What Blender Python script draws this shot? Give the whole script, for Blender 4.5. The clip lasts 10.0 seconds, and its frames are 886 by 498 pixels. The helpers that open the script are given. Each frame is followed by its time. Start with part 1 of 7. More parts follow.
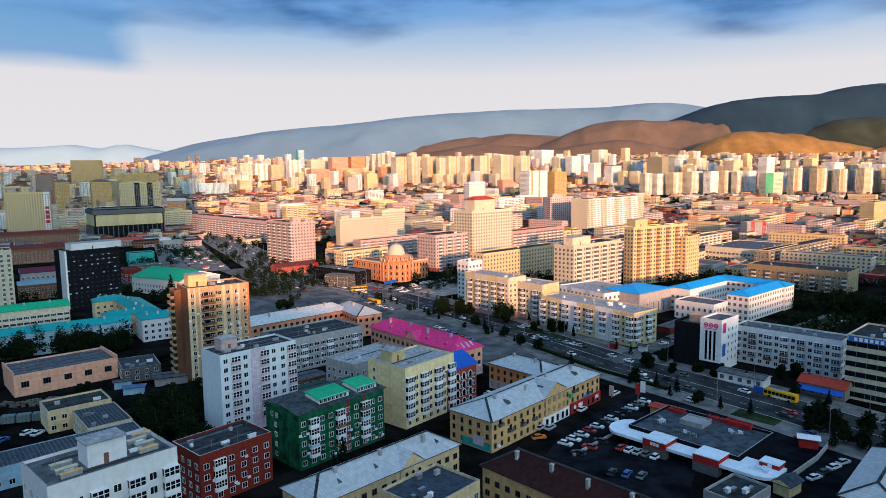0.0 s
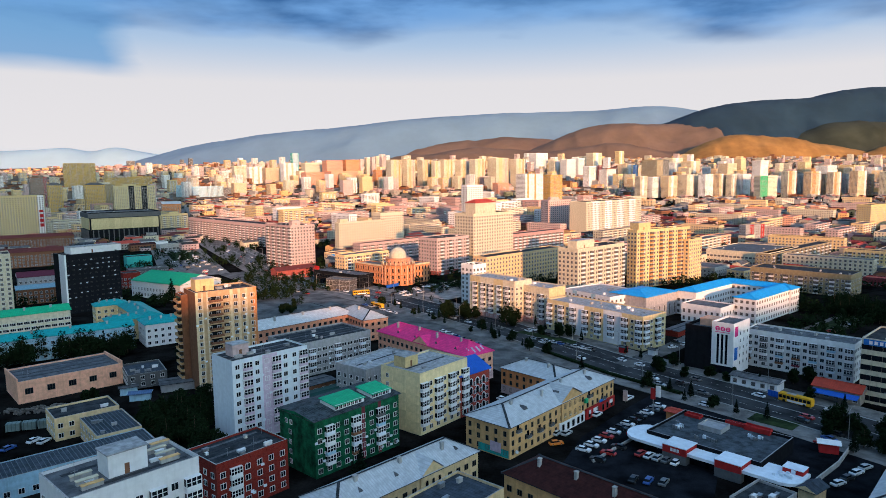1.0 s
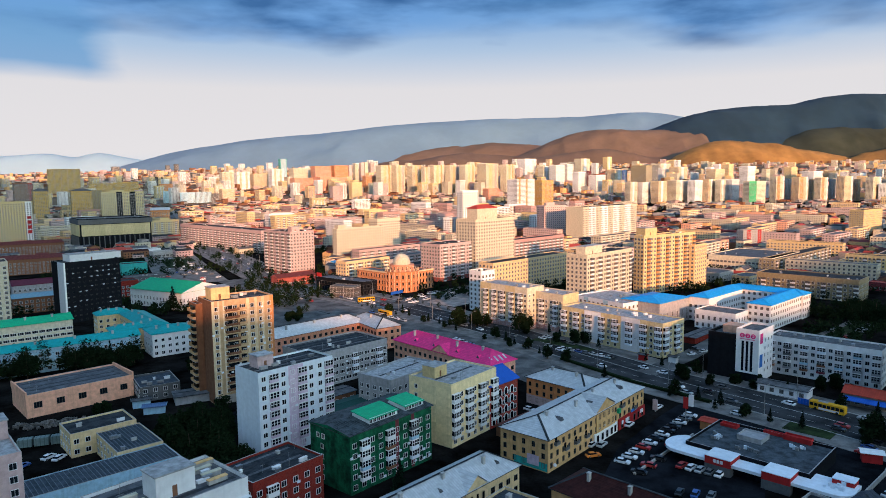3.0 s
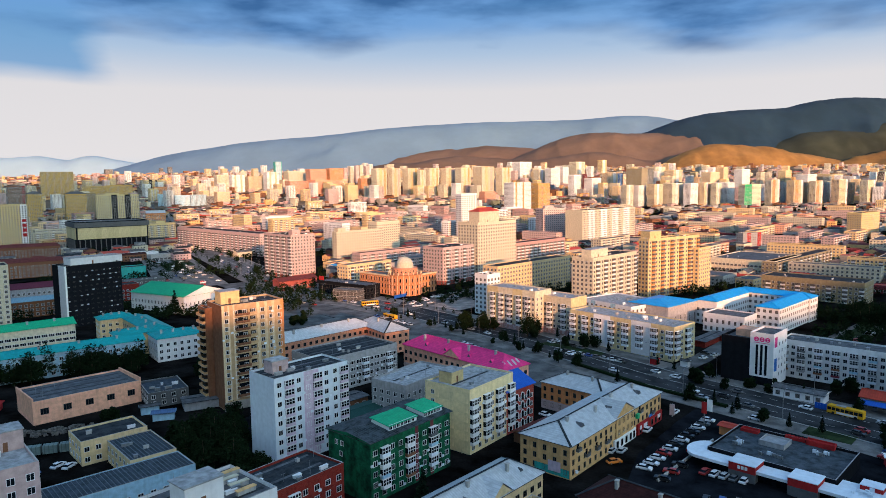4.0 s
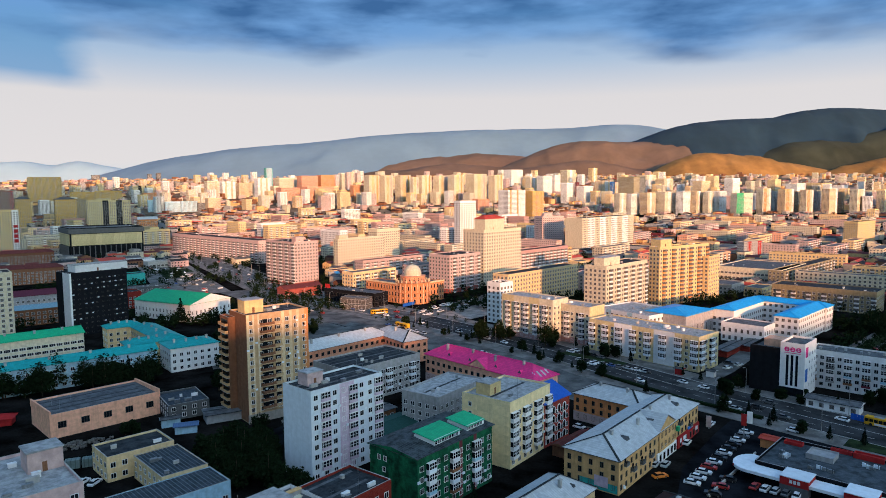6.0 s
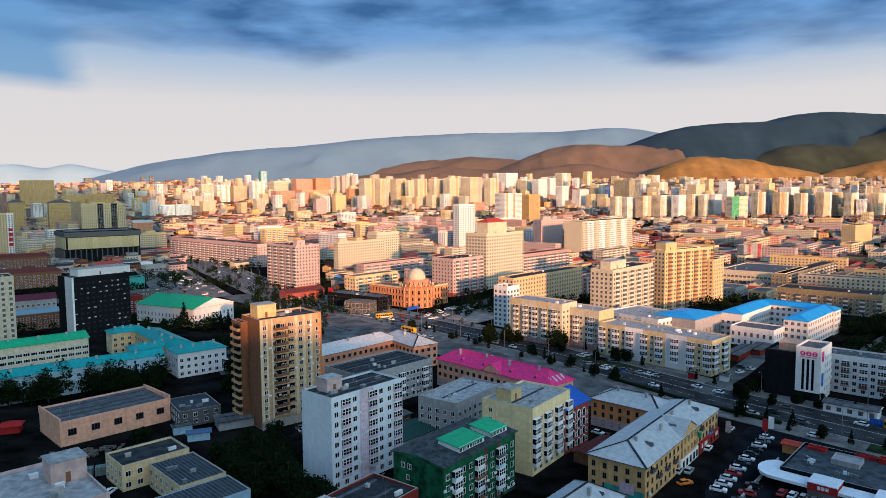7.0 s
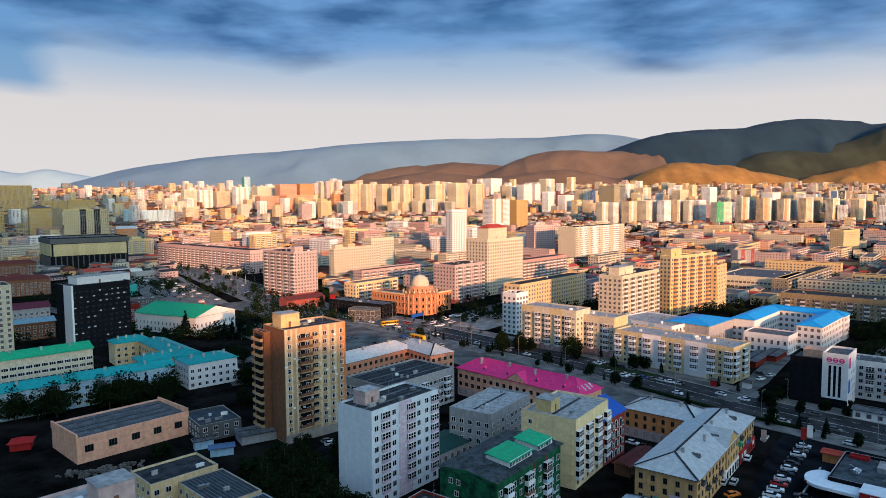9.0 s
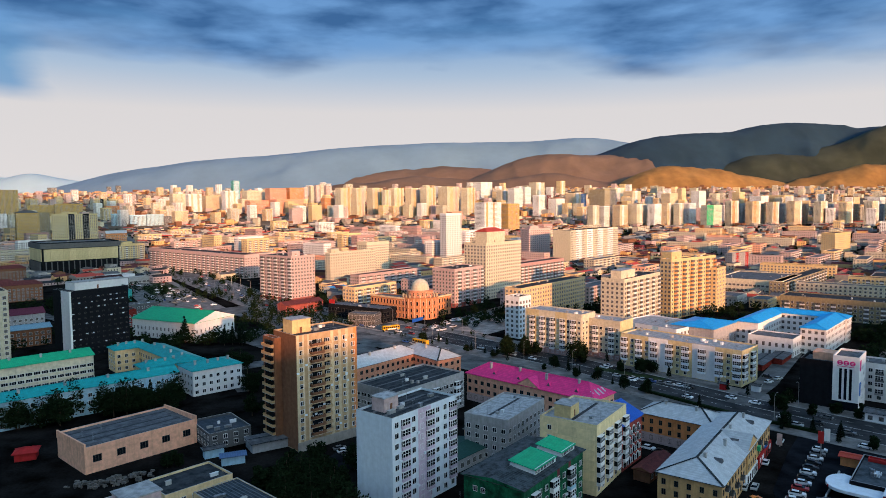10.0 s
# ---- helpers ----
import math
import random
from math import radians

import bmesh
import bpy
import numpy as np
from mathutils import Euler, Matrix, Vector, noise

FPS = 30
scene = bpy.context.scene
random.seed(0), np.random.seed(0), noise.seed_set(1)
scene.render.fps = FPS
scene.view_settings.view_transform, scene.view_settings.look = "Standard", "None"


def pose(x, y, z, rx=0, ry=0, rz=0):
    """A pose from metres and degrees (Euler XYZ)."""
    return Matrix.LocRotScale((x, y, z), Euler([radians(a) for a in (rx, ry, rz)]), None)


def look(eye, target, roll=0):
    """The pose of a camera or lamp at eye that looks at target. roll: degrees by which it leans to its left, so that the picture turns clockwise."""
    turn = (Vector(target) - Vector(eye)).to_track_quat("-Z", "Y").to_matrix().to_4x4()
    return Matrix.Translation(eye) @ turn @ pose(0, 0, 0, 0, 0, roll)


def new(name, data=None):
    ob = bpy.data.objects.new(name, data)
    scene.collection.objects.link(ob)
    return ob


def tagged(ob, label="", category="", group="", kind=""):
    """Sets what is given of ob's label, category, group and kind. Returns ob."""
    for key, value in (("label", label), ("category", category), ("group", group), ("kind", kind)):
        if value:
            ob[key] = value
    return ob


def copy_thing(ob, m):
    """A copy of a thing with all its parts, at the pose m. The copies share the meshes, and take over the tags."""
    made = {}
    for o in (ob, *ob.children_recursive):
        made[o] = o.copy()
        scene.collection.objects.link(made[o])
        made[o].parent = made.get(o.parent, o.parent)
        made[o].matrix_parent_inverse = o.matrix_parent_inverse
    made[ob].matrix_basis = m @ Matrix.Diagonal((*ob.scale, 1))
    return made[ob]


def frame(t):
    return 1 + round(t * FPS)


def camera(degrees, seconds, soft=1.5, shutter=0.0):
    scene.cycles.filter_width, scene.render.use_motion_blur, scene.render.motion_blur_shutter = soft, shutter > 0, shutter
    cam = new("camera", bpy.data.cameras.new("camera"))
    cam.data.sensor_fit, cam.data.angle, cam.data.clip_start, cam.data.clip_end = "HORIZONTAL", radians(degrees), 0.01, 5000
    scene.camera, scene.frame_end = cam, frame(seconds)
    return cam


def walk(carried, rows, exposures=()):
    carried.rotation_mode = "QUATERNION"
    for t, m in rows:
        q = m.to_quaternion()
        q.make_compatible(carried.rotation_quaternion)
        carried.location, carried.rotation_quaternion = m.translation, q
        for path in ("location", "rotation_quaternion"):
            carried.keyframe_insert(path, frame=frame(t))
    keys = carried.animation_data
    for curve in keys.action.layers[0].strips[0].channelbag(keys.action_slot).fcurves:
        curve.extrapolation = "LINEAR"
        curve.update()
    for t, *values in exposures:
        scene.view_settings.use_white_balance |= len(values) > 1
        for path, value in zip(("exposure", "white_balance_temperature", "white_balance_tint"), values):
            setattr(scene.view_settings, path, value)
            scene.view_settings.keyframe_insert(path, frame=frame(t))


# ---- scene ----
cam = camera(66.8, 10.0, soft=0.9)
PATH = [
    (0, (34.02, -14.654, 80.469), (33.854, -12.674, 80.237), -0.7),
    (0.5, (30.531, -13.596, 80.429), (30.376, -11.615, 80.202), -0.7),
    (1, (27.012, -12.475, 80.388), (26.867, -10.493, 80.165), -0.7),
    (1.5, (23.434, -11.284, 80.351), (23.3, -9.301, 80.132), -0.7),
    (2, (19.91, -10.088, 80.343), (19.787, -8.103, 80.128), -0.7),
    (2.5, (16.305, -8.852, 80.33), (16.193, -6.867, 80.119), -0.7),
    (4, (5.241, -4.925, 80.169), (5.159, -2.936, 79.971), -0.7),
    (4.5, (1.458, -3.667, 80.136), (1.385, -1.678, 79.942), -0.6),
    (5, (-2.342, -2.468, 80.093), (-2.407, -0.478, 79.905), -0.6),
    (5.5, (-6.26, -1.274, 80.053), (-6.314, 0.717, 79.871), -0.5),
    (7, (-18.323, 2.612, 80.006), (-18.346, 4.605, 79.839), -0.4),
    (7.5, (-22.43, 4.026, 80.059), (-22.438, 6.02, 79.896), -0.4),
    (8, (-26.586, 5.492, 80.112), (-26.579, 7.486, 79.953), -0.4),
    (8.5, (-30.756, 6.951, 80.132), (-30.737, 8.945, 79.977), -0.4),
    (9, (-34.863, 8.353, 80.12), (-34.828, 10.347, 79.969), -0.4),
    (9.5, (-38.989, 9.736, 80.09), (-38.937, 11.73, 79.944), -0.5),
    (10, (-43.161, 11.069, 80.047), (-43.091, 13.063, 79.907), -0.5),
]
walk(cam, [(t, look(eye, target, roll)) for t, eye, target, roll in PATH], [(0, 2.03, 6180, 11), (10, 1.90, 6370, 11)])

# ---- light ----
G = -1.0                                   # level of the streets
SUN_AZ, SUN_EL = radians(-68), radians(9)  # towards the sun, from +x anticlockwise
TO_SUN = Vector((math.cos(SUN_EL) * math.cos(SUN_AZ), math.cos(SUN_EL) * math.sin(SUN_AZ), math.sin(SUN_EL)))
lamp = bpy.data.lights.new("sun", "SUN")
lamp.energy, lamp.angle, lamp.color = 2.2, radians(0.6), (0.83, 0.39, 0.185)
sun = new("sun", lamp)
sun.matrix_world = look((0, 0, 600), Vector((0, 0, 600)) - TO_SUN)


def make_world():
    world = bpy.data.worlds.new("evening_sky")
    world.use_nodes = True
    scene.world = world
    nt = world.node_tree
    nt.nodes.clear()
    N, L = nt.nodes.new, nt.links.new
    out, bg = N("ShaderNodeOutputWorld"), N("ShaderNodeBackground")
    sky = N("ShaderNodeTexSky")
    sky.sky_type, sky.sun_disc = "NISHITA", False
    sky.sun_elevation, sky.sun_rotation = SUN_EL, radians(90) - SUN_AZ
    sky.air_density, sky.dust_density, sky.ozone_density = 1.0, 1.0, 2.0
    co, sep = N("ShaderNodeTexCoord"), N("ShaderNodeSeparateXYZ")
    L(co.outputs["Generated"], sep.inputs[0])

    def mth(op, a, b=None):
        n = N("ShaderNodeMath")
        n.operation = op
        for i, v in enumerate((a, b)):
            if v is None:
                continue
            if isinstance(v, (int, float)):
                n.inputs[i].default_value = v
            else:
                L(v, n.inputs[i])
        return n.outputs[0]

    def ramp(v, stops):
        n = N("ShaderNodeValToRGB")
        els = n.color_ramp.elements
        while len(els) < len(stops):
            els.new(0.5)
        for e, (p, c) in zip(els, stops):
            e.position, e.color = p, (*c, 1) if len(c) == 3 else (c[0], c[0], c[0], 1)
        L(v, n.inputs[0])
        return n.outputs[0]

    def mix(f, a, b):
        n = N("ShaderNodeMix")
        n.data_type = "RGBA"
        for i, v in ((0, f), (6, a), (7, b)):
            if isinstance(v, tuple):
                n.inputs[i].default_value = (*v, 1)
            elif isinstance(v, float):
                n.inputs[i].default_value = v
            else:
                L(v, n.inputs[i])
        return n.outputs[2]

    z = mth("MAXIMUM", sep.outputs[2], 0.015)
    # a ragged cloud bank, with deeper lobes that hang from it
    az = mth("ARCTAN2", sep.outputs[0], sep.outputs[1])
    comb = N("ShaderNodeCombineXYZ")
    L(mth("MULTIPLY", az, 3.4), comb.inputs[0])
    L(mth("MULTIPLY", z, 13.0), comb.inputs[1])
    comb.inputs[2].default_value = 8.3
    noi = N("ShaderNodeTexNoise")
    noi.inputs["Scale"].default_value, noi.inputs["Detail"].default_value = 1.2, 4.0
    noi.inputs["Roughness"].default_value = 0.5
    L(comb.outputs[0], noi.inputs["Vector"])

    def lobe(centre, width, depth):
        k = mth("DIVIDE", mth("SUBTRACT", az, radians(centre)), radians(width))
        return mth("MULTIPLY", mth("EXPONENT", mth("MULTIPLY", mth("MULTIPLY", k, k), -1.0)), depth)

    ragged = mth("MULTIPLY", mth("SUBTRACT", noi.outputs[0], 0.5), 0.14)
    low = mth("ADD", mth("ADD", z, ragged), mth("ADD", lobe(-10.5, 6.5, 0.040), mth("ADD", lobe(18, 4.5, 0.034), mth("ADD", lobe(31, 9, 0.036), lobe(-38, 10, 0.030)))))
    cover = ramp(low, [(0.196, (0, 0, 0)), (0.256, (1, 1, 1))])
    # above the view the bank is thinned to let more sky light in
    cover = mth("MULTIPLY", cover, ramp(z, [(0.30, (1, 1, 1)), (0.45, (0.25, 0.25, 0.25))]))
    west = mth("MULTIPLY", ramp(mth("ADD", mth("MULTIPLY", az, -1.0), ragged), [(0.485, (0, 0, 0)), (0.53, (1, 1, 1))]), ramp(mth("ADD", z, mth("MULTIPLY", ragged, 0.2)), [(0.128, (0, 0, 0)), (0.152, (0.8, 0.8, 0.8))]))
    veil = ramp(z, [(0.0, (0.145, 0.175, 0.197)), (0.04, (0.200, 0.190, 0.184)), (0.13, (0.192, 0.184, 0.180)), (0.18, (0.112, 0.142, 0.178)), (0.245, (0.036, 0.090, 0.168))])
    scaled = N("ShaderNodeVectorMath")
    scaled.operation = "MULTIPLY"
    scaled.inputs[1].default_value = (0.160, 0.182, 0.172)
    L(sky.outputs[0], scaled.inputs[0])
    # even fill light added to the unseen sky overhead and behind
    thin = N("ShaderNodeVectorMath")
    thin.operation = "ADD"
    thin.inputs[1].default_value = (0.132, 0.130, 0.118)
    L(scaled.outputs[0], thin.inputs[0])
    behind = ramp(mth("ADD", mth("MULTIPLY", sep.outputs[1], -0.5), 0.5), [(0.30, (0, 0, 0)), (0.55, (1, 1, 1))])
    hazy = mix(behind, veil, thin.outputs[0])
    puff = N("ShaderNodeTexNoise")
    puff.inputs["Scale"].default_value, puff.inputs["Detail"].default_value = 2.3, 5.0
    L(comb.outputs[0], puff.inputs["Vector"])
    body = ramp(puff.outputs[0], [(0.36, (0.013, 0.037, 0.085)), (0.64, (0.042, 0.090, 0.168))])
    col = mix(cover, mix(west, hazy, (0.034, 0.086, 0.152)), body)
    L(col, bg.inputs[0])
    bg.inputs[1].default_value = SKY
    L(bg.outputs[0], out.inputs[0])


SKY = 1.0
make_world()

# ---- materials ----
MATS = {}


def material(name, color, rough=0.8, metal=0.0, vary=0.12, scale=0.5, bump=0.15, fine=8.0, kind="", spec=0.15, joint=(0.5, 0.5, 0.5), unit=(0.25, 0.075), streak=0.0):
    """A surface with broad stains and fine grain; kind adds brick courses, seams or ribs."""
    if name in MATS:
        return MATS[name]
    m = bpy.data.materials.new(name)
    m.use_nodes = True
    nt = m.node_tree
    N, L = nt.nodes.new, nt.links.new
    bsdf = nt.nodes["Principled BSDF"]
    bsdf.inputs["Roughness"].default_value, bsdf.inputs["Metallic"].default_value = rough, metal
    bsdf.inputs["Specular IOR Level"].default_value = spec
    co = N("ShaderNodeTexCoord")
    big, small = N("ShaderNodeTexNoise"), N("ShaderNodeTexNoise")
    big.inputs["Scale"].default_value, big.inputs["Detail"].default_value, big.inputs["Roughness"].default_value = scale * 2.2, 9, 0.6
    small.inputs["Scale"].default_value, small.inputs["Detail"].default_value = fine, 3
    L(co.outputs["Object"], big.inputs["Vector"])
    L(co.outputs["Object"], small.inputs["Vector"])
    info = N("ShaderNodeObjectInfo")
    lo = tuple(max(0, c * (1 - 1.6 * vary)) for c in color)
    hi = tuple(min(1, c * (1 + vary)) for c in color)
    mx = N("ShaderNodeMix")
    mx.data_type = "RGBA"
    mx.inputs[6].default_value, mx.inputs[7].default_value = (*lo, 1), (*hi, 1)
    rng = N("ShaderNodeMapRange")
    rng.inputs[1].default_value, rng.inputs[2].default_value = 0.36, 0.64
    L(big.outputs[0], rng.inputs[0])
    L(rng.outputs[0], mx.inputs[0])
    col = mx.outputs[2]
    grain = N("ShaderNodeMix")
    grain.data_type, grain.blend_type = "RGBA", "MULTIPLY"
    grain.inputs[0].default_value = vary * 1.5
    L(col, grain.inputs[6])
    L(small.outputs[0], grain.inputs[7])
    col = grain.outputs[2]
    if streak:
        # rain streaks and soot that run down the walls
        mp, run = N("ShaderNodeMapping"), N("ShaderNodeTexNoise")
        mp.inputs["Scale"].default_value = (0.9, 0.9, 0.07)
        run.inputs["Scale"].default_value, run.inputs["Detail"].default_value, run.inputs["Roughness"].default_value = 1.0, 7, 0.7
        L(co.outputs["Object"], mp.inputs[0])
        L(mp.outputs[0], run.inputs["Vector"])
        rr, sm = N("ShaderNodeMapRange"), N("ShaderNodeMix")
        rr.inputs[1].default_value, rr.inputs[2].default_value, rr.inputs[3].default_value, rr.inputs[4].default_value = 0.50, 0.70, 0.0, streak
        L(run.outputs[0], rr.inputs[0])
        sm.data_type = "RGBA"
        sm.inputs[7].default_value = (*(c * 0.35 for c in color), 1)
        L(rr.outputs[0], sm.inputs[0])
        L(col, sm.inputs[6])
        col = sm.outputs[2]
    height = small.outputs[0]
    if kind == "brick":
        br = N("ShaderNodeTexBrick")
        br.inputs["Scale"].default_value = 1.0
        br.inputs["Brick Width"].default_value, br.inputs["Row Height"].default_value = unit
        br.inputs["Mortar Size"].default_value = 0.012
        sp, cb = N("ShaderNodeSeparateXYZ"), N("ShaderNodeCombineXYZ")
        L(co.outputs["Object"], sp.inputs[0])
        ad = N("ShaderNodeMath")
        L(sp.outputs[0], ad.inputs[0])
        L(sp.outputs[1], ad.inputs[1])
        L(ad.outputs[0], cb.inputs[0])
        L(sp.outputs[2], cb.inputs[1])
        L(cb.outputs[0], br.inputs["Vector"])
        L(col, br.inputs["Color1"])
        L(col, br.inputs["Color2"])
        br.inputs["Mortar"].default_value = (*joint, 1)
        col = br.outputs[0]
        height = br.outputs[1]
    elif kind in ("seam", "rib"):
        wv = N("ShaderNodeTexWave")
        wv.wave_type, wv.bands_direction = "BANDS", "X"
        wv.inputs["Scale"].default_value = 0.42 if kind == "seam" else 0.27
        wv.inputs["Distortion"].default_value = 0.3
        L(co.outputs["Object"], wv.inputs["Vector"])
        pw = N("ShaderNodeMath")
        pw.operation = "POWER"
        pw.inputs[1].default_value = 8
        L(wv.outputs[1], pw.inputs[0])
        height = pw.outputs[0]
        dk = N("ShaderNodeMix")
        dk.data_type = "RGBA"
        L(pw.outputs[0], dk.inputs[0])
        L(col, dk.inputs[6])
        dk.inputs[7].default_value = (*(c * (0.72 if kind == "seam" else 0.5) for c in color), 1)
        col = dk.outputs[2]
    bp = N("ShaderNodeBump")
    bp.inputs["Strength"].default_value, bp.inputs["Distance"].default_value = bump, 0.05
    L(height, bp.inputs["Height"])
    L(bp.outputs[0], bsdf.inputs["Normal"])
    # each copy a touch lighter or darker
    hsv = N("ShaderNodeHueSaturation")
    r2 = N("ShaderNodeMapRange")
    r2.inputs[3].default_value, r2.inputs[4].default_value = 0.9, 1.08
    L(info.outputs["Random"], r2.inputs[0])
    L(r2.outputs[0], hsv.inputs["Value"])
    L(col, hsv.inputs["Color"])
    L(hsv.outputs[0], bsdf.inputs["Base Color"])
    MATS[name] = m
    return m


PAINT = {
    "white": (0.76, 0.76, 0.76), "cold_white": (0.72, 0.78, 0.84), "cream": (0.74, 0.55, 0.30), "pale_cream": (0.64, 0.58, 0.43),
    "yellow": (0.68, 0.52, 0.26), "gold": (0.52, 0.34, 0.10), "peach": (0.84, 0.44, 0.29), "pink": (0.47, 0.29, 0.27), "pale_pink": (0.56, 0.41, 0.39),
    "lilac": (0.62, 0.50, 0.60), "tan": (0.52, 0.33, 0.16), "brown": (0.22, 0.105, 0.06), "straw": (0.60, 0.50, 0.28), "orange": (0.68, 0.27, 0.10), "umber": (0.50, 0.34, 0.19), "sand": (0.66, 0.52, 0.33), "ochre": (0.70, 0.43, 0.19),
    "green": (0.010, 0.125, 0.065), "grey": (0.36, 0.36, 0.37), "dark_grey": (0.12, 0.125, 0.13), "black": (0.012, 0.013, 0.016), "red": (0.42, 0.025, 0.025),
    "maroon": (0.17, 0.035, 0.045), "olive": (0.30, 0.25, 0.15), "light_blue": (0.38, 0.60, 0.74), "teal_paint": (0.05, 0.42, 0.38), "blue": (0.03, 0.16, 0.50),
    "signal_yellow": (0.80, 0.42, 0.02), "magenta_sign": (0.75, 0.05, 0.25), "concrete": (0.42, 0.41, 0.39), "stone": (0.33, 0.29, 0.25),
    "dull_red": (0.34, 0.085, 0.070), "emerald": (0.04, 0.42, 0.18)}


def paint(name):
    return material("paint_" + name, PAINT[name], 0.85, vary=0.05 if "white" in name else 0.11, scale=0.3, bump=0.25, fine=5, spec=0.03 if name in ("black", "dark_grey", "brown") else 0.15, streak=0.14 if "white" in name or name in ("lilac", "pale_pink") else 0.34)


BRICK_RED = material("brick_red", (0.26, 0.026, 0.018), 0.9, vary=0.25, scale=0.6, kind="brick", joint=(0.20, 0.040, 0.030), bump=0.4, spec=0.05, streak=0.4)
BRICK_BRIGHT = material("brick_bright_red", (0.44, 0.045, 0.03), 0.9, vary=0.2, scale=0.6, kind="brick", joint=(0.26, 0.09, 0.07), bump=0.4, streak=0.2)
BRICK_ORANGE = material("brick_orange", (0.80, 0.34, 0.20), 0.9, vary=0.2, scale=0.5, kind="brick", joint=(0.60, 0.30, 0.20), bump=0.4, streak=0.5)
BRICK_DEEP = material("brick_deep_orange", (0.62, 0.26, 0.10), 0.9, vary=0.2, scale=0.5, kind="brick", joint=(0.38, 0.18, 0.10), bump=0.4, streak=0.3)
PANEL_CREAM = material("panel_cream", (0.90, 0.72, 0.40), 0.85, vary=0.08, scale=0.3, kind="brick", joint=(0.40, 0.35, 0.27), unit=(6.4, 2.8), bump=0.3, streak=0.22)
GREEN_PLASTER = material("blotchy_green_plaster", (0.014, 0.150, 0.070), 0.9, vary=0.45, scale=0.16, bump=0.4, fine=3, streak=0.45)
WORN_ROOF = material("weathered_blue_grey_sheet", (0.085, 0.105, 0.115), 0.75, vary=0.55, scale=0.22, kind="seam", bump=0.6)
BITUMEN = material("bitumen", (0.050, 0.056, 0.062), 0.85, vary=0.35, scale=0.18, bump=0.3, fine=3, spec=0.06)
PALE_ROOF = material("pale_sheet_roof", (0.52, 0.54, 0.55), 0.6, vary=0.13, scale=0.3, kind="seam", bump=0.5, spec=0.3)
LIGHT_ROOF = material("light_grey_roof", (0.42, 0.42, 0.42), 0.8, vary=0.22, scale=0.3, bump=0.3)
GREY_ROOF = material("grey_roof", (0.13, 0.135, 0.145), 0.7, vary=0.3, scale=0.2, bump=0.3)
SLATE_ROOF = material("ribbed_slate_roof", (0.055, 0.070, 0.090), 0.6, vary=0.35, scale=0.25, kind="rib", bump=0.6)
PINK_ROOF = material("pink_sheet_roof", (0.90, 0.045, 0.235), 0.5, vary=0.12, scale=0.3, kind="seam", bump=0.4)
GREEN_ROOF = material("green_sheet_roof", (0.015, 0.42, 0.19), 0.5, vary=0.12, scale=0.3, kind="seam", bump=0.4)
TEAL_ROOF = material("teal_sheet_roof", (0.015, 0.36, 0.36), 0.5, vary=0.15, scale=0.3, kind="seam", bump=0.4)
BLUE_ROOF = material("blue_sheet_roof", (0.02, 0.36, 0.78), 0.45, vary=0.1, scale=0.3, kind="seam", bump=0.4)
DEEP_BLUE_ROOF = material("deep_blue_sheet_roof", (0.02, 0.11, 0.50), 0.45, vary=0.1, scale=0.3, kind="seam", bump=0.4)
MAROON_ROOF = material("brown_red_sheet_roof", (0.050, 0.013, 0.011), 0.8, vary=0.3, scale=0.3, kind="seam", bump=0.4)
RED_ROOF = material("red_sheet_roof", (0.50, 0.06, 0.03), 0.5, vary=0.15, scale=0.3, kind="seam", bump=0.4)
DARK_RED_ROOF = material("dark_red_roof", (0.16, 0.04, 0.035), 0.7, vary=0.25, scale=0.3, kind="seam", bump=0.4)
GLASS = material("window_glass", (0.010, 0.013, 0.018), 0.08, vary=0.3, scale=0.4, bump=0.02, spec=0.16)
# far panes, lightened in colour to stand in for haze and reflections
FAR_GLASS = material("hazed_far_window", (0.19, 0.175, 0.17), 0.35, vary=0.5, scale=0.6, bump=0.02, spec=0.2)
FRAME = material("window_frame", (0.80, 0.81, 0.82), 0.6, vary=0.15, scale=1.0, bump=0.05)
DARK_FRAME = material("dark_window_frame", (0.10, 0.09, 0.08), 0.6, vary=0.2, scale=1.0, bump=0.05)
# street asphalt with the evening sun glow put into its colour
GLOW_ASPHALT = material("asphalt", (0.165, 0.163, 0.160), 0.85, vary=0.35, scale=0.05, bump=0.3, fine=2.5, spec=0.08)
DARK_ASPHALT = material("dark_asphalt", (0.060, 0.062, 0.066), 0.85, vary=0.35, scale=0.05, bump=0.3, fine=2.5, spec=0.05)
# asphalt darkened for yards with less open sky: shade in the colour
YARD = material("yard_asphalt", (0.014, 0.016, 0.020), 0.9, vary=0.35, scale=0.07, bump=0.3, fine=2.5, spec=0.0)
PLAZA = material("plaza_paving", (0.36, 0.31, 0.28), 0.9, vary=0.25, scale=0.08, kind="brick", unit=(1.0, 1.0), joint=(0.12, 0.11, 0.10))
PAVING = material("paving", (0.20, 0.19, 0.18), 0.9, vary=0.3, scale=0.08, bump=0.3, fine=2)
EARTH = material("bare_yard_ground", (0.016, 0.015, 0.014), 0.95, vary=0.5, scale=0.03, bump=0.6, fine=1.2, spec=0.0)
GRASS = material("grass", (0.030, 0.050, 0.018), 0.95, vary=0.4, scale=0.1, bump=0.6, fine=3, spec=0.08)
LINE = material("road_paint", (0.6, 0.6, 0.58), 0.8, vary=0.3, scale=0.5)
METAL = material("galvanised_metal", (0.38, 0.39, 0.40), 0.45, 0.8, vary=0.15, scale=1.0)
BARK = material("bark", (0.09, 0.065, 0.045), 0.95, vary=0.3, scale=2.0, bump=0.6, spec=0.08)
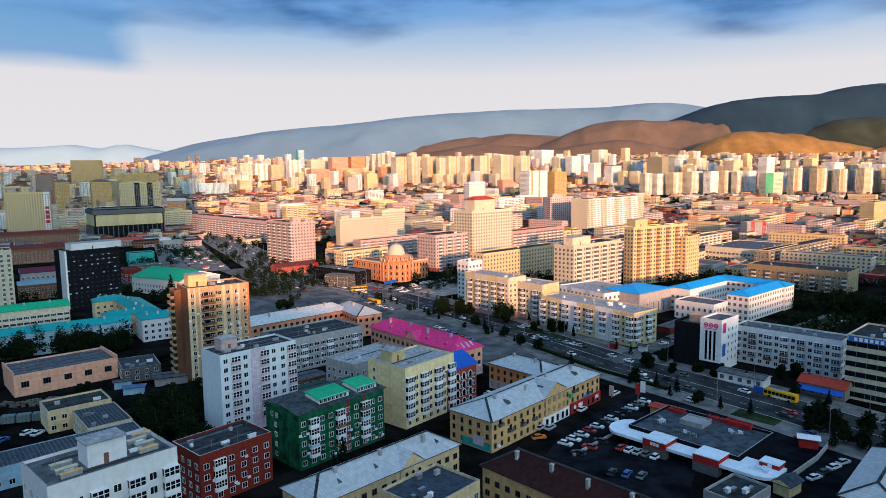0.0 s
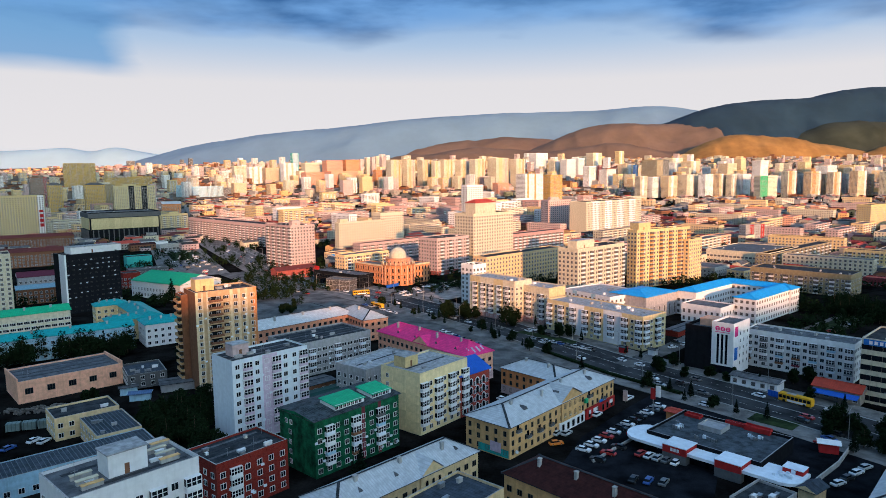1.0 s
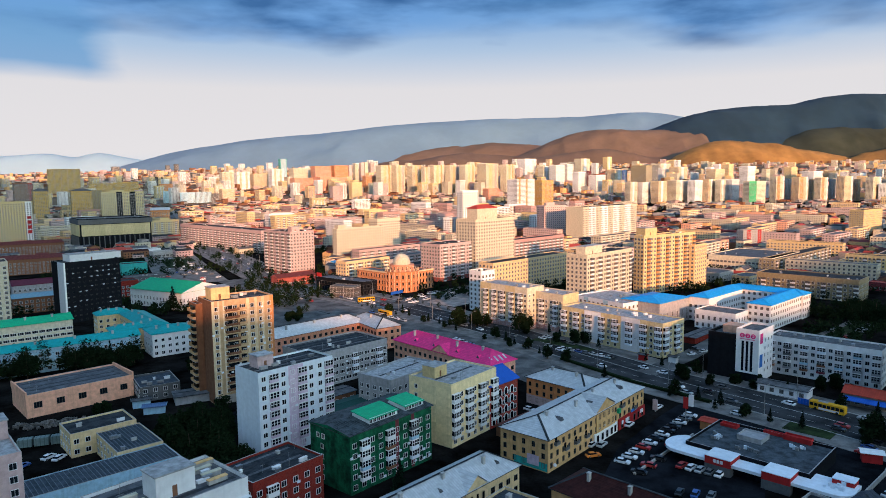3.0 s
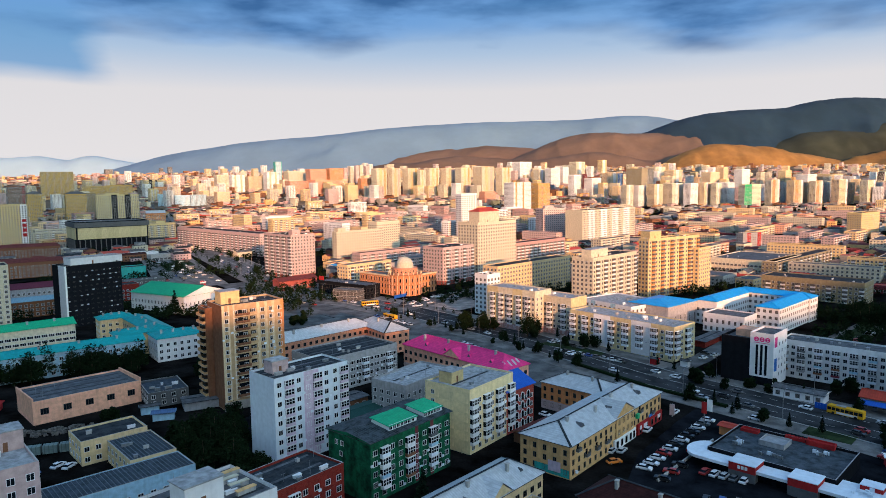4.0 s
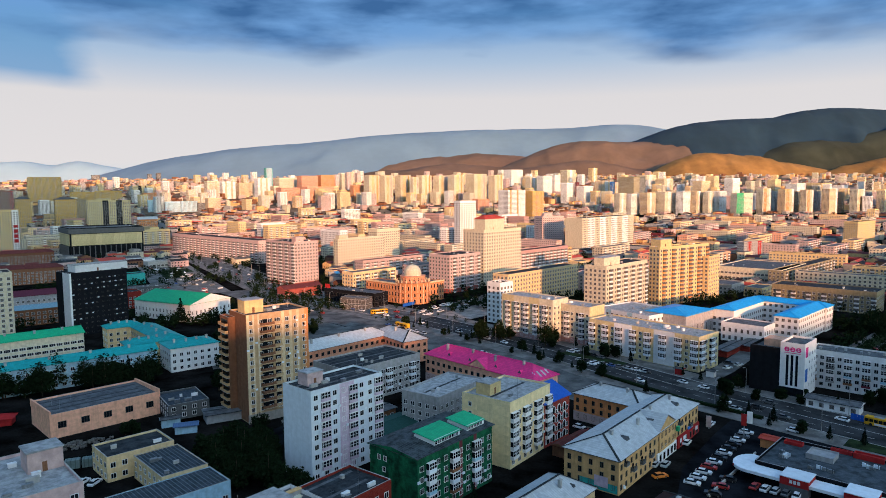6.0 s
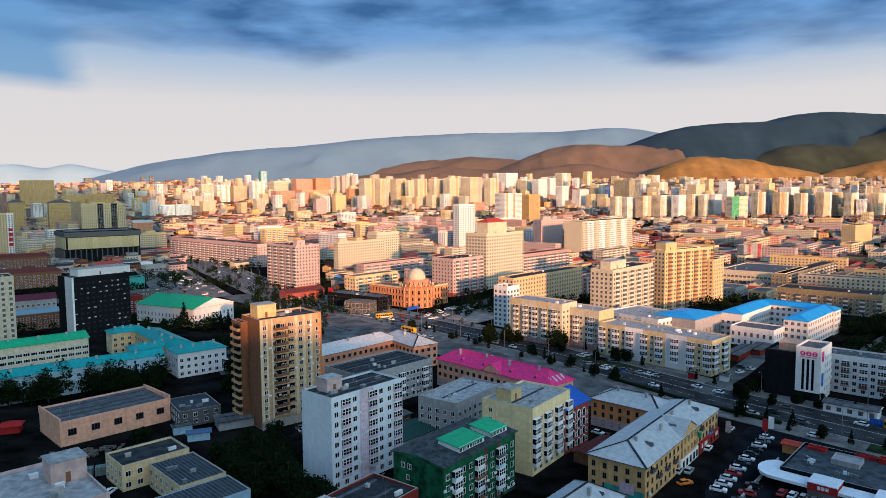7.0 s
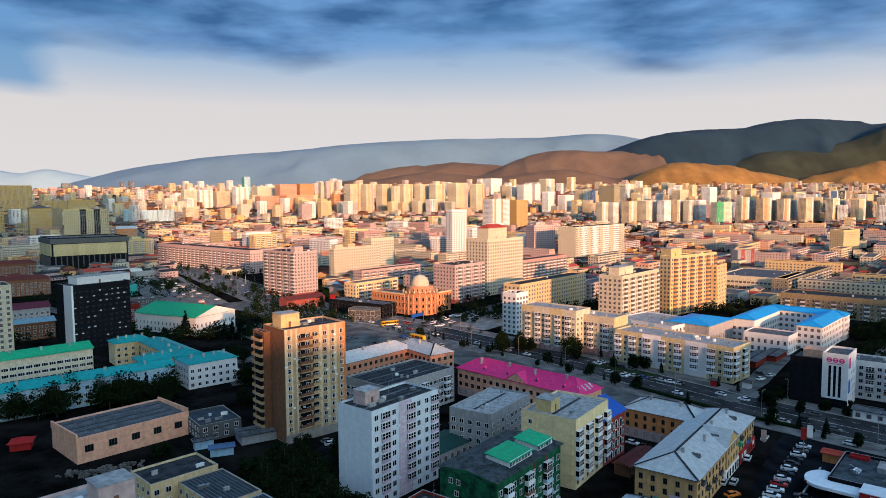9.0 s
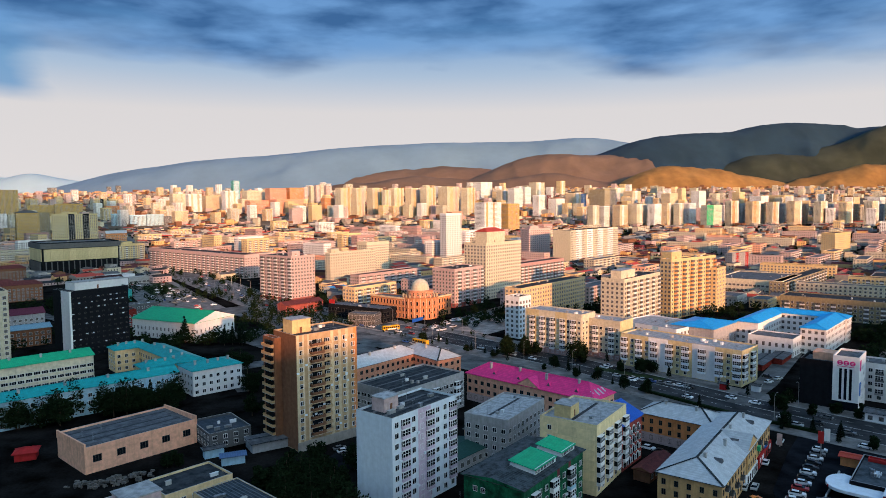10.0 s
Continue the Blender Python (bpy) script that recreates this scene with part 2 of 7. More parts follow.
LEAF = material("leaves", (0.015, 0.028, 0.012), 0.8, vary=0.35, scale=0.9, bump=0.0, fine=4, spec=0.0)
PINE = material("dark_needles", (0.010, 0.020, 0.012), 0.85, vary=0.35, scale=0.9, bump=0.0, fine=4, spec=0.0)
TYRE = material("tyre_rubber", (0.02, 0.02, 0.02), 0.9, vary=0.2, scale=3)

# ---- mesh helpers ----


def part(name, bm, mats, parent=None, label="", kind=""):
    """Links a bmesh as one mesh object, under a thing if given."""
    me = bpy.data.meshes.new(name)
    bm.to_mesh(me)
    bm.free()
    for m in mats if isinstance(mats, (list, tuple)) else (mats,):
        me.materials.append(m)
    ob = new(name, me)
    if parent:
        ob.parent = parent
    return tagged(ob, label, kind=kind)


def place(name, me, parent, m):
    """One more object on a mesh that is there already."""
    ob = new(name, me)
    ob.parent = parent
    ob.matrix_basis = m
    return ob


def box(bm, x0, y0, z0, x1, y1, z1, mat=0, top=True, bottom=False):
    v = [bm.verts.new(p) for p in ((x0, y0, z0), (x1, y0, z0), (x1, y1, z0), (x0, y1, z0), (x0, y0, z1), (x1, y0, z1), (x1, y1, z1), (x0, y1, z1))]
    faces = [(0, 1, 5, 4), (1, 2, 6, 5), (2, 3, 7, 6), (3, 0, 4, 7)]
    if top:
        faces.append((4, 5, 6, 7))
    if bottom:
        faces.append((3, 2, 1, 0))
    for f in faces:
        bm.faces.new([v[i] for i in f]).material_index = mat


def quad(bm, pts, mat=0):
    bm.faces.new([bm.verts.new(p) for p in pts]).material_index = mat


def cyl(bm, x, y, z0, z1, r0, r1=None, n=8, mat=0):
    r1 = r0 if r1 is None else r1
    a = [bm.verts.new((x + r0 * math.cos(2 * math.pi * i / n), y + r0 * math.sin(2 * math.pi * i / n), z0)) for i in range(n)]
    b = [bm.verts.new((x + r1 * math.cos(2 * math.pi * i / n), y + r1 * math.sin(2 * math.pi * i / n), z1)) for i in range(n)]
    for i in range(n):
        bm.faces.new((a[i], a[(i + 1) % n], b[(i + 1) % n], b[i])).material_index = mat
    bm.faces.new(b).material_index = mat


def mesh_of(key, build, mats, cache={}):
    if key not in cache:
        bm = bmesh.new()
        build(bm)
        me = bpy.data.meshes.new(key[0])
        bm.to_mesh(me)
        bm.free()
        for m in mats:
            me.materials.append(m)
        cache[key] = me
    return cache[key]


def window_bm(bm, w, h, bars=1):
    """A casement in the plane y = 0, looking towards -y: one welded frame with mullions, and panes set back in it."""
    f, o, p = 0.10, -0.08, -0.015
    xs = [-w / 2, -w / 2 + f]
    for i in range(bars):
        c = -w / 2 + w * (i + 1) / (bars + 1)
        xs += [c - 0.04, c + 0.04]
    xs += [w / 2 - f, w / 2]
    zs = [0, f, h - f, h]
    at = {}

    def v(x, y, z):
        if (x, y, z) not in at:
            at[x, y, z] = bm.verts.new((x, y, z))
        return at[x, y, z]

    def face(mat, *q):
        bm.faces.new([v(*i) for i in q]).material_index = mat

    for i, (a, b) in enumerate(zip(xs, xs[1:])):
        for j, (c, d) in enumerate(zip(zs, zs[1:])):
            if i % 2 == 1 and j == 1:
                face(1, (a, p, c), (b, p, c), (b, p, d), (a, p, d))
                for (s, t), (u, r) in (((a, c), (b, c)), ((b, c), (b, d)), ((b, d), (a, d)), ((a, d), (a, c))):
                    face(0, (s, o, t), (u, o, r), (u, p, r), (s, p, t))
            else:
                face(0, (a, o, c), (b, o, c), (b, o, d), (a, o, d))
    for a, b in zip(xs, xs[1:]):
        face(0, (a, 0.02, 0), (b, 0.02, 0), (b, o, 0), (a, o, 0))
        face(0, (a, o, h), (b, o, h), (b, 0.02, h), (a, 0.02, h))
    for c, d in zip(zs, zs[1:]):
        face(0, (-w / 2, 0.02, c), (-w / 2, o, c), (-w / 2, o, d), (-w / 2, 0.02, d))
        face(0, (w / 2, o, c), (w / 2, 0.02, c), (w / 2, 0.02, d), (w / 2, o, d))


def balcony_bm(bm, w, dep, h):
    """A glazed loggia: slab, panel, framed glass on three sides, thin roof."""
    box(bm, -w / 2, -dep, 0, w / 2, 0, 0.12, 0, bottom=True)
    box(bm, -w / 2 + 0.03, -dep + 0.03, 0.12, w / 2 - 0.03, 0, 1.0, 2)
    box(bm, -w / 2 + 0.08, -dep + 0.08, 1.0, w / 2 - 0.08, 0, h - 0.25, 1)
    n = max(2, round(w / 0.9))
    for i in range(n + 1):
        c = -w / 2 + 0.06 + (w - 0.12) * i / n
        box(bm, c - 0.08, -dep + 0.03, 1.0, c + 0.08, -dep + 0.09, h - 0.25, 0)
    box(bm, -w / 2 + 0.03, -dep + 0.03, 1.72, w / 2 - 0.03, -dep + 0.1, 1.84, 0)
    box(bm, -w / 2, -dep, h - 0.25, w / 2, 0, h - 0.17, 0, bottom=True)


def open_balcony_bm(bm, w, dep, h):
    """An open balcony: slab and a low solid parapet."""
    box(bm, -w / 2, -dep, 0, w / 2, 0, 0.14, 0, bottom=True)
    for a in ((-w / 2, -dep, w / 2, -dep + 0.08), (-w / 2, -dep + 0.08, -w / 2 + 0.08, 0), (w / 2 - 0.08, -dep + 0.08, w / 2, 0)):
        box(bm, a[0], a[1], 0.14, a[2], a[3], 1.05, 2)
    quad(bm, [(-w / 2 + 0.4, -0.02, 0.2), (w / 2 - 0.4, -0.02, 0.2), (w / 2 - 0.4, -0.02, h - 0.6), (-w / 2 + 0.4, -0.02, h - 0.6)], 1)


FACES = {"F": (0, 0, 0), "R": (1, 0, 90), "B": (1, 1, 180), "L": (0, 1, -90)}


def face_pose(face, w, d):
    """The pose whose x runs along a face of a w x d box and whose -y looks out of it."""
    u, v, a = FACES[face]
    return pose(u * w, v * d, 0, 0, 0, a), (w if face in "FB" else d)


def walls_bm(bm, w, d, h, parapet=0.6, t=0.3):
    """Outer walls up to the parapet's top, with the parapet's inner side and cap."""
    o = ((0, 0), (w, 0), (w, d), (0, d))
    i = ((t, t), (w - t, t), (w - t, d - t), (t, d - t))
    for k in range(4):
        n = (k + 1) % 4
        quad(bm, [(*o[k], 0), (*o[n], 0), (*o[n], h), (*o[k], h)])
        quad(bm, [(*o[k], h), (*o[n], h), (*i[n], h), (*i[k], h)], 1)
        quad(bm, [(*i[n], h - parapet), (*i[k], h - parapet), (*i[k], h), (*i[n], h)])


def roof_bm(bm, w, d, h, kind, rise, eave=0.6):
    """Pitched roofs as closed shells with a soffit and a fascia."""
    e, z = eave, h
    p = [(-e, -e), (w + e, -e), (w + e, d + e), (-e, d + e)]
    long_x = w >= d
    s = min(w, d) / 2 + e
    k = s * (0.9 if kind == "hip" else 0.0)
    if long_x:
        r = [(-e + k, d / 2), (w + e - k, d / 2)]
    else:
        r = [(w / 2, -e + k), (w / 2, d + e - k)]
    lo = [bm.verts.new((*q, z)) for q in p]
    hi = [bm.verts.new((*q, z + 0.18)) for q in p]
    rg = [bm.verts.new((*q, z + 0.18 + rise)) for q in r]
    for i in range(4):
        bm.faces.new((lo[i], lo[(i + 1) % 4], hi[(i + 1) % 4], hi[i])).material_index = 2
    bm.faces.new(lo[::-1]).material_index = 2
    ends = 0 if kind == "hip" else 1
    if long_x:
        bm.faces.new((hi[0], hi[1], rg[1], rg[0]))
        bm.faces.new((hi[2], hi[3], rg[0], rg[1]))
        bm.faces.new((hi[1], hi[2], rg[1])).material_index = ends
        bm.faces.new((hi[3], hi[0], rg[0])).material_index = ends
    else:
        bm.faces.new((hi[1], hi[2], rg[1], rg[0]))
        bm.faces.new((hi[3], hi[0], rg[0], rg[1]))
        bm.faces.new((hi[0], hi[1], rg[0])).material_index = ends
        bm.faces.new((hi[2], hi[3], rg[1])).material_index = ends
    # ridge cap and standing hips
    def rod(a, b, t=0.36):
        a, b = Vector(a), Vector(b)
        if (b - a).length < 0.5:
            return
        s = (b - a).cross(Vector((0, 0, 1))).normalized() * t
        quad(bm, [a - s + Vector((0, 0, 0.05)), b - s + Vector((0, 0, 0.05)), b + Vector((0, 0, 0.14)), a + Vector((0, 0, 0.14))], 2)
        quad(bm, [a + Vector((0, 0, 0.14)), b + Vector((0, 0, 0.14)), b + s + Vector((0, 0, 0.05)), a + s + Vector((0, 0, 0.05))], 2)
    rod(rg[0].co, rg[1].co)
    if kind == "hip":
        near = {0: (0, 3), 1: (1, 2)} if long_x else {0: (0, 1), 1: (2, 3)}
        for q, corners in near.items():
            for c in corners:
                rod(hi[c].co, rg[q].co)


TAKEN = []                                 # ground that buildings stand on


def block(name, label, x, y, yaw, w, d, h, wall="cream", roof="flat", top=None, sh=2.8, bay=3.2, win=(1.5, 1.55), skip="", balc="", bcols=(1, 4), detail=1, z=None,
          rise=3.2, first=1.0, base=None, house=0, chimneys=0, frame=None, strips="", open_b=False, bdep=1.15, bpaint="white", parapet=0.6, group="", vents=0, bars=1, mixed=False, category="building"):
    """A building from its corner (x, y): its front runs w metres along yaw, its side d metres to the left of that."""
    rnd = random.Random(int(abs(x) * 7 + abs(y) * 13))
    z = G if z is None else z
    mat = paint(wall) if isinstance(wall, str) else wall
    thing = new(name)
    thing.matrix_basis = pose(x, y, z, 0, 0, yaw)
    for u in range(int(w // 14) + 1):
        for v in range(int(d // 14) + 1):
            q = thing.matrix_basis @ Vector((min(w, u * 14 + 7), min(d, v * 14 + 7), 0))
            TAKEN.append((q.x, q.y))
    tagged(thing, label, category, group)
    flat = roof == "flat"
    bm = bmesh.new()
    if flat:
        walls_bm(bm, w, d, h, parapet)
    else:
        box(bm, 0, 0, 0, w, d, h)
    part("wall", bm, (mat, paint("concrete")), thing)
    bm = bmesh.new()
    top = top or (BITUMEN if flat else PALE_ROOF)
    if flat:
        quad(bm, [(0.3, 0.3, h - parapet), (w - 0.3, 0.3, h - parapet), (w - 0.3, d - 0.3, h - parapet), (0.3, d - 0.3, h - parapet)])
    else:
        roof_bm(bm, w, d, h, roof, rise)
    part("roof", bm, (top, mat, BITUMEN if top in (PALE_ROOF, GREY_ROOF, MAROON_ROOF) else top), thing)
    floors = max(1, int((h - first + 0.2 - (parapet if flat else 0)) / sh + 0.15))
    frm = frame or FRAME
    if base:
        bm = bmesh.new()
        box(bm, -0.05, -0.05, 0, w + 0.05, d + 0.05, min(h * 0.5, 3.3))
        part("ground_floor", bm, paint(base) if isinstance(base, str) else base, thing)
    joined = None
    for face in "FLRB":
        if face in skip:
            continue
        m, length = face_pose(face, w, d)
        n = max(1, round(length / bay))
        step = length / n
        for c in range(n):
            cx = step * (c + 0.5)
            has_b = face in balc and c % bcols[1] == bcols[0]
            for f in range(floors):
                fz = first + f * sh
                if has_b and f > 0:
                    bw = min(step * 0.95, 3.4)
                    tone = rnd.choice((bpaint, bpaint, "cold_white", "cold_white", "brown", "light_blue", "grey", "dark_grey", "maroon")) if mixed else bpaint
                    me = mesh_of(("balcony", round(bw, 1), round(sh, 2), tone, open_b, bdep), lambda q: (open_balcony_bm if open_b else balcony_bm)(q, bw, bdep, sh), (paint("white"), GLASS, paint(tone)))
                    if detail >= 2:
                        place("balcony", me, thing, m @ Matrix.Translation((cx, 0, fz - 0.85)))
                        continue
                if detail >= 2 and face in "FL":
                    me = mesh_of(("window", win, frm.name, bars), lambda q: window_bm(q, win[0], win[1], bars), (frm, GLASS))
                    place("window", me, thing, m @ Matrix.Translation((cx, 0, fz)))
                else:
                    if joined is None:
                        joined = bmesh.new()
                    if has_b:
                        for (a, b, c0, c1, e, k) in ((-1.5, 1.5, -0.75, 0.25, -0.9, 2), (-1.45, 1.45, 0.25, sh - 1.1, -0.8, 1)):
                            p = [m @ Vector(q) for q in ((cx + a, e, fz + c0), (cx + b, e, fz + c0), (cx + b, e, fz + c1), (cx + a, e, fz + c1), (cx + a, 0, fz + c0), (cx + b, 0, fz + c0), (cx + b, 0, fz + c1), (cx + a, 0, fz + c1))]
                            for g in ((0, 1, 2, 3), (1, 5, 6, 2), (4, 0, 3, 7), (3, 2, 6, 7)):
                                quad(joined, [p[i] for i in g], k)
                    else:
                        ww, hh = win[0] / 2, win[1]
                        quad(joined, [m @ Vector(q) for q in ((cx - ww - 0.1, -0.03, fz - 0.1), (cx + ww + 0.1, -0.03, fz - 0.1), (cx + ww + 0.1, -0.03, fz + hh + 0.1), (cx - ww - 0.1, -0.03, fz + hh + 0.1))], 0)
                        quad(joined, [m @ Vector(q) for q in ((cx - ww, -0.06, fz), (cx + ww, -0.06, fz), (cx + ww, -0.06, fz + hh), (cx - ww, -0.06, fz + hh))], 1)
    if joined is not None:
        part("facade_glazing", joined, (frm, GLASS if frm is DARK_FRAME else FAR_GLASS, paint(bpaint)), thing, kind="stuff")
    if strips:
        # coloured vertical bands, proud of the wall
        for s in strips.split():
            face, a, b, colour = s.split(":")
            m, length = face_pose(face, w, d)
            bm = bmesh.new()
            box(bm, float(a) * length, -0.025, 0.3, float(b) * length, 0.0, h - 0.15)
            bm.transform(m)
            part("facade_band", bm, paint(colour), thing, colour.replace("_", " ") + " painted band")
    if house:
        hw, hd, hh = house[2], house[3], house[4]
        bm = bmesh.new()
        box(bm, house[0], house[1], h - parapet, house[0] + hw, house[1] + hd, h - parapet + hh)
        box(bm, house[0] - 0.2, house[1] - 0.2, h - parapet + hh, house[0] + hw + 0.2, house[1] + hd + 0.2, h - parapet + hh + 0.25, 1, bottom=True)
        quad(bm, [(house[0] + hw * 0.4, house[1] - 0.03, h - parapet), (house[0] + hw * 0.4 + 0.9, house[1] - 0.03, h - parapet), (house[0] + hw * 0.4 + 0.9, house[1] - 0.03, h - parapet + 2), (house[0] + hw * 0.4, house[1] - 0.03, h - parapet + 2)], 2)
        part("roof_house", bm, (paint(house[5]) if len(house) > 5 else mat, LIGHT_ROOF, paint("brown")), thing)
    for i in range(chimneys):
        bm = bmesh.new()
        cx, cy = (w * (i + 0.7) / (chimneys + 0.4), d * rnd.uniform(0.3, 0.42)) if w > d else (w * rnd.uniform(0.3, 0.42), d * (i + 0.7) / (chimneys + 0.4))
        box(bm, cx - 0.45, cy - 0.35, h, cx + 0.45, cy + 0.35, h + rise + 0.7)
        box(bm, cx - 0.55, cy - 0.45, h + rise + 0.7, cx + 0.55, cy + 0.45, h + rise + 0.9, bottom=True)
        part("chimney", bm, paint("concrete"), thing)
    for i in range(vents):
        bm = bmesh.new()
        vw, vd, vh = rnd.uniform(0.6, 2.4), rnd.uniform(0.6, 1.0), rnd.uniform(0.5, 1.1)
        cx, cy = rnd.uniform(1.5, max(1.6, w - 3.5)), rnd.uniform(1.5, max(1.6, d - 2.5))
        if house and house[0] - 2.5 < cx < house[0] + house[2] + 0.5 and house[1] - 1.2 < cy < house[1] + house[3] + 0.5:
            cx = (house[0] + house[2] + 1.0) if house[0] + house[2] + 4 < w else 1.2
        box(bm, cx, cy, h - parapet, cx + vw, cy + vd, h - parapet + vh)
        box(bm, cx - 0.08, cy - 0.08, h - parapet + vh, cx + vw + 0.08, cy + vd + 0.08, h - parapet + vh + 0.1, bottom=True)
        part("roof_vent", bm, rnd.choice((paint("concrete"), METAL, paint("white"))), thing)
    return thing


# ---- ground, roads, hills ----
def ground_z(x, y):
    """Flat by the streets, then a gentle rise, then the steeper slope under the hills."""
    return G + 0.016 * max(0.0, y - 850.0) + 0.070 * max(0.0, min(y, 3100.0) - 1750.0)


def sheet(name, fn, x0, x1, y0, y1, nx, ny, mat, label, category, kind="structure"):
    bm = bmesh.new()
    rows = [[bm.verts.new((x0 + (x1 - x0) * i / nx, y0 + (y1 - y0) * j / ny, fn(x0 + (x1 - x0) * i / nx, y0 + (y1 - y0) * j / ny))) for i in range(nx + 1)] for j in range(ny + 1)]
    for j in range(ny):
        for i in range(nx):
            bm.faces.new((rows[j][i], rows[j][i + 1], rows[j + 1][i + 1], rows[j + 1][i])).smooth = True
    return tagged(part(name, bm, mat), label, category, kind=kind)


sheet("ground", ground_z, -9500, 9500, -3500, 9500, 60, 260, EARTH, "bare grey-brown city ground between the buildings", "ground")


def strip(name, pts, width, lift, mat, label, category="road"):
    """A flat band along a line of points, a little above the ground."""
    bm = bmesh.new()
    prev = None
    for i, (x, y) in enumerate(pts):
        a, b = pts[max(0, i - 1)], pts[min(len(pts) - 1, i + 1)]
        n = Vector((-(b[1] - a[1]), b[0] - a[0])).normalized() * width / 2
        cur = [bm.verts.new((x + s * n.x, y + s * n.y, ground_z(x, y) + lift)) for s in (1, -1)]
        low = [bm.verts.new((x + s * n.x, y + s * n.y, ground_z(x, y) - 0.2)) for s in (1, -1)]
        ring = (low[0], cur[0], cur[1], low[1])
        if prev:
            for k in range(3):
                bm.faces.new((prev[k + 1], ring[k + 1], ring[k], prev[k]))
        prev = ring
    return tagged(part(name, bm, mat), label, category, kind="structure")


MAIN = [(235, 75), (180, 150), (131, 213), (82, 268), (30, 342), (-38, 420), (-102, 480), (-170, 562), (-296, 765), (-344, 850), (-563, 1236), (-824, 1750), (-900, 1900)]
strip("pavement", MAIN, 44, 0.16, PAVING, "worn grey paved verge along the main street", "pavement")
strip("road", MAIN[:6], 23, 0.20, DARK_ASPHALT, "wide dark asphalt main street")
strip("road", MAIN[5:], 23, 0.20, GLOW_ASPHALT, "worn grey asphalt avenue leading out of town")
strip("road", [(-38, 420), (10, 500), (120, 640), (330, 900)], 16, 0.21, GLOW_ASPHALT, "asphalt side street")
strip("road", [(-38, 420), (-90, 372), (-200, 300)], 12, 0.205, GLOW_ASPHALT, "asphalt lane")
strip("road", [(82, 268), (108, 296), (150, 350), (240, 470)], 9, 0.215, GLOW_ASPHALT, "narrow asphalt side street")
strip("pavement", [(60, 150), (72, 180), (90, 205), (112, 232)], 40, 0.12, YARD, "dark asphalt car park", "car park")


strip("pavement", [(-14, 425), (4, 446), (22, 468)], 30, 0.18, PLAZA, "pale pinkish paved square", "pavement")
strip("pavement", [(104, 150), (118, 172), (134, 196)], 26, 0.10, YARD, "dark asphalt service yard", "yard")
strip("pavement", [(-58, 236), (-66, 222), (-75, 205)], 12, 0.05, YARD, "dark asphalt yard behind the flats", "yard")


def ridge(name, label, mat, x0, x1, y0, y1, fn, nx=220, ny=60):
    return sheet(name, fn, x0, x1, y0, y1, nx, ny, mat, label, "mountain")


def hump(v, c, s):
    return math.exp(-((v - c) / s) ** 2)


def swell(p, c, k):
    return 1 / (1 + math.exp(-(p - c) * k))


def crest(knots):
    """A smooth skyline through a few summits and saddles."""
    slope = [(q[1] - p[1]) / (q[0] - p[0]) for p, q in zip(knots, knots[1:])]
    m = [slope[0]] + [(a + b) / 2 for a, b in zip(slope, slope[1:])] + [slope[-1]]

    def at(x):
        if x <= knots[0][0]:
            return knots[0][1] + m[0] * (x - knots[0][0])
        if x >= knots[-1][0]:
            return knots[-1][1] + m[-1] * (x - knots[-1][0])
        i = max(j for j in range(len(knots) - 1) if knots[j][0] <= x)
        (x0, z0), (x1, z1) = knots[i], knots[i + 1]
        h, k = x1 - x0, (x - x0) / (x1 - x0)
        return z0 * (1 + 2 * k) * (1 - k) ** 2 + z1 * k * k * (3 - 2 * k) + h * k * (1 - k) * (m[i] * (1 - k) - m[i + 1] * k)
    return at


def range_of_hills(knots, y, depth, rough, size, seed):
    """Height of a range whose skyline runs at distance y, with spurs and gullies down its front."""
    top = crest(knots)

    def height(x, v):
        k = (v - y) / depth
        n = noise.fractal(Vector((x / size, v / size, seed)), 0.9, 2, 5)
        spur = abs(noise.noise(Vector((x / (size * 1.1) + 0.25 * n, v / (size * 4), seed + 3))))
        fall = math.exp(-k * k) if k < 0 else math.exp(-k * k * 3)
        side = min(1.0, abs(k))
        return -60 + (top(x) + 60) * fall * (1 - side * (0.9 * rough * spur) + side * rough * 0.5 * n) + rough * 30 * n
    return height


# FAR_HILL and HAZE_HILL have distance haze put into their blue base colours
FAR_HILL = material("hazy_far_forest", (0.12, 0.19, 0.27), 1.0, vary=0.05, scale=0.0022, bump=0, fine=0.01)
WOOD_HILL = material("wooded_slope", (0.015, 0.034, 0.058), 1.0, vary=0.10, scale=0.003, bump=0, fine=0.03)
BROWN_HILL = material("bare_brown_slope", (0.150, 0.098, 0.074), 1.0, vary=0.10, scale=0.003, bump=0, fine=0.03)
DRY_HILL = material("dry_grass_slope", (0.26, 0.135, 0.045), 1.0, vary=0.2, scale=0.004, bump=0, fine=0.03)
HAZE_HILL = material("far_hill_haze_tint", (0.30, 0.42, 0.50), 1.0, vary=0.04, scale=0.001, bump=0, fine=0.01)
# this slope's shade is put into its colour, on top of the olive
OLIVE_HILL = material("olive_wooded_slope", (0.040, 0.046, 0.034), 1.0, vary=0.2, scale=0.002, bump=0, fine=0.02)
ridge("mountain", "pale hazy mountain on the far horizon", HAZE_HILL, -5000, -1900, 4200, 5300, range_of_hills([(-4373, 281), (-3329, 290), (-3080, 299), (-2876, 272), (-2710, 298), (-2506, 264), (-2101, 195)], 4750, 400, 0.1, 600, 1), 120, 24)
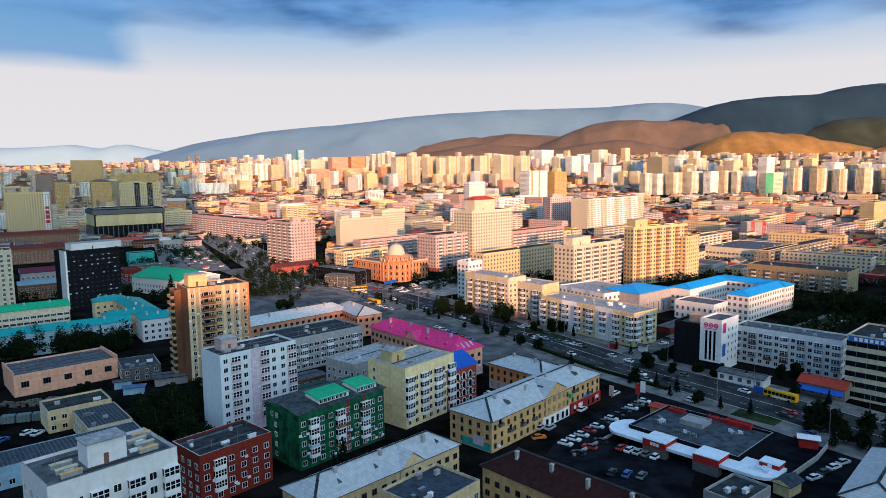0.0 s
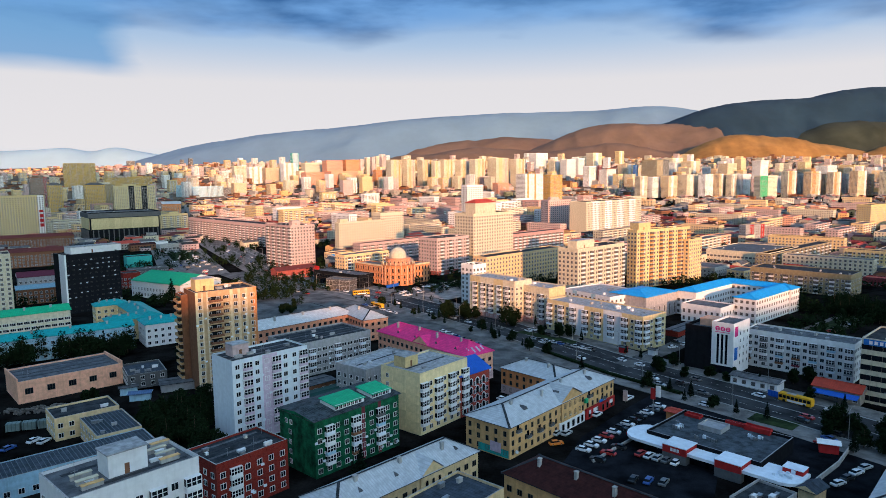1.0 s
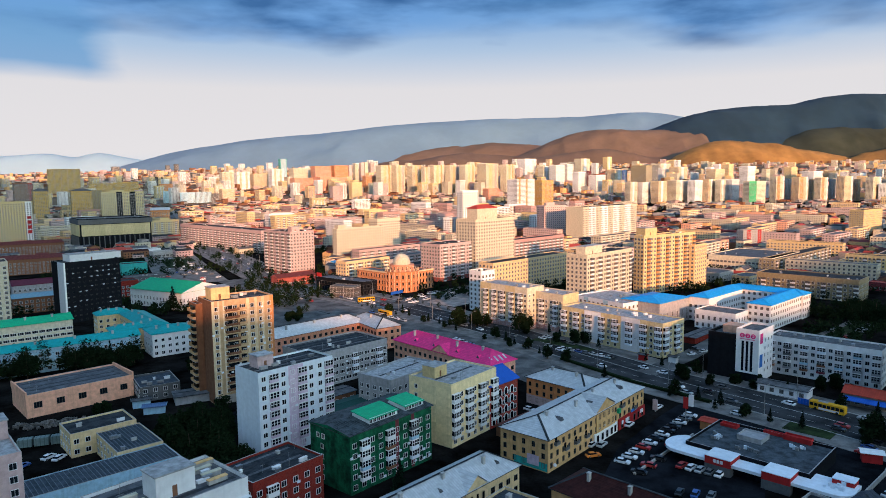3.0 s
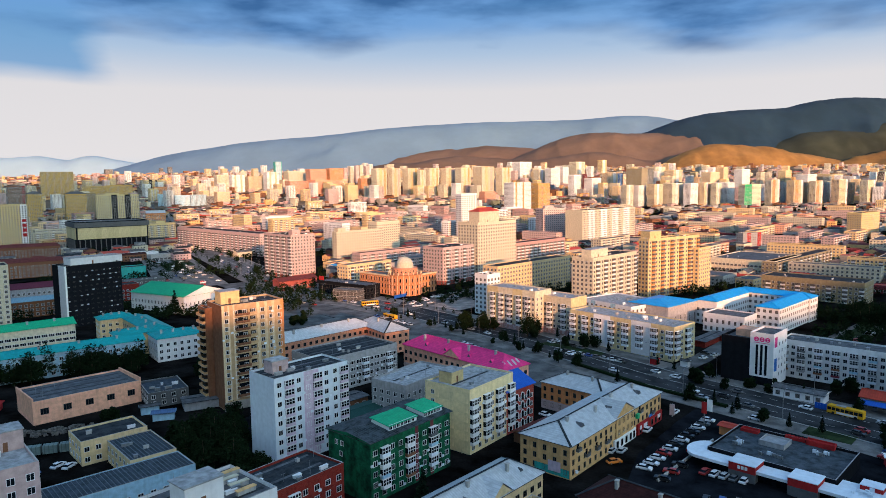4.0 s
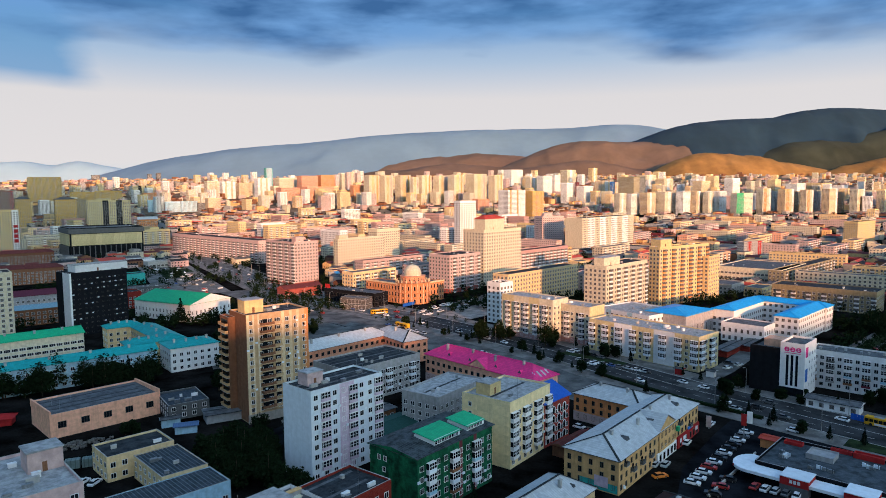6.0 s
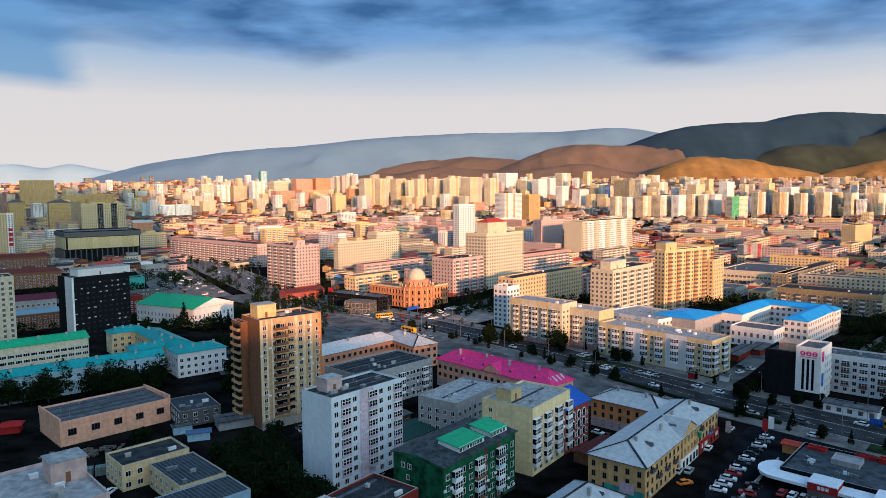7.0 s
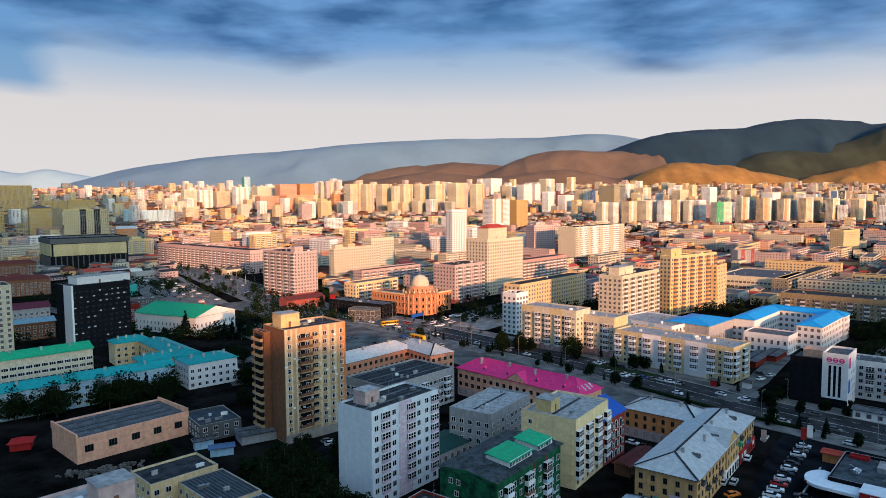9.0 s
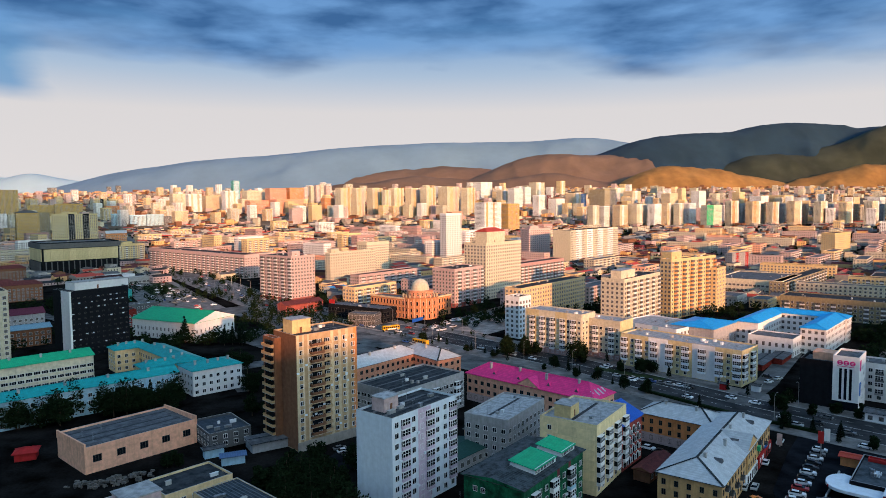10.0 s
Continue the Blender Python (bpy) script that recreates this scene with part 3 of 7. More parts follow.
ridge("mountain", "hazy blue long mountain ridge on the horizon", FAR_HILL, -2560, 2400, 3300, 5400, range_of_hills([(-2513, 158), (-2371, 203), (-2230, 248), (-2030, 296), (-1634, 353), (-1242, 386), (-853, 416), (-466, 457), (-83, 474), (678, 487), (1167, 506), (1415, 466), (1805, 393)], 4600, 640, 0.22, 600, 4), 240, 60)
ridge("mountain", "bare brown mountain spur before the blue ridge", BROWN_HILL, -1060, 1150, 3300, 4700, range_of_hills([(-939, 110), (-649, 196), (-434, 242), (-220, 275), (64, 310), (346, 293), (627, 268), (908, 185)], 4250, 430, 0.35, 400, 7), 170, 60)
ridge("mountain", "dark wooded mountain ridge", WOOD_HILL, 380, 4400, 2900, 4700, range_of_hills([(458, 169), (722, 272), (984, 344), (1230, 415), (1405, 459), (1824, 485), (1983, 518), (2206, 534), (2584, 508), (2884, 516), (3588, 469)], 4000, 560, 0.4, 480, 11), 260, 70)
ridge("mountain", "bare brown flank of the wooded mountain", BROWN_HILL, 80, 2000, 2900, 4300, range_of_hills([(121, 153), (409, 274), (567, 326), (757, 349), (946, 346), (1135, 338), (1356, 291), (1608, 225), (1892, 134)], 3850, 480, 0.4, 380, 29), 160, 60)
ridge("mountain", "low brown hills behind the farthest blocks", BROWN_HILL, -1000, 1300, 2900, 4000, range_of_hills([(-919, 100), (-673, 154), (-369, 178), (-127, 211), (113, 214), (323, 191), (472, 210), (680, 214), (887, 191), (1065, 153)], 3600, 330, 0.4, 280, 15), 200, 50)
ridge("mountain", "olive wooded slope above the dry foothills", OLIVE_HILL, 1280, 3900, 2900, 4200, range_of_hills([(1329, 186), (1486, 254), (1629, 256), (1771, 308), (1850, 320), (2026, 331), (2185, 361), (2344, 398), (2560, 478), (2983, 582)], 3700, 400, 0.35, 380, 19), 200, 60)
ridge("hill", "dry grassy foothill in evening light", DRY_HILL, 800, 2050, 2800, 3800, range_of_hills([(857, 95), (1027, 200), (1112, 233), (1212, 249), (1341, 234), (1471, 219), (1659, 190), (1951, 128)], 3350, 300, 0.4, 240, 23), 130, 60)
ridge("hill", "dry grassy foothill with a shaded gully", DRY_HILL, 1580, 3000, 2750, 3700, range_of_hills([(1610, 88), (1694, 128), (1833, 188), (2001, 219), (2170, 246), (2397, 258), (2770, 245)], 3250, 280, 0.4, 240, 27), 160, 60)
sheet("ground", lambda x, y: ground_z(x, y) + 0.4, -4500, 4500, 1750, 4000, 40, 45, material("dry_hillside_earth", (0.21, 0.15, 0.10), 0.95, vary=0.4, scale=0.01, bump=0.2, fine=0.3), "dry bare hillside between the outer blocks", "ground")


# unseen hill added behind the view; its crest sets the shadow line
def shade_ridge(x, y):
    low = 202 + 9 * hump(x, 290, 40) + 46 * swell(x, 690, 0.03) + 4 * noise.fractal(Vector((x, 0, 3)) / 160, 1, 2, 4)
    return -20 + low * hump(y, -700, 200)


ridge("hill", "dark hill behind the town that hides the low sun", WOOD_HILL, -3200, 3400, -1400, -250, shade_ridge, 400, 40)


# a mountain out of view, added only to keep sun off the left quarter
def shade_mountain(x, y):
    return -20 + 980 * (1 - swell(x, 905, 1 / 22)) * hump(y, -2400, 290)


ridge("mountain", "dark mountain behind the town that shades the quarter beside the avenue", WOOD_HILL, -4000, 1400, -3400, -1450, shade_mountain, 300, 40)

strip("pavement", [(48, 255), (3, 322), (-60, 396), (-124, 456), (-192, 538)], 26, 0.08, GLOW_ASPHALT, "patched asphalt strip between the houses and the street", "pavement")
strip("pavement", [(160, 312), (196, 346), (222, 372), (250, 402)], 3.2, 0.07, PAVING, "narrow pale garden path", "path")
strip("lawn", [(172, 316), (205, 346), (230, 370)], 16, 0.04, GRASS, "dark unmown garden lawn", "lawn")
strip("pavement", [(-66, 345), (-92, 376), (-122, 408), (-152, 442)], 44, 0.055, GLOW_ASPHALT, "worn asphalt forecourt with young trees", "pavement")
# squares and lawns beside the avenue
strip("pavement", [(-215, 520), (-262, 600), (-330, 720), (-372, 790)], 52, 0.06, PAVING, "worn grey square with parked cars", "pavement")
strip("lawn", [(-272, 622), (-300, 668), (-312, 690)], 24, 0.12, GRASS, "mown green lawn beside the avenue", "lawn")
strip("road", [(-180, 470), (-250, 452), (-330, 520)], 10, 0.10, GLOW_ASPHALT, "asphalt lane behind the theatre")
strip("pavement", [(-118, 300), (-130, 325), (-158, 350)], 9, 0.05, GLOW_ASPHALT, "asphalt drive beside the theatre", "pavement")

# ---- buildings along the streets ----
block("apartment_block", "white and lilac nine-storey apartment block with glazed loggias", -50.6, 178.2, 49.3, 26.5, 13.0, 26.4, "cold_white", detail=2, skip="LB", balc="F", bcols=(1, 3), bdep=0.55, house=(3.5, 6, 5.4, 4.6, 3.6, "pale_pink"), bpaint="lilac", strips="F:0.38:0.58:lilac", bay=3.3, vents=5)
block("apartment_block", "dark green five-storey block with sheet-metal attic roofs and balconies", -20.3, 157.3, 51.2, 30.7, 16.5, 16.0, GREEN_PLASTER, detail=2, roof="gable", rise=1.0, top=WORN_ROOF, balc="F", bcols=(1, 3), bay=3.0, skip="L", mixed=True, strips="F:0.53:0.57:maroon F:0.73:0.77:maroon")
block("apartment_block", "cream panel apartment tower with glazed loggias", 4.6, 188.6, 53.8, 23.7, 17.1, 20.0, PANEL_CREAM, detail=2, balc="F", bcols=(0, 2), top=LIGHT_ROOF, house=(3, 9, 6, 5, 3.5, "yellow"), vents=3, skip="LB")
block("apartment_block", "red brick house with white arched windows under a blue roof", 16.4, 204.5, 49.0, 14.6, 14.0, 14.0, BRICK_BRIGHT, detail=2, roof="gable", rise=3.5, top=DEEP_BLUE_ROOF)
block("apartment_block", "grey concrete block with ribbon windows and a flat roof", -51.7, 244.8, 47.1, 37.6, 21.8, 14.0, "grey", detail=2, win=(2.4, 1.5), bars=2, vents=6, balc="F", bcols=(2, 4), bpaint="cold_white")
block("apartment_block", "low grey concrete block with flat bitumen roof", -16.7, 212.2, 55.5, 27.4, 15.4, 14.0, "grey", detail=2, vents=3, top=LIGHT_ROOF)
block("apartment_block", "three-storey peach house with a bright pink sheet roof", 17.0, 239.6, 44.4, 14.3, 59.0, 11.0, "peach", detail=2, frame=DARK_FRAME, roof="hip", top=PINK_ROOF, rise=4.2, sh=3.2, base="pale_pink", chimneys=4)
block("apartment_block", "orange brick house wing with a pale hipped roof", -91.2, 270.7, 48.0, 70.8, 13.0, 10.5, BRICK_ORANGE, detail=2, frame=DARK_FRAME, roof="hip", rise=3.6, sh=3.2, chimneys=4)
block("apartment_block", "orange brick house end with a pale hipped roof", -35.6, 305.8, 36.9, 13.4, 28.9, 10.5, BRICK_ORANGE, detail=2, frame=DARK_FRAME, roof="hip", rise=3.6, sh=3.2, chimneys=1)
block("apartment_block", "ochre three-storey corner house with pale hipped sheet roof", 31.8, 171.9, 51.9, 60.8, 16.2, 9.4, "ochre", detail=2, frame=DARK_FRAME, roof="hip", rise=3.4, sh=2.75, chimneys=4, win=(1.1, 1.6))
block("apartment_block", "orange three-storey wing with a white ground floor and pale roof", 48.8, 215.1, 48.0, 14.0, 24.9, 9.4, "orange", detail=2, frame=DARK_FRAME, roof="hip", rise=3.2, sh=2.75, base="pale_pink", chimneys=2, win=(1.1, 1.6))
block("apartment_block", "white seven-storey block with a flat roof and white lift house", -43.2, 88.8, 51.4, 22.9, 15.0, 28.5, "white", detail=2, balc="F", bcols=(0, 2), bay=3.4, house=(8, 4, 7, 5, 4.2, "white"), vents=4, top=GREY_ROOF)
block("apartment_block", "red brick five-storey block with a flat dark roof", -38.5, 135.9, 52.6, 20.3, 14.0, 13.4, BRICK_RED, detail=2, vents=6, balc="F", bcols=(1, 6), bdep=0.8)
block("town_house", "two-storey cream house with a long pale sheet roof", -7.0, 124.0, 50.0, 46.8, 13.0, 7.6, "cream", detail=2, frame=DARK_FRAME, roof="hip", rise=3.6, sh=3.1, chimneys=3)
block("town_house", "two-storey yellow house under a dark brown-red sheet roof", 64.0, 115.0, 48.0, 14.0, 46.0, 8.2, "ochre", detail=2, roof="hip", top=MAROON_ROOF, rise=3.8, sh=3.1, chimneys=4, frame=DARK_FRAME)
block("low_building", "low flat grey building with ribbed roof and roof fans", 18.5, 118.4, 52.6, 18.2, 13.8, 10.8, "cream", detail=2, top=SLATE_ROOF, vents=6)
block("low_building", "small flat-roofed shop with grey bitumen roof", 89.1, 136.2, 43.0, 14.0, 9.4, 4.9, "grey", detail=2, vents=5)
block("low_building", "pale-roofed house at the edge of the square", 118.5, 125.8, 51.5, 34.1, 12.0, 9.0, "cream", roof="hip", rise=3)
block("apartment_block", "pink flat-roofed block with white gable and roof house", -102.1, 99.3, 45.0, 30.0, 24.3, 27.0, "pale_pink", detail=2, house=(23.4, 11.7, 6.3, 5.6, 4.1, "pale_pink"), vents=8, top=LIGHT_ROOF, strips="R:0:1:white")
block("low_building", "pale yellow two-storey office with a dark flat roof", -108.3, 179.1, 45.0, 18.8, 13.2, 7.4, "cream", detail=2, sh=3.1, first=0.9, vents=2)
block("low_building", "light blue bar with a ribbed dark roof", -97.0, 140.3, 45.0, 38.6, 12.2, 6.2, "light_blue", detail=2, sh=3.2, top=SLATE_ROOF, parapet=0.2)
block("low_building", "cream connecting wing with a ribbed dark roof", -88.0, 168.1, 45.0, 12.6, 20.5, 6.6, "cream", detail=2, sh=2.9, first=0.8, top=SLATE_ROOF, vents=4, skip="F", parapet=0.2)
block("low_building", "peach plastered hall with a grey flat roof", -144.3, 211.6, 46.5, 35.9, 22.1, 8.3, "peach", detail=2, sh=6, first=3.2, bay=7.5, win=(2.6, 2.2), top=GREY_ROOF, bars=2, skip="LR", frame=DARK_FRAME)
block("low_building", "dark grey two-storey annex with a flat roof", -112.6, 228.9, 36.3, 14.2, 18.5, 5.8, "dark_grey", detail=2, top=SLATE_ROOF, vents=5, first=0.9, sh=2.4)
block("office_building", "white four-storey office wing with a turquoise roof", -197.4, 249.9, 40.0, 67.9, 11.0, 10.5, "light_blue", detail=2, roof="gable", rise=2.2, top=TEAL_ROOF, sh=2.9, chimneys=4)
block("office_building", "white office head building with a turquoise roof", -138.9, 292.5, 40.0, 21.8, 16.0, 10.8, "white", detail=2, roof="hip", rise=2.2, top=TEAL_ROOF, sh=3.0, chimneys=4)
block("office_building", "yellow courtyard wing with a turquoise roof", -150.1, 307.7, 42.0, 12.0, 46.0, 10.8, "cream", detail=1, roof="hip", rise=2.2, top=TEAL_ROOF, sh=3.0, chimneys=4)
block("office_building", "cream four-storey office with a green sheet roof and ribbon windows", -226.9, 278.6, 42.0, 50.7, 14.0, 14.2, "pale_cream", detail=2, roof="gable", rise=2.2, top=GREEN_ROOF, win=(2.6, 1.4), bars=2, bay=3.0, chimneys=4)
block("office_tower", "black glass office tower with a white frame edge", -226.5, 366.4, 52.9, 32.3, 17.4, 36.0, "black", win=(1.0, 0.5), house=(6, 6, 30, 10, 4, "white"), bay=3.4, frame=DARK_FRAME, strips="F:0:0.03:white L:0.5:1:white", skip="L", detail=1)
block("theatre", "pale stone theatre with a green gabled roof and pediment", -175.4, 405.9, 63.4, 33.1, 51.0, 11.0, "white", roof="gable", rise=5, top=GREEN_ROOF, sh=3.8, win=(1.2, 2.2), detail=2)
block("apartment_block", "brown and gold sixteen-storey apartment tower with balconies", -83.2, 226.7, 40.4, 23.5, 14.9, 38.4, "umber", detail=2, house=(2, 6, 7, 6, 4.5, "yellow"), strips="F:0.55:0.60:sand F:0.68:0.725:sand F:0.80:0.845:sand F:0.0:0.04:sand F:0.09:0.12:sand F:0.17:0.20:sand F:0.94:1.0:orange L:0:0.98:brown", skip="LB", bay=3.3, vents=4)
block("apartment_block", "long white five-storey block with balconies", 163.4, 245.6, 49.0, 13.0, 40.5, 15.5, "white", detail=2, balc="L", bcols=(0, 2), vents=8, sh=2.7, mixed=True, top=GREY_ROOF)
block("office_building", "pale office block with dark ribbon windows", 167.5, 215.7, 48.0, 24.0, 16.1, 23.0, "pale_cream", win=(3.0, 1.7), bay=3.05, sh=3.6, frame=DARK_FRAME, vents=4)
block("apartment_block", "pale yellow and white five-storey street block", 95.1, 291.6, 42.1, 17.5, 58.7, 16.0, "straw", detail=2, balc="LF", bcols=(0, 2), bay=3.9, bpaint="cold_white", vents=12, top=LIGHT_ROOF, strips="L:0.25:0.42:white L:0.62:0.8:white")
block("office_building", "light blue and white four-storey office", 91.6, 356.4, 37.5, 30.4, 36.2, 13.0, "cold_white", detail=1, vents=4, top=LIGHT_ROOF, strips="L:0.2:0.3:light_blue L:0.6:0.7:light_blue")
block("office_building", "grey hall with a bright blue sheet roof", 110.5, 354.2, 43.6, 30.8, 23.4, 13.0, "grey", roof="hip", rise=2.0, top=BLUE_ROOF, bay=5, win=(1.2, 6), sh=9)
block("school_building", "white school wing with a bright blue roof", 165.0, 345.0, 46.0, 56.0, 12.0, 13.6, "white", roof="hip", rise=2.0, top=BLUE_ROOF, sh=3.3)
block("school_building", "white school front wing with a bright blue roof", 141.0, 367.5, 46.0, 50.0, 12.0, 13.5, "white", roof="hip", rise=2.0, top=BLUE_ROOF, sh=3.3)
block("school_building", "white school rear wing with a bright blue roof", 204.0, 384.0, 136.0, 44.0, 12.0, 13.6, "white", roof="hip", rise=2.0, top=BLUE_ROOF, sh=3.3)
block("school_building", "low white school hall with a flat grey roof", 157.0, 353.0, 136.0, 22.0, 16.0, 10.0, "white", sh=4, top=GREY_ROOF, win=(1.2, 2.0))
block("apartment_block", "cream eight-storey street block with shops below", 39.2, 348.2, 46.0, 14.0, 34.8, 23.0, "pale_cream", detail=2, base="pink", vents=5, balc="L", bcols=(1, 2), strips="L:0.02:0.25:straw L:0.55:0.75:straw", top=LIGHT_ROOF)
block("apartment_block", "cream seven-storey street block with a tan gable", 57.0, 341.1, 46.0, 14.0, 27.3, 20.5, "pale_cream", detail=2, base="pink", vents=5, skip="F", balc="L", bcols=(1, 3), strips="L:0.0:0.2:straw F:0:1:straw", top=LIGHT_ROOF)
block("apartment_block", "white slab block with a pale blue gable", 15.1, 400.7, 46.0, 12.0, 10.3, 25.0, "white", vents=3, strips="F:0:1:cold_white")
block("apartment_block", "cream eight-storey block along the side street", 23.3, 446.9, 48.0, 87.4, 13.0, 24.0, "cream", vents=3)
block("apartment_block", "white slab tower with ribbon balconies", 81.4, 413.9, 48.0, 54.5, 15.6, 33.0, "pale_cream", house=(4, 4, 20, 7, 5), balc="F", bcols=(1, 3), vents=3)
block("apartment_block", "golden yellow apartment tower with orange balconies", 126.9, 457.3, 36.0, 55.5, 8.6, 41.0, "yellow", house=(6, 4, 12, 8, 5), balc="F", bcols=(1, 3), bpaint="orange", open_b=True, vents=3)
block("apartment_block", "golden yellow lower tower annex", 169.3, 482.2, 48.0, 20.1, 16.0, 32.0, "yellow")
block("apartment_block", "pink-grey long street block with loggias", -231.7, 739.9, 48.0, 20.5, 210.8, 26.0, "pale_pink", balc="L", bcols=(1, 3), vents=6)
block("apartment_block", "pale pink eleven-storey corner block", -147.5, 559.0, 48.0, 24.3, 43.4, 38.0, "pale_pink", balc="L", bcols=(1, 3), base="dull_red", vents=5, house=(5, 5, 8, 6, 4))
block("apartment_block", "pale yellow stepped apartment slab", -130.7, 671.3, 48.0, 62.4, 7.6, 32.0, "pale_cream", vents=4, house=(4, 3, 10, 6, 4))
block("apartment_block", "taller pale yellow apartment slab", -101.8, 759.1, 48.0, 35.1, 16.0, 37.0, "pale_cream", vents=2)
block("apartment_block", "pink hotel block with a tile-brown roof edge", -16.6, 519.7, 48.0, 36.4, 22.3, 30.0, "pale_pink", base="dull_red", balc="F", bcols=(1, 3), vents=4)
block("office_tower", "pale cream stepped tower with a red cap roof", 11.4, 559.2, 48.0, 51.9, 22.7, 47.0, "pale_cream", house=(8, 5, 26, 12, 9), vents=2)
block("apartment_block", "pink long block behind the white tower", 11.4, 568.9, 48.0, 131.2, 13.0, 25.0, "pink", balc="F", bcols=(1, 2))
block("apartment_block", "low pink courtyard row of flats", -98.1, 616.7, 48.0, 83.2, 12.0, 16.0, "pale_pink", balc="F", bcols=(1, 3))
block("apartment_block", "pale pink twelve-storey block", 103.9, 907.6, 30.0, 36.6, 18.0, 44.0, "pale_pink", house=(6, 4, 14, 6, 4))
block("apartment_block", "huge white slab with golden panels and a blank gable", 145.2, 840.7, 48.0, 133.6, 25.2, 44.0, "pale_cream", skip="L", vents=6, strips="F:0.10:0.22:white F:0.32:0.44:white F:0.54:0.66:white F:0.76:0.88:white")
block("school_building", "white school with a flat roof around a yard", 248.1, 537.8, 48.0, 66.0, 51.8, 15.0, "pale_cream", sh=4, vents=6, win=(2.4, 1.6), top=GREY_ROOF)
block("school_building", "yellow annex of the school", 240.0, 572.0, 30.0, 34.1, 12.0, 13.0, "gold", sh=4)
block("apartment_block", "olive-grey five-storey row of flats", 253.4, 424.4, 48.0, 23.4, 62.4, 14.6, "olive", balc="L", bcols=(1, 3), vents=6)
block("apartment_block", "olive-grey five-storey side row", 246.4, 530.3, 46.0, 132.9, 12.0, 15.0, "olive", balc="F", bcols=(1, 3))
block("apartment_block", "yellow five-storey row in evening sun", 355.8, 522.0, 48.0, 12.0, 54.4, 16.0, "yellow", balc="L", bcols=(1, 3))
block("apartment_block", "yellow and white long low row", 357.8, 641.9, 52.0, 12.0, 67.4, 16.0, "yellow")
block("office_building", "red and grey office with tall red fins", 306.0, 747.0, 30.0, 31.4, 8.8, 21.0, "grey", strips="F:0.2:0.4:red F:0.75:0.95:red")
block("apartment_block", "yellow and white tall slab with red shop signs", -637.8, 850.0, 30.0, 53.8, 18.8, 58.5, "yellow", strips="F:0.86:1:white", z=-1.0)
block("building_shell", "unfinished brown concrete frame with a red gable", -1020.5, 1450.0, 40.0, 34.8, 27.8, 74.7, "brown", strips="F:0.8:1:red", win=(2.4, 2.0), z=8.6)
block("apartment_tower", "yellow-green tower with a dark pitched cap", -909.0, 1350.0, 40.0, 27.6, 22.1, 59.2, "gold", roof="hip", rise=5, top=GREY_ROOF, z=7.0)
block("apartment_tower", "yellow-green tower with a dark pitched cap", -827.7, 1350.0, 36.0, 38.8, 27.2, 58.2, "gold", roof="hip", rise=5, top=GREY_ROOF, z=7.0)
block("hotel_tower", "yellow hotel tower with two dark glass strips", -707.0, 1250.0, 22.0, 73.8, 18.5, 58.7, "straw", strips="F:0.36:0.50:black F:0.68:0.82:black", house=(16, 3, 24, 8, 4), detail=1, z=5.4)
block("apartment_tower", "broad yellow high-rise with ribbed walls", -1367.2, 2100.0, 30.0, 93.7, 56.2, 85.2, "gold", strips="F:0.2:0.24:umber F:0.4:0.44:umber F:0.6:0.64:umber F:0.8:0.84:umber", z=43.5)
block("apartment_block", "long yellow block behind the hotel", -1204.2, 2050.0, 30.0, 72.1, 21.6, 41.0, "gold", z=39.2)
block("apartment_block", "long yellow block behind the hotel", -1114.0, 2030.0, 30.0, 73.3, 29.3, 45.4, "gold", z=37.5)
block("apartment_tower", "yellow block with dark glass strips", -1055.3, 2150.0, 30.0, 64.5, 25.8, 50.7, "yellow", strips="F:0.25:0.4:black F:0.55:0.62:black", z=47.8)
block("apartment_block", "orange low block before the striped one", -998.0, 2100.0, 36.0, 38.5, 19.3, 32.9, "orange", z=43.5)
block("apartment_tower", "dark grey high-rise on the edge of town", -1489.8, 3200.0, 40.0, 17.1, 13.7, 33.0, "dark_grey", z=131.1)
block("apartment_tower", "dark grey high-rise on the edge of town", -1470.3, 3250.0, 40.0, 19.6, 15.7, 38.5, "dark_grey", z=131.9)
block("apartment_tower", "dark grey high-rise on the edge of town", -1759.1, 3200.0, 40.0, 34.5, 27.6, 30.5, "dark_grey", z=131.1)
block("apartment_tower", "dark grey high-rise on the edge of town", -1149.9, 2700.0, 40.0, 34.4, 27.6, 25.0, "dark_grey", z=95.1)
block("apartment_tower", "dark grey high-rise on the edge of town", -1139.7, 2900.0, 40.0, 35.0, 28.0, 26.9, "dark_grey", z=112.3)
block("apartment_tower", "pale high-rise with vertical bands", -813.3, 2150.0, 44.0, 40.9, 24.5, 64.9, "pale_cream", strips="F:0.2:0.35:sand F:0.65:0.8:sand", z=47.8)
block("apartment_tower", "pale high-rise with vertical bands", -781.7, 2200.0, 44.0, 45.1, 27.1, 59.0, "white", strips="F:0.2:0.35:sand F:0.65:0.8:sand", z=52.1)
block("apartment_tower", "pale high-rise with vertical bands", -742.7, 2250.0, 44.0, 54.4, 32.6, 50.9, "sand", strips="F:0.2:0.35:sand F:0.65:0.8:sand", z=56.4)
block("apartment_tower", "pale high-rise with vertical bands", -664.2, 2200.0, 44.0, 43.9, 26.3, 68.8, "white", strips="F:0.2:0.35:sand F:0.65:0.8:sand", z=52.1)
block("apartment_tower", "pale high-rise with vertical bands", -718.9, 1900.0, 44.0, 37.5, 22.5, 33.8, "sand", strips="F:0.2:0.35:sand F:0.65:0.8:sand", z=26.3)
block("apartment_tower", "slim green glass tower above the roofs", -692.8, 2400.0, 40.0, 24.0, 19.2, 91.2, "teal_paint", strips="F:0.1:0.9:light_blue", z=69.3)
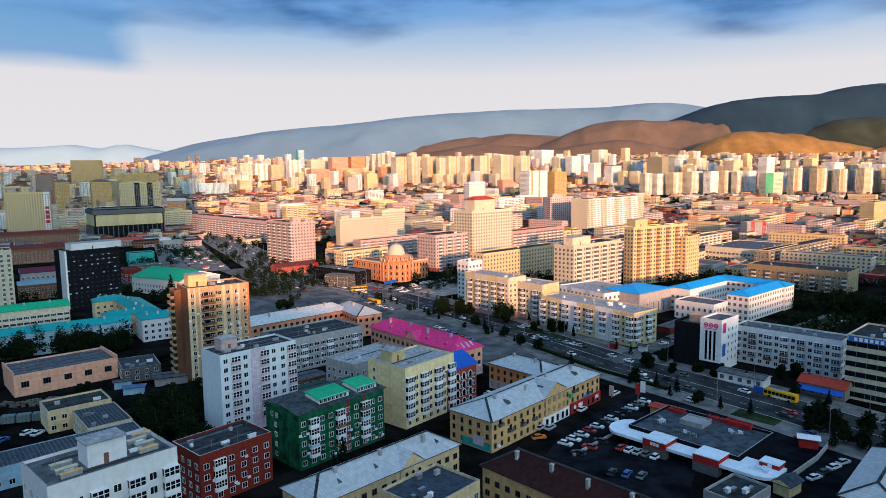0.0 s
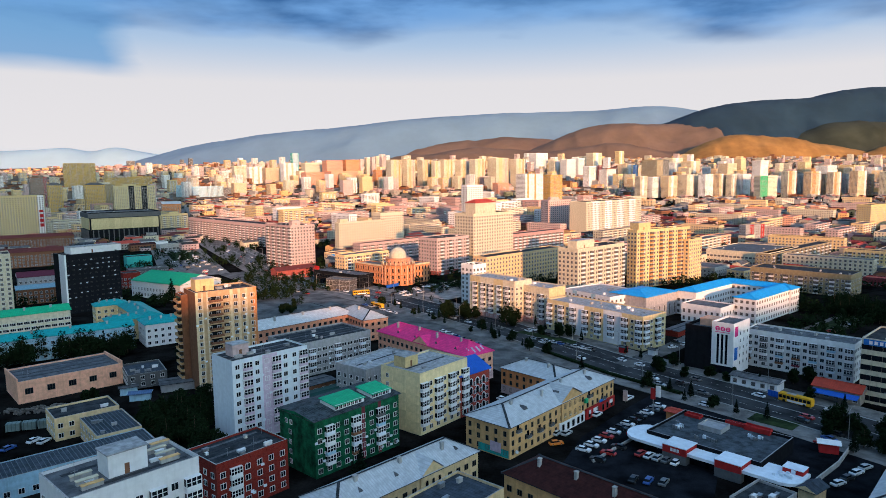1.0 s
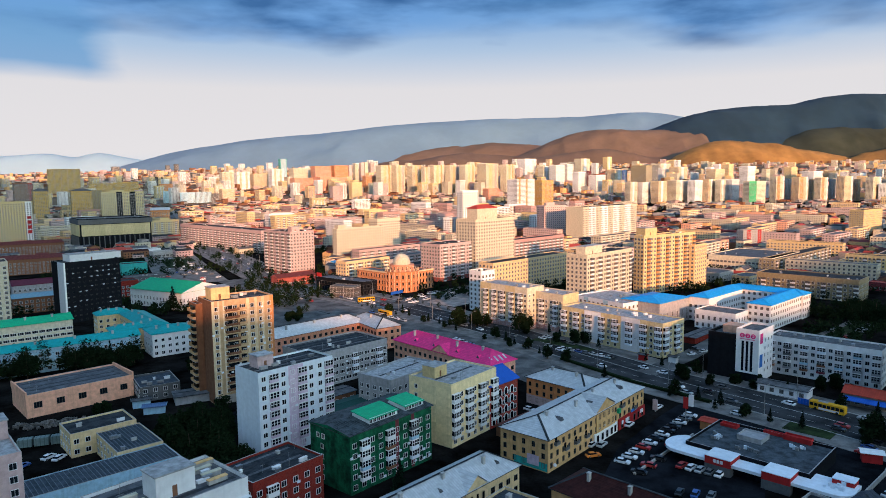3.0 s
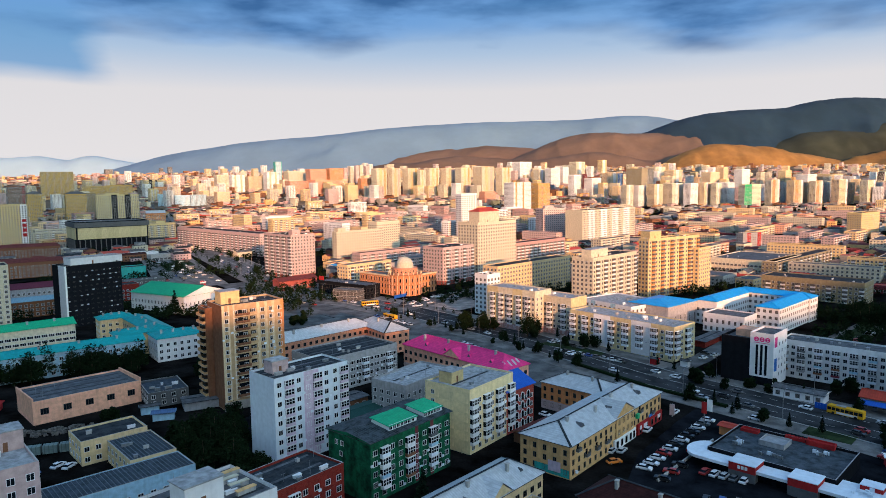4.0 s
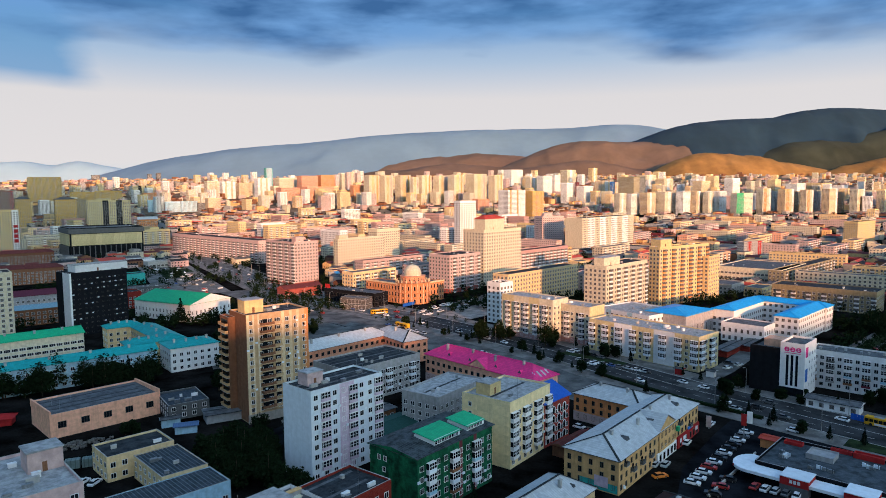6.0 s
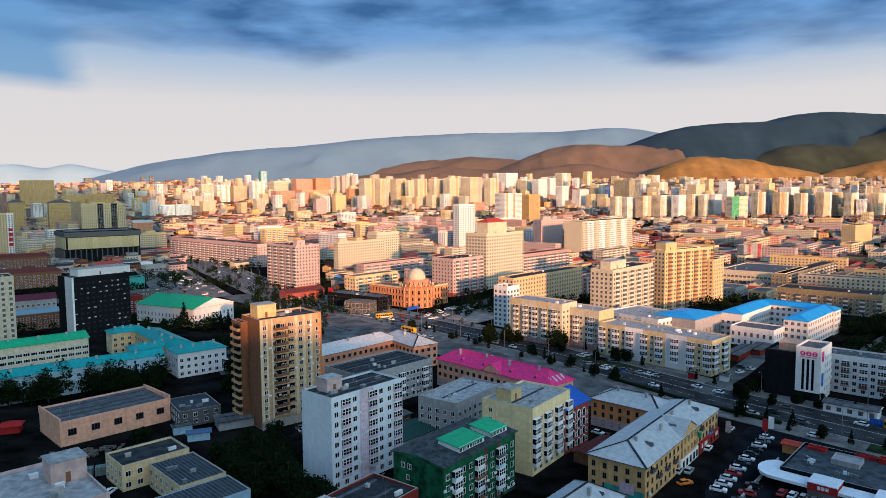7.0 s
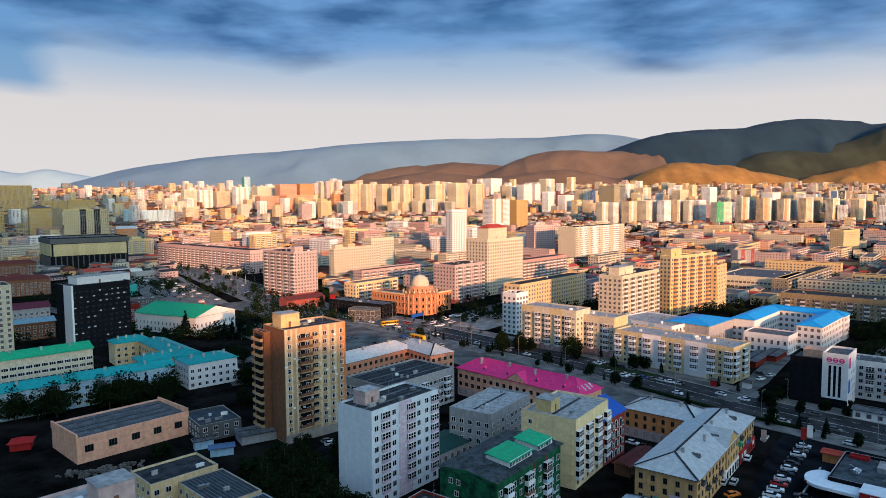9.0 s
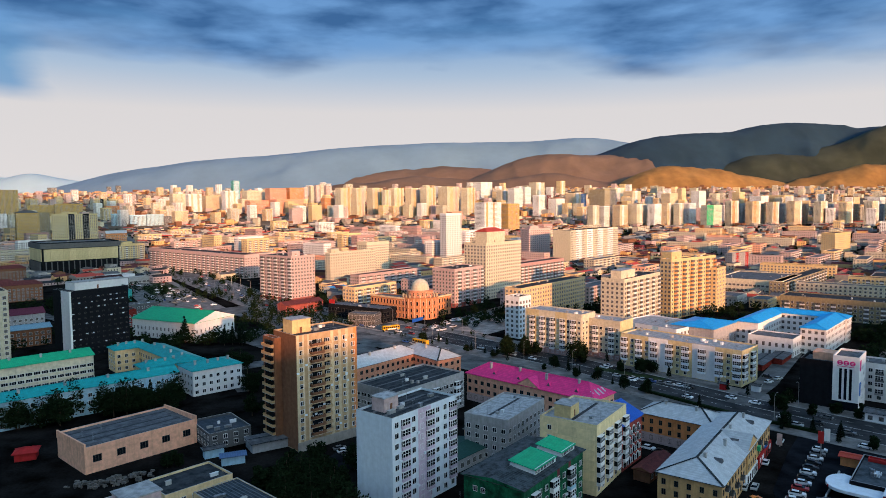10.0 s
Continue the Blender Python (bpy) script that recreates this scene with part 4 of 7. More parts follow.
block("apartment_block", "pale blue and white nine-storey block", -869.1, 1850.0, 30.0, 41.4, 14.5, 33.9, "light_blue", z=22.0)
block("apartment_block", "pale blue and white nine-storey block", -816.4, 1840.0, 30.0, 41.3, 14.4, 31.2, "light_blue", z=21.1)
block("apartment_block", "pale blue and white nine-storey block", -773.7, 1845.0, 30.0, 42.9, 15.0, 31.8, "light_blue", z=21.6)
block("apartment_block", "dark end block of the pale blue row", -729.8, 1850.0, 30.0, 19.3, 11.6, 26.5, "dark_grey", z=22.0)
block("school_building", "ochre building with a white pediment", -611.2, 1250.0, 30.0, 34.4, 17.2, 22.3, "orange", roof="gable", rise=5, top=PALE_ROOF, z=5.4)
block("theatre", "flat dark theatre hall with a pale frieze and colonnade", -473.0, 790.0, 40.0, 82.7, 62.0, 38.1, "black", skip="FLRB", top=GREY_ROOF, vents=5, parapet=1.2, z=-1.0)
block("apartment_tower", "low yellow wing of the capped tower", -813.9, 1400.0, 36.0, 21.0, 14.7, 58.0, "olive", z=7.8)
block("apartment_block", "warm orange high slab of flats", -561.4, 2100.0, 44.0, 66.4, 33.2, 46.1, BRICK_ORANGE, z=43.5)
block("apartment_block", "warm orange high slab of flats", -484.8, 2120.0, 44.0, 100.7, 50.3, 47.1, BRICK_ORANGE, z=45.2)
block("apartment_block", "warm orange high slab of flats", -555.0, 2350.0, 44.0, 65.7, 32.9, 66.8, BRICK_ORANGE, z=65.0)
block("apartment_block", "warm orange high slab of flats", -497.0, 2400.0, 44.0, 58.3, 29.1, 64.9, "orange", z=69.3)
block("apartment_block", "warm orange high slab of flats", -646.1, 2400.0, 44.0, 72.1, 36.0, 56.5, "pale_cream", z=69.3)
block("apartment_block", "warm orange high slab of flats", -342.0, 1900.0, 44.0, 34.7, 17.4, 47.9, "yellow", z=26.3)
block("apartment_block", "warm orange high slab of flats", -387.0, 1850.0, 44.0, 33.6, 16.8, 43.5, "pale_pink", z=22.0)
block("apartment_block", "warm orange high slab of flats", -326.7, 2050.0, 44.0, 37.6, 18.8, 55.0, "orange", z=39.2)
block("apartment_block", "warm orange high slab of flats", 44.2, 1800.0, 44.0, 41.9, 20.9, 36.1, BRICK_ORANGE, z=17.7)
block("apartment_tower", "slender pinkish tower at the foot of the hills", -453.9, 2450.0, 44.0, 13.9, 12.5, 63.2, "pale_pink", z=73.6)
block("apartment_tower", "slender pinkish tower at the foot of the hills", -434.5, 2470.0, 44.0, 14.0, 12.6, 65.8, "pale_cream", z=75.3)
block("apartment_tower", "slender pinkish tower at the foot of the hills", -416.8, 2490.0, 44.0, 14.1, 12.7, 68.5, "pale_pink", z=77.0)
block("apartment_tower", "slender pinkish tower at the foot of the hills", -405.2, 2510.0, 44.0, 14.2, 12.8, 69.2, "pale_cream", z=78.8)
block("apartment_tower", "slender pinkish tower at the foot of the hills", -386.0, 2530.0, 44.0, 15.9, 14.3, 63.5, "pale_pink", z=80.5)
block("apartment_tower", "slender pinkish tower at the foot of the hills", -494.9, 2550.0, 44.0, 12.8, 11.6, 50.7, "pale_cream", z=82.2)
block("apartment_tower", "tall cream tower with yellow and red-brown bands", -272.7, 2000.0, 48.0, 41.3, 24.8, 88.7, "pale_cream", strips="F:0.25:0.5:yellow F:0.7:0.85:gold", z=34.9)
block("apartment_tower", "tall cream tower with yellow and red-brown bands", -227.8, 2015.0, 48.0, 34.3, 20.6, 87.2, "pale_cream", strips="F:0.25:0.5:yellow F:0.7:0.85:pale_pink", z=36.2)
block("apartment_tower", "tall cream tower with yellow and red-brown bands", -181.4, 2030.0, 48.0, 42.4, 25.4, 85.7, "pale_cream", strips="F:0.25:0.5:yellow F:0.7:0.85:gold", z=37.5)
block("apartment_tower", "tall cream tower with yellow and red-brown bands", -142.0, 2000.0, 48.0, 23.8, 14.3, 82.3, "pale_cream", strips="F:0.25:0.5:yellow F:0.7:0.85:pale_pink", z=34.9)
block("apartment_tower", "tall cream tower with yellow and red-brown bands", -115.5, 2015.0, 48.0, 40.9, 24.5, 86.0, "pale_cream", strips="F:0.25:0.5:yellow F:0.7:0.85:gold", z=36.2)
block("apartment_tower", "tall cream tower with yellow and red-brown bands", -66.3, 2030.0, 48.0, 41.4, 24.9, 84.4, "pale_cream", strips="F:0.25:0.5:yellow F:0.7:0.85:pale_pink", z=37.5)
block("apartment_tower", "tall cream tower with yellow and red-brown bands", -20.5, 2000.0, 48.0, 42.6, 25.5, 87.6, "pale_cream", strips="F:0.25:0.5:yellow F:0.7:0.85:gold", z=34.9)
block("apartment_tower", "tall cream tower with yellow and red-brown bands", 40.4, 2015.0, 48.0, 57.3, 34.4, 89.3, "pale_cream", strips="F:0.25:0.5:yellow F:0.7:0.85:pale_pink", z=36.2)
block("apartment_tower", "tall cream tower with yellow and red-brown bands", 101.5, 2030.0, 48.0, 40.7, 24.4, 84.3, "pale_cream", strips="F:0.25:0.5:yellow F:0.7:0.85:gold", z=37.5)
block("apartment_tower", "white slender apartment tower", -6.7, 915.0, 40.0, 28.2, 12.7, 64.4, "white", z=0.0)
block("apartment_tower", "white and gold balcony tower", 102.2, 1500.0, 44.0, 58.9, 29.5, 68.3, "white", strips="F:0.1:0.2:gold F:0.5:0.6:gold", z=9.4)
block("apartment_tower", "golden glazed apartment tower", 161.9, 1550.0, 44.0, 41.4, 24.9, 64.4, "gold", strips="F:0.3:0.4:orange F:0.7:0.8:orange", z=10.2)
block("apartment_tower", "white high-rise below the hills", 201.1, 2650.0, 44.0, 68.3, 41.0, 64.8, "white", strips="F:0.3:0.6:white", z=90.8)
block("apartment_tower", "pale cream high-rise below the hills", 238.3, 2300.0, 44.0, 38.4, 23.0, 59.5, "pale_cream", strips="F:0.3:0.6:white", z=60.7)
block("apartment_tower", "white high-rise below the hills", 274.9, 2250.0, 44.0, 46.3, 27.8, 66.2, "white", strips="F:0.3:0.6:white", z=56.4)
block("apartment_tower", "white high-rise below the hills", 319.9, 2300.0, 44.0, 31.5, 18.9, 66.2, "white", strips="F:0.3:0.6:white", z=60.7)
block("apartment_tower", "pale cream high-rise below the hills", 426.6, 2700.0, 44.0, 58.0, 34.8, 59.5, "pale_cream", strips="F:0.3:0.6:white", z=95.1)
block("apartment_tower", "yellow high-rise below the hills", 546.7, 2800.0, 44.0, 34.4, 20.6, 59.3, "yellow", strips="F:0.3:0.6:white", z=103.7)
block("apartment_tower", "white high-rise below the hills", 312.5, 2000.0, 44.0, 36.8, 22.1, 62.3, "white", strips="F:0.3:0.6:white", z=34.9)
block("apartment_tower", "sand high-rise below the hills", 428.2, 2050.0, 44.0, 47.7, 28.6, 64.1, "sand", strips="F:0.3:0.6:white", z=39.2)
block("apartment_tower", "maroon high-rise below the hills", 344.0, 2010.0, 44.0, 12.3, 7.4, 62.9, "maroon", z=35.8)
block("apartment_tower", "blue high-rise below the hills", 446.1, 2000.0, 44.0, 13.9, 8.3, 64.2, "blue", z=34.9)
block("apartment_tower", "white high-rise below the hills", 362.2, 1990.0, 44.0, 46.1, 27.6, 52.5, "white", strips="F:0.3:0.6:white", z=34.0)
block("apartment_tower", "pale cream high-rise below the hills", 643.4, 2350.0, 44.0, 64.6, 38.8, 59.4, "pale_cream", strips="F:0.3:0.6:white", z=65.0)
block("apartment_tower", "sand high-rise below the hills", 690.1, 2300.0, 44.0, 58.0, 34.8, 50.7, "sand", strips="F:0.3:0.6:white", z=60.7)
block("office_tower", "dark olive glass office above the rail yard", 495.8, 1950.0, 44.0, 63.3, 50.6, 81.9, "olive", strips="F:0.5:1:dark_grey", z=30.6)
block("apartment_tower", "pale cream tower in the row beyond the rail yard", 396.6, 1700.0, 40.0, 28.1, 16.9, 55.0, "pale_cream", strips="F:0.3:0.55:white", z=12.6)
block("apartment_tower", "pale cream tower in the row beyond the rail yard", 429.2, 1712.0, 40.0, 31.0, 18.6, 53.0, "white", strips="F:0.3:0.55:white", z=12.8)
block("apartment_tower", "pale cream tower in the row beyond the rail yard", 465.6, 1700.0, 40.0, 36.0, 21.6, 55.7, "sand", strips="F:0.3:0.55:white", z=12.6)
block("apartment_tower", "pale cream tower in the row beyond the rail yard", 512.9, 1712.0, 40.0, 46.9, 28.2, 57.7, "pale_cream", strips="F:0.3:0.55:white", z=12.8)
block("apartment_tower", "pale cream tower in the row beyond the rail yard", 554.8, 1700.0, 40.0, 33.6, 20.2, 57.6, "white", strips="F:0.3:0.55:white", z=12.6)
block("apartment_tower", "pale cream tower in the row beyond the rail yard", 592.1, 1712.0, 40.0, 32.6, 19.6, 58.5, "sand", strips="F:0.3:0.55:white", z=12.8)
block("apartment_tower", "pale cream tower in the row beyond the rail yard", 617.4, 1700.0, 40.0, 24.6, 14.7, 57.1, "pale_cream", strips="F:0.3:0.55:white", z=12.6)
block("apartment_tower", "pale cream tower in the row beyond the rail yard", 649.5, 1712.0, 40.0, 34.0, 20.4, 57.8, "white", strips="F:0.3:0.55:white", z=12.8)
block("apartment_tower", "green and cream striped apartment tower", 663.3, 1640.0, 30.0, 59.2, 17.8, 54.6, "pale_cream", strips="F:0:0.45:emerald", sh=3, z=11.6)
block("apartment_tower", "cream tower with an orange band beyond the rail yard", 743.1, 1680.0, 34.0, 34.4, 17.2, 64.4, "pale_cream", strips="F:0.15:0.5:orange F:0.8:1:white", z=12.3)
block("apartment_tower", "grey-brown tower behind the cream row", 796.6, 1730.0, 34.0, 12.8, 10.3, 56.2, "concrete", z=13.1)
block("apartment_tower", "cream tower with an orange band beyond the rail yard", 797.5, 1680.0, 34.0, 38.5, 19.3, 62.4, "sand", strips="F:0.15:0.5:orange F:0.8:1:white", z=12.3)
block("apartment_tower", "grey-brown tower behind the cream row", 854.6, 1730.0, 34.0, 12.8, 10.2, 55.6, "umber", z=13.1)
block("apartment_tower", "cream tower with an orange band beyond the rail yard", 849.4, 1680.0, 34.0, 31.9, 15.9, 60.5, "pale_cream", strips="F:0.15:0.5:orange F:0.8:1:white", z=12.3)
block("apartment_tower", "grey-brown tower behind the cream row", 903.9, 1730.0, 34.0, 12.7, 10.2, 55.1, "concrete", z=13.1)
block("apartment_tower", "cream tower with an orange band beyond the rail yard", 905.7, 1680.0, 34.0, 37.4, 18.7, 62.7, "sand", strips="F:0.15:0.5:sand F:0.8:1:white", z=12.3)
block("apartment_tower", "grey-brown tower behind the cream row", 964.4, 1730.0, 34.0, 12.6, 10.1, 54.4, "umber", z=13.1)
block("apartment_tower", "cream tower with an orange band beyond the rail yard", 973.7, 1680.0, 34.0, 36.1, 18.1, 60.6, "pale_cream", strips="F:0.15:0.5:sand F:0.8:1:white", z=12.3)
block("apartment_tower", "grey-brown tower behind the cream row", 1033.2, 1730.0, 34.0, 12.6, 10.1, 53.7, "concrete", z=13.1)
block("apartment_tower", "cream tower with an orange band beyond the rail yard", 1040.1, 1680.0, 34.0, 37.6, 18.8, 58.5, "sand", strips="F:0.15:0.5:sand F:0.8:1:white", z=12.3)
block("apartment_tower", "grey-brown tower behind the cream row", 1101.8, 1730.0, 34.0, 12.5, 10.0, 53.0, "umber", z=13.1)
block("apartment_tower", "cream tower with an orange band beyond the rail yard", 1107.2, 1680.0, 34.0, 40.4, 20.2, 60.5, "pale_cream", strips="F:0.15:0.5:sand F:0.8:1:white", z=12.3)
block("apartment_tower", "grey-brown tower behind the cream row", 1171.5, 1730.0, 34.0, 12.4, 9.9, 52.3, "concrete", z=13.1)
block("apartment_tower", "cream tower with an orange band beyond the rail yard", 1169.4, 1680.0, 34.0, 41.9, 21.0, 58.5, "sand", strips="F:0.15:0.5:sand F:0.8:1:white", z=12.3)
block("apartment_tower", "grey-brown tower behind the cream row", 1235.6, 1730.0, 34.0, 12.4, 9.9, 51.6, "umber", z=13.1)
block("apartment_tower", "sand high-rise on the rising ground", 725.3, 2050.0, 40.0, 50.1, 30.1, 60.9, "sand", z=39.2)
block("apartment_tower", "cream high-rise on the rising ground", 781.9, 2100.0, 40.0, 27.2, 16.3, 72.2, "cream", z=43.5)
block("apartment_tower", "white high-rise on the rising ground", 858.6, 2150.0, 40.0, 46.1, 27.7, 61.0, "white", z=47.8)
block("apartment_tower", "pale cream high-rise on the rising ground", 915.3, 2150.0, 40.0, 24.6, 14.8, 51.6, "pale_cream", z=47.8)
block("apartment_tower", "yellow high-rise on the rising ground", 1014.2, 2200.0, 40.0, 40.6, 24.4, 52.3, "yellow", z=52.1)
block("apartment_tower", "white high-rise on the rising ground", 1035.3, 2100.0, 40.0, 58.7, 35.2, 46.9, "white", z=43.5)
block("apartment_tower", "yellow high-rise on the rising ground", 1135.7, 2150.0, 40.0, 74.0, 44.4, 43.8, "yellow", z=47.8)
block("apartment_tower", "white high-rise on the rising ground", 1171.9, 2100.0, 40.0, 45.8, 27.5, 40.2, "white", z=43.5)
block("apartment_tower", "cream high-rise on the rising ground", 1335.8, 2100.0, 40.0, 57.9, 34.8, 40.2, "cream", z=43.5)
block("apartment_tower", "white high-rise on the rising ground", 1455.3, 2150.0, 40.0, 59.6, 35.7, 35.0, "white", z=47.8)
block("office_building", "white framed office with a dark glass front", 1209.6, 2050.0, 20.0, 36.6, 21.9, 55.4, "white", strips="F:0.1:0.9:black", z=39.2)
block("apartment_block", "yellow flat-roofed block at the foot of the hills", 519.4, 900.0, 36.0, 50.8, 17.8, 33.6, "yellow", win=(1.2, 1.2), z=-0.2)
block("apartment_block", "white apartment tower beside the street rows", -258.7, 342.0, 40.0, 13.7, 20.0, 39.0, "pale_cream", vents=2)
block("apartment_block", "brown-roofed dull brown plastered row", -429.5, 550.9, 36.0, 77.4, 12.0, 14.0, "brown", roof="hip", top=DARK_RED_ROOF)
block("apartment_block", "dull brown plastered row with a dark red roof", -540.3, 694.5, 36.0, 90.4, 12.0, 14.0, "brown", roof="hip", top=DARK_RED_ROOF)
block("apartment_block", "long low house with a maroon roof", -309.8, 437.7, 40.0, 27.7, 13.0, 11.0, "grey", roof="gable", top=material("maroon_roof", (0.13, 0.025, 0.045), 0.6, kind="seam"))
block("apartment_block", "long low house with a pale blue roof", -277.8, 392.8, 40.0, 24.3, 12.0, 10.0, "brown", roof="gable", top=material("pale_blue_roof", (0.25, 0.42, 0.5), 0.6, kind="seam"), rise=2)
block("office_building", "brick-red hall beside the black tower", -240.9, 453.5, 40.0, 11.9, 14.0, 12.0, BRICK_RED)
block("office_building", "low shop with a turquoise roof edge", -301.6, 566.9, 40.0, 21.5, 14.0, 10.0, "teal_paint", skip="FLRB")
block("shop_building", "dark glass shopping podium with a red roof sign", -108.3, 486.7, -36.0, 50.0, 14.0, 10.0, "black", win=(2.6, 2.4), sh=4, frame=DARK_FRAME, top=GREY_ROOF, vents=5)
block("shop_building", "glazed two-storey pavilion with grey slab edges", -90.5, 453.0, -20.0, 19.0, 10.0, 8.4, "dark_grey", win=(2.6, 2.6), sh=3.8, bay=2.8, first=0.6, top=GREY_ROOF, strips="F:0:0.03:grey F:0.97:1:grey")
block("office_building", "yellow courtyard link with a turquoise roof", -162.5, 299.8, 40.0, 17.1, 10.0, 10.6, "cream", detail=1, roof="hip", rise=2.0, top=TEAL_ROOF, sh=3.0, chimneys=4)
block("office_building", "yellow rear wing with a turquoise roof", -190.4, 336.1, 40.0, 16.9, 11.0, 10.8, "cream", detail=2, roof="hip", rise=2.2, top=TEAL_ROOF, sh=3.0, chimneys=4)
block("shop_building", "flat white market hall beside the avenue", -372.0, 716.0, 48.0, 34.0, 14.0, 7.0, "white", sh=3.4, bay=4.5, win=(3.2, 2.0), top=PALE_ROOF, vents=3)
block("shop_building", "flat grey petrol station canopy hall", -338.0, 700.0, 48.0, 22.0, 12.0, 7.0, "concrete", sh=3.4, bay=4.5, win=(3.2, 2.0), top=LIGHT_ROOF, vents=2)
block("shop_building", "low dark shop row behind the theatre", -262.0, 500.0, 40.0, 30.0, 12.0, 8.0, "dark_grey", sh=3.4, top=GREY_ROOF, vents=3)
block("shop_building", "long low red-roofed shop row beside the avenue", -140.0, 495.4, 44.0, 32.7, 11.0, 7.0, "dull_red", sh=3.4, roof="gable", rise=2.5, top=DARK_RED_ROOF, bay=4, win=(2.6, 2.0))
# ---- far city ----
rng = random.Random(5)


def free(x, y, r):
    for a, b in zip(MAIN, MAIN[1:]):
        ax, ay, bx, by = *a, *b
        k = max(0.0, min(1.0, ((x - ax) * (bx - ax) + (y - ay) * (by - ay)) / ((bx - ax) ** 2 + (by - ay) ** 2)))
        if math.hypot(x - ax - k * (bx - ax), y - ay - k * (by - ay)) < r + 16:
            return False
    return all((x - a) ** 2 + (y - b) ** 2 > (r + 9) ** 2 for a, b in TAKEN)


KINDS = (  # colour, w, d, h, nearest and farthest distance, how many
    ("pale_cream", 62, 13, 15, 520, 1600, 40), ("pale_pink", 55, 13, 15, 520, 1400, 36), ("cream", 48, 13, 16, 520, 1700, 36), ("peach", 40, 14, 13, 520, 1500, 18),
    ("white", 46, 13, 25, 950, 1650, 16), ("yellow", 40, 14, 25, 1000, 1700, 12), ("pink", 38, 15, 23, 950, 1500, 10), ("pale_cream", 26, 18, 38, 1950, 3100, 55),
    ("yellow", 24, 18, 40, 1950, 3100, 34), ("white", 22, 18, 44, 1950, 3150, 55), ("cream", 24, 18, 34, 1950, 3150, 44), ("pale_pink", 20, 18, 36, 1950, 3150, 44),
    ("concrete", 50, 26, 8, 560, 1700, 30), ("grey", 44, 20, 9, 560, 1700, 34), ("cream", 24, 13, 7, 520, 1300, 40), ("maroon", 22, 12, 6, 520, 1300, 24))
for colour, w, d, h, near, far, count in KINDS:
    first_one = None
    made = tries = 0
    low = h < 12
    while made < count and tries < 4000:
        tries += 1
        az, dist = radians(rng.uniform(-38, 36)), near + (far - near) * rng.random() ** 1.25
        x, y = dist * math.sin(az), dist * math.cos(az)
        r = max(w, d) / 2
        if not free(x, y, r * 0.8) or (az < -0.2 and dist < 1050) or (az > 0.17 and dist < 1640 and h > 18):
            continue
        yaw = rng.choice((48, 48, 138)) + rng.uniform(-3, 3)
        c, s = math.cos(radians(yaw)), math.sin(radians(yaw))
        ox, oy = x - (w * c - d * s) / 2, y - (w * s + d * c) / 2
        word = colour.replace("_", " ")
        if first_one is None:
            first_one = block("storage_hall" if low else "apartment_row" if h < 20 else "slab_block" if h < 35 else "tower_block", "far %s %s" % (word, "flat-roofed hall" if low else "%d-storey apartment block" % round(h / 2.9)), ox, oy, yaw, w, d, h, colour,
                              balc="" if low else "F", bcols=(1, 3), z=ground_z(x, y), group="far blocks", top=rng.choice((BITUMEN, GREY_ROOF, RED_ROOF)) if low else GREY_ROOF)
        else:
            copy_thing(first_one, pose(ox, oy, ground_z(x, y), 0, 0, yaw))
            for u in range(int(w // 14) + 1):
                for v in range(int(d // 14) + 1):
                    p, q = min(w, u * 14 + 7), min(d, v * 14 + 7)
                    TAKEN.append((ox + p * c - q * s, oy + p * s + q * c))
        made += 1

# low houses, garages and yards beyond, past counting
hbm = [bmesh.new() for _ in range(6)]
hrng = random.Random(77)
done = 0
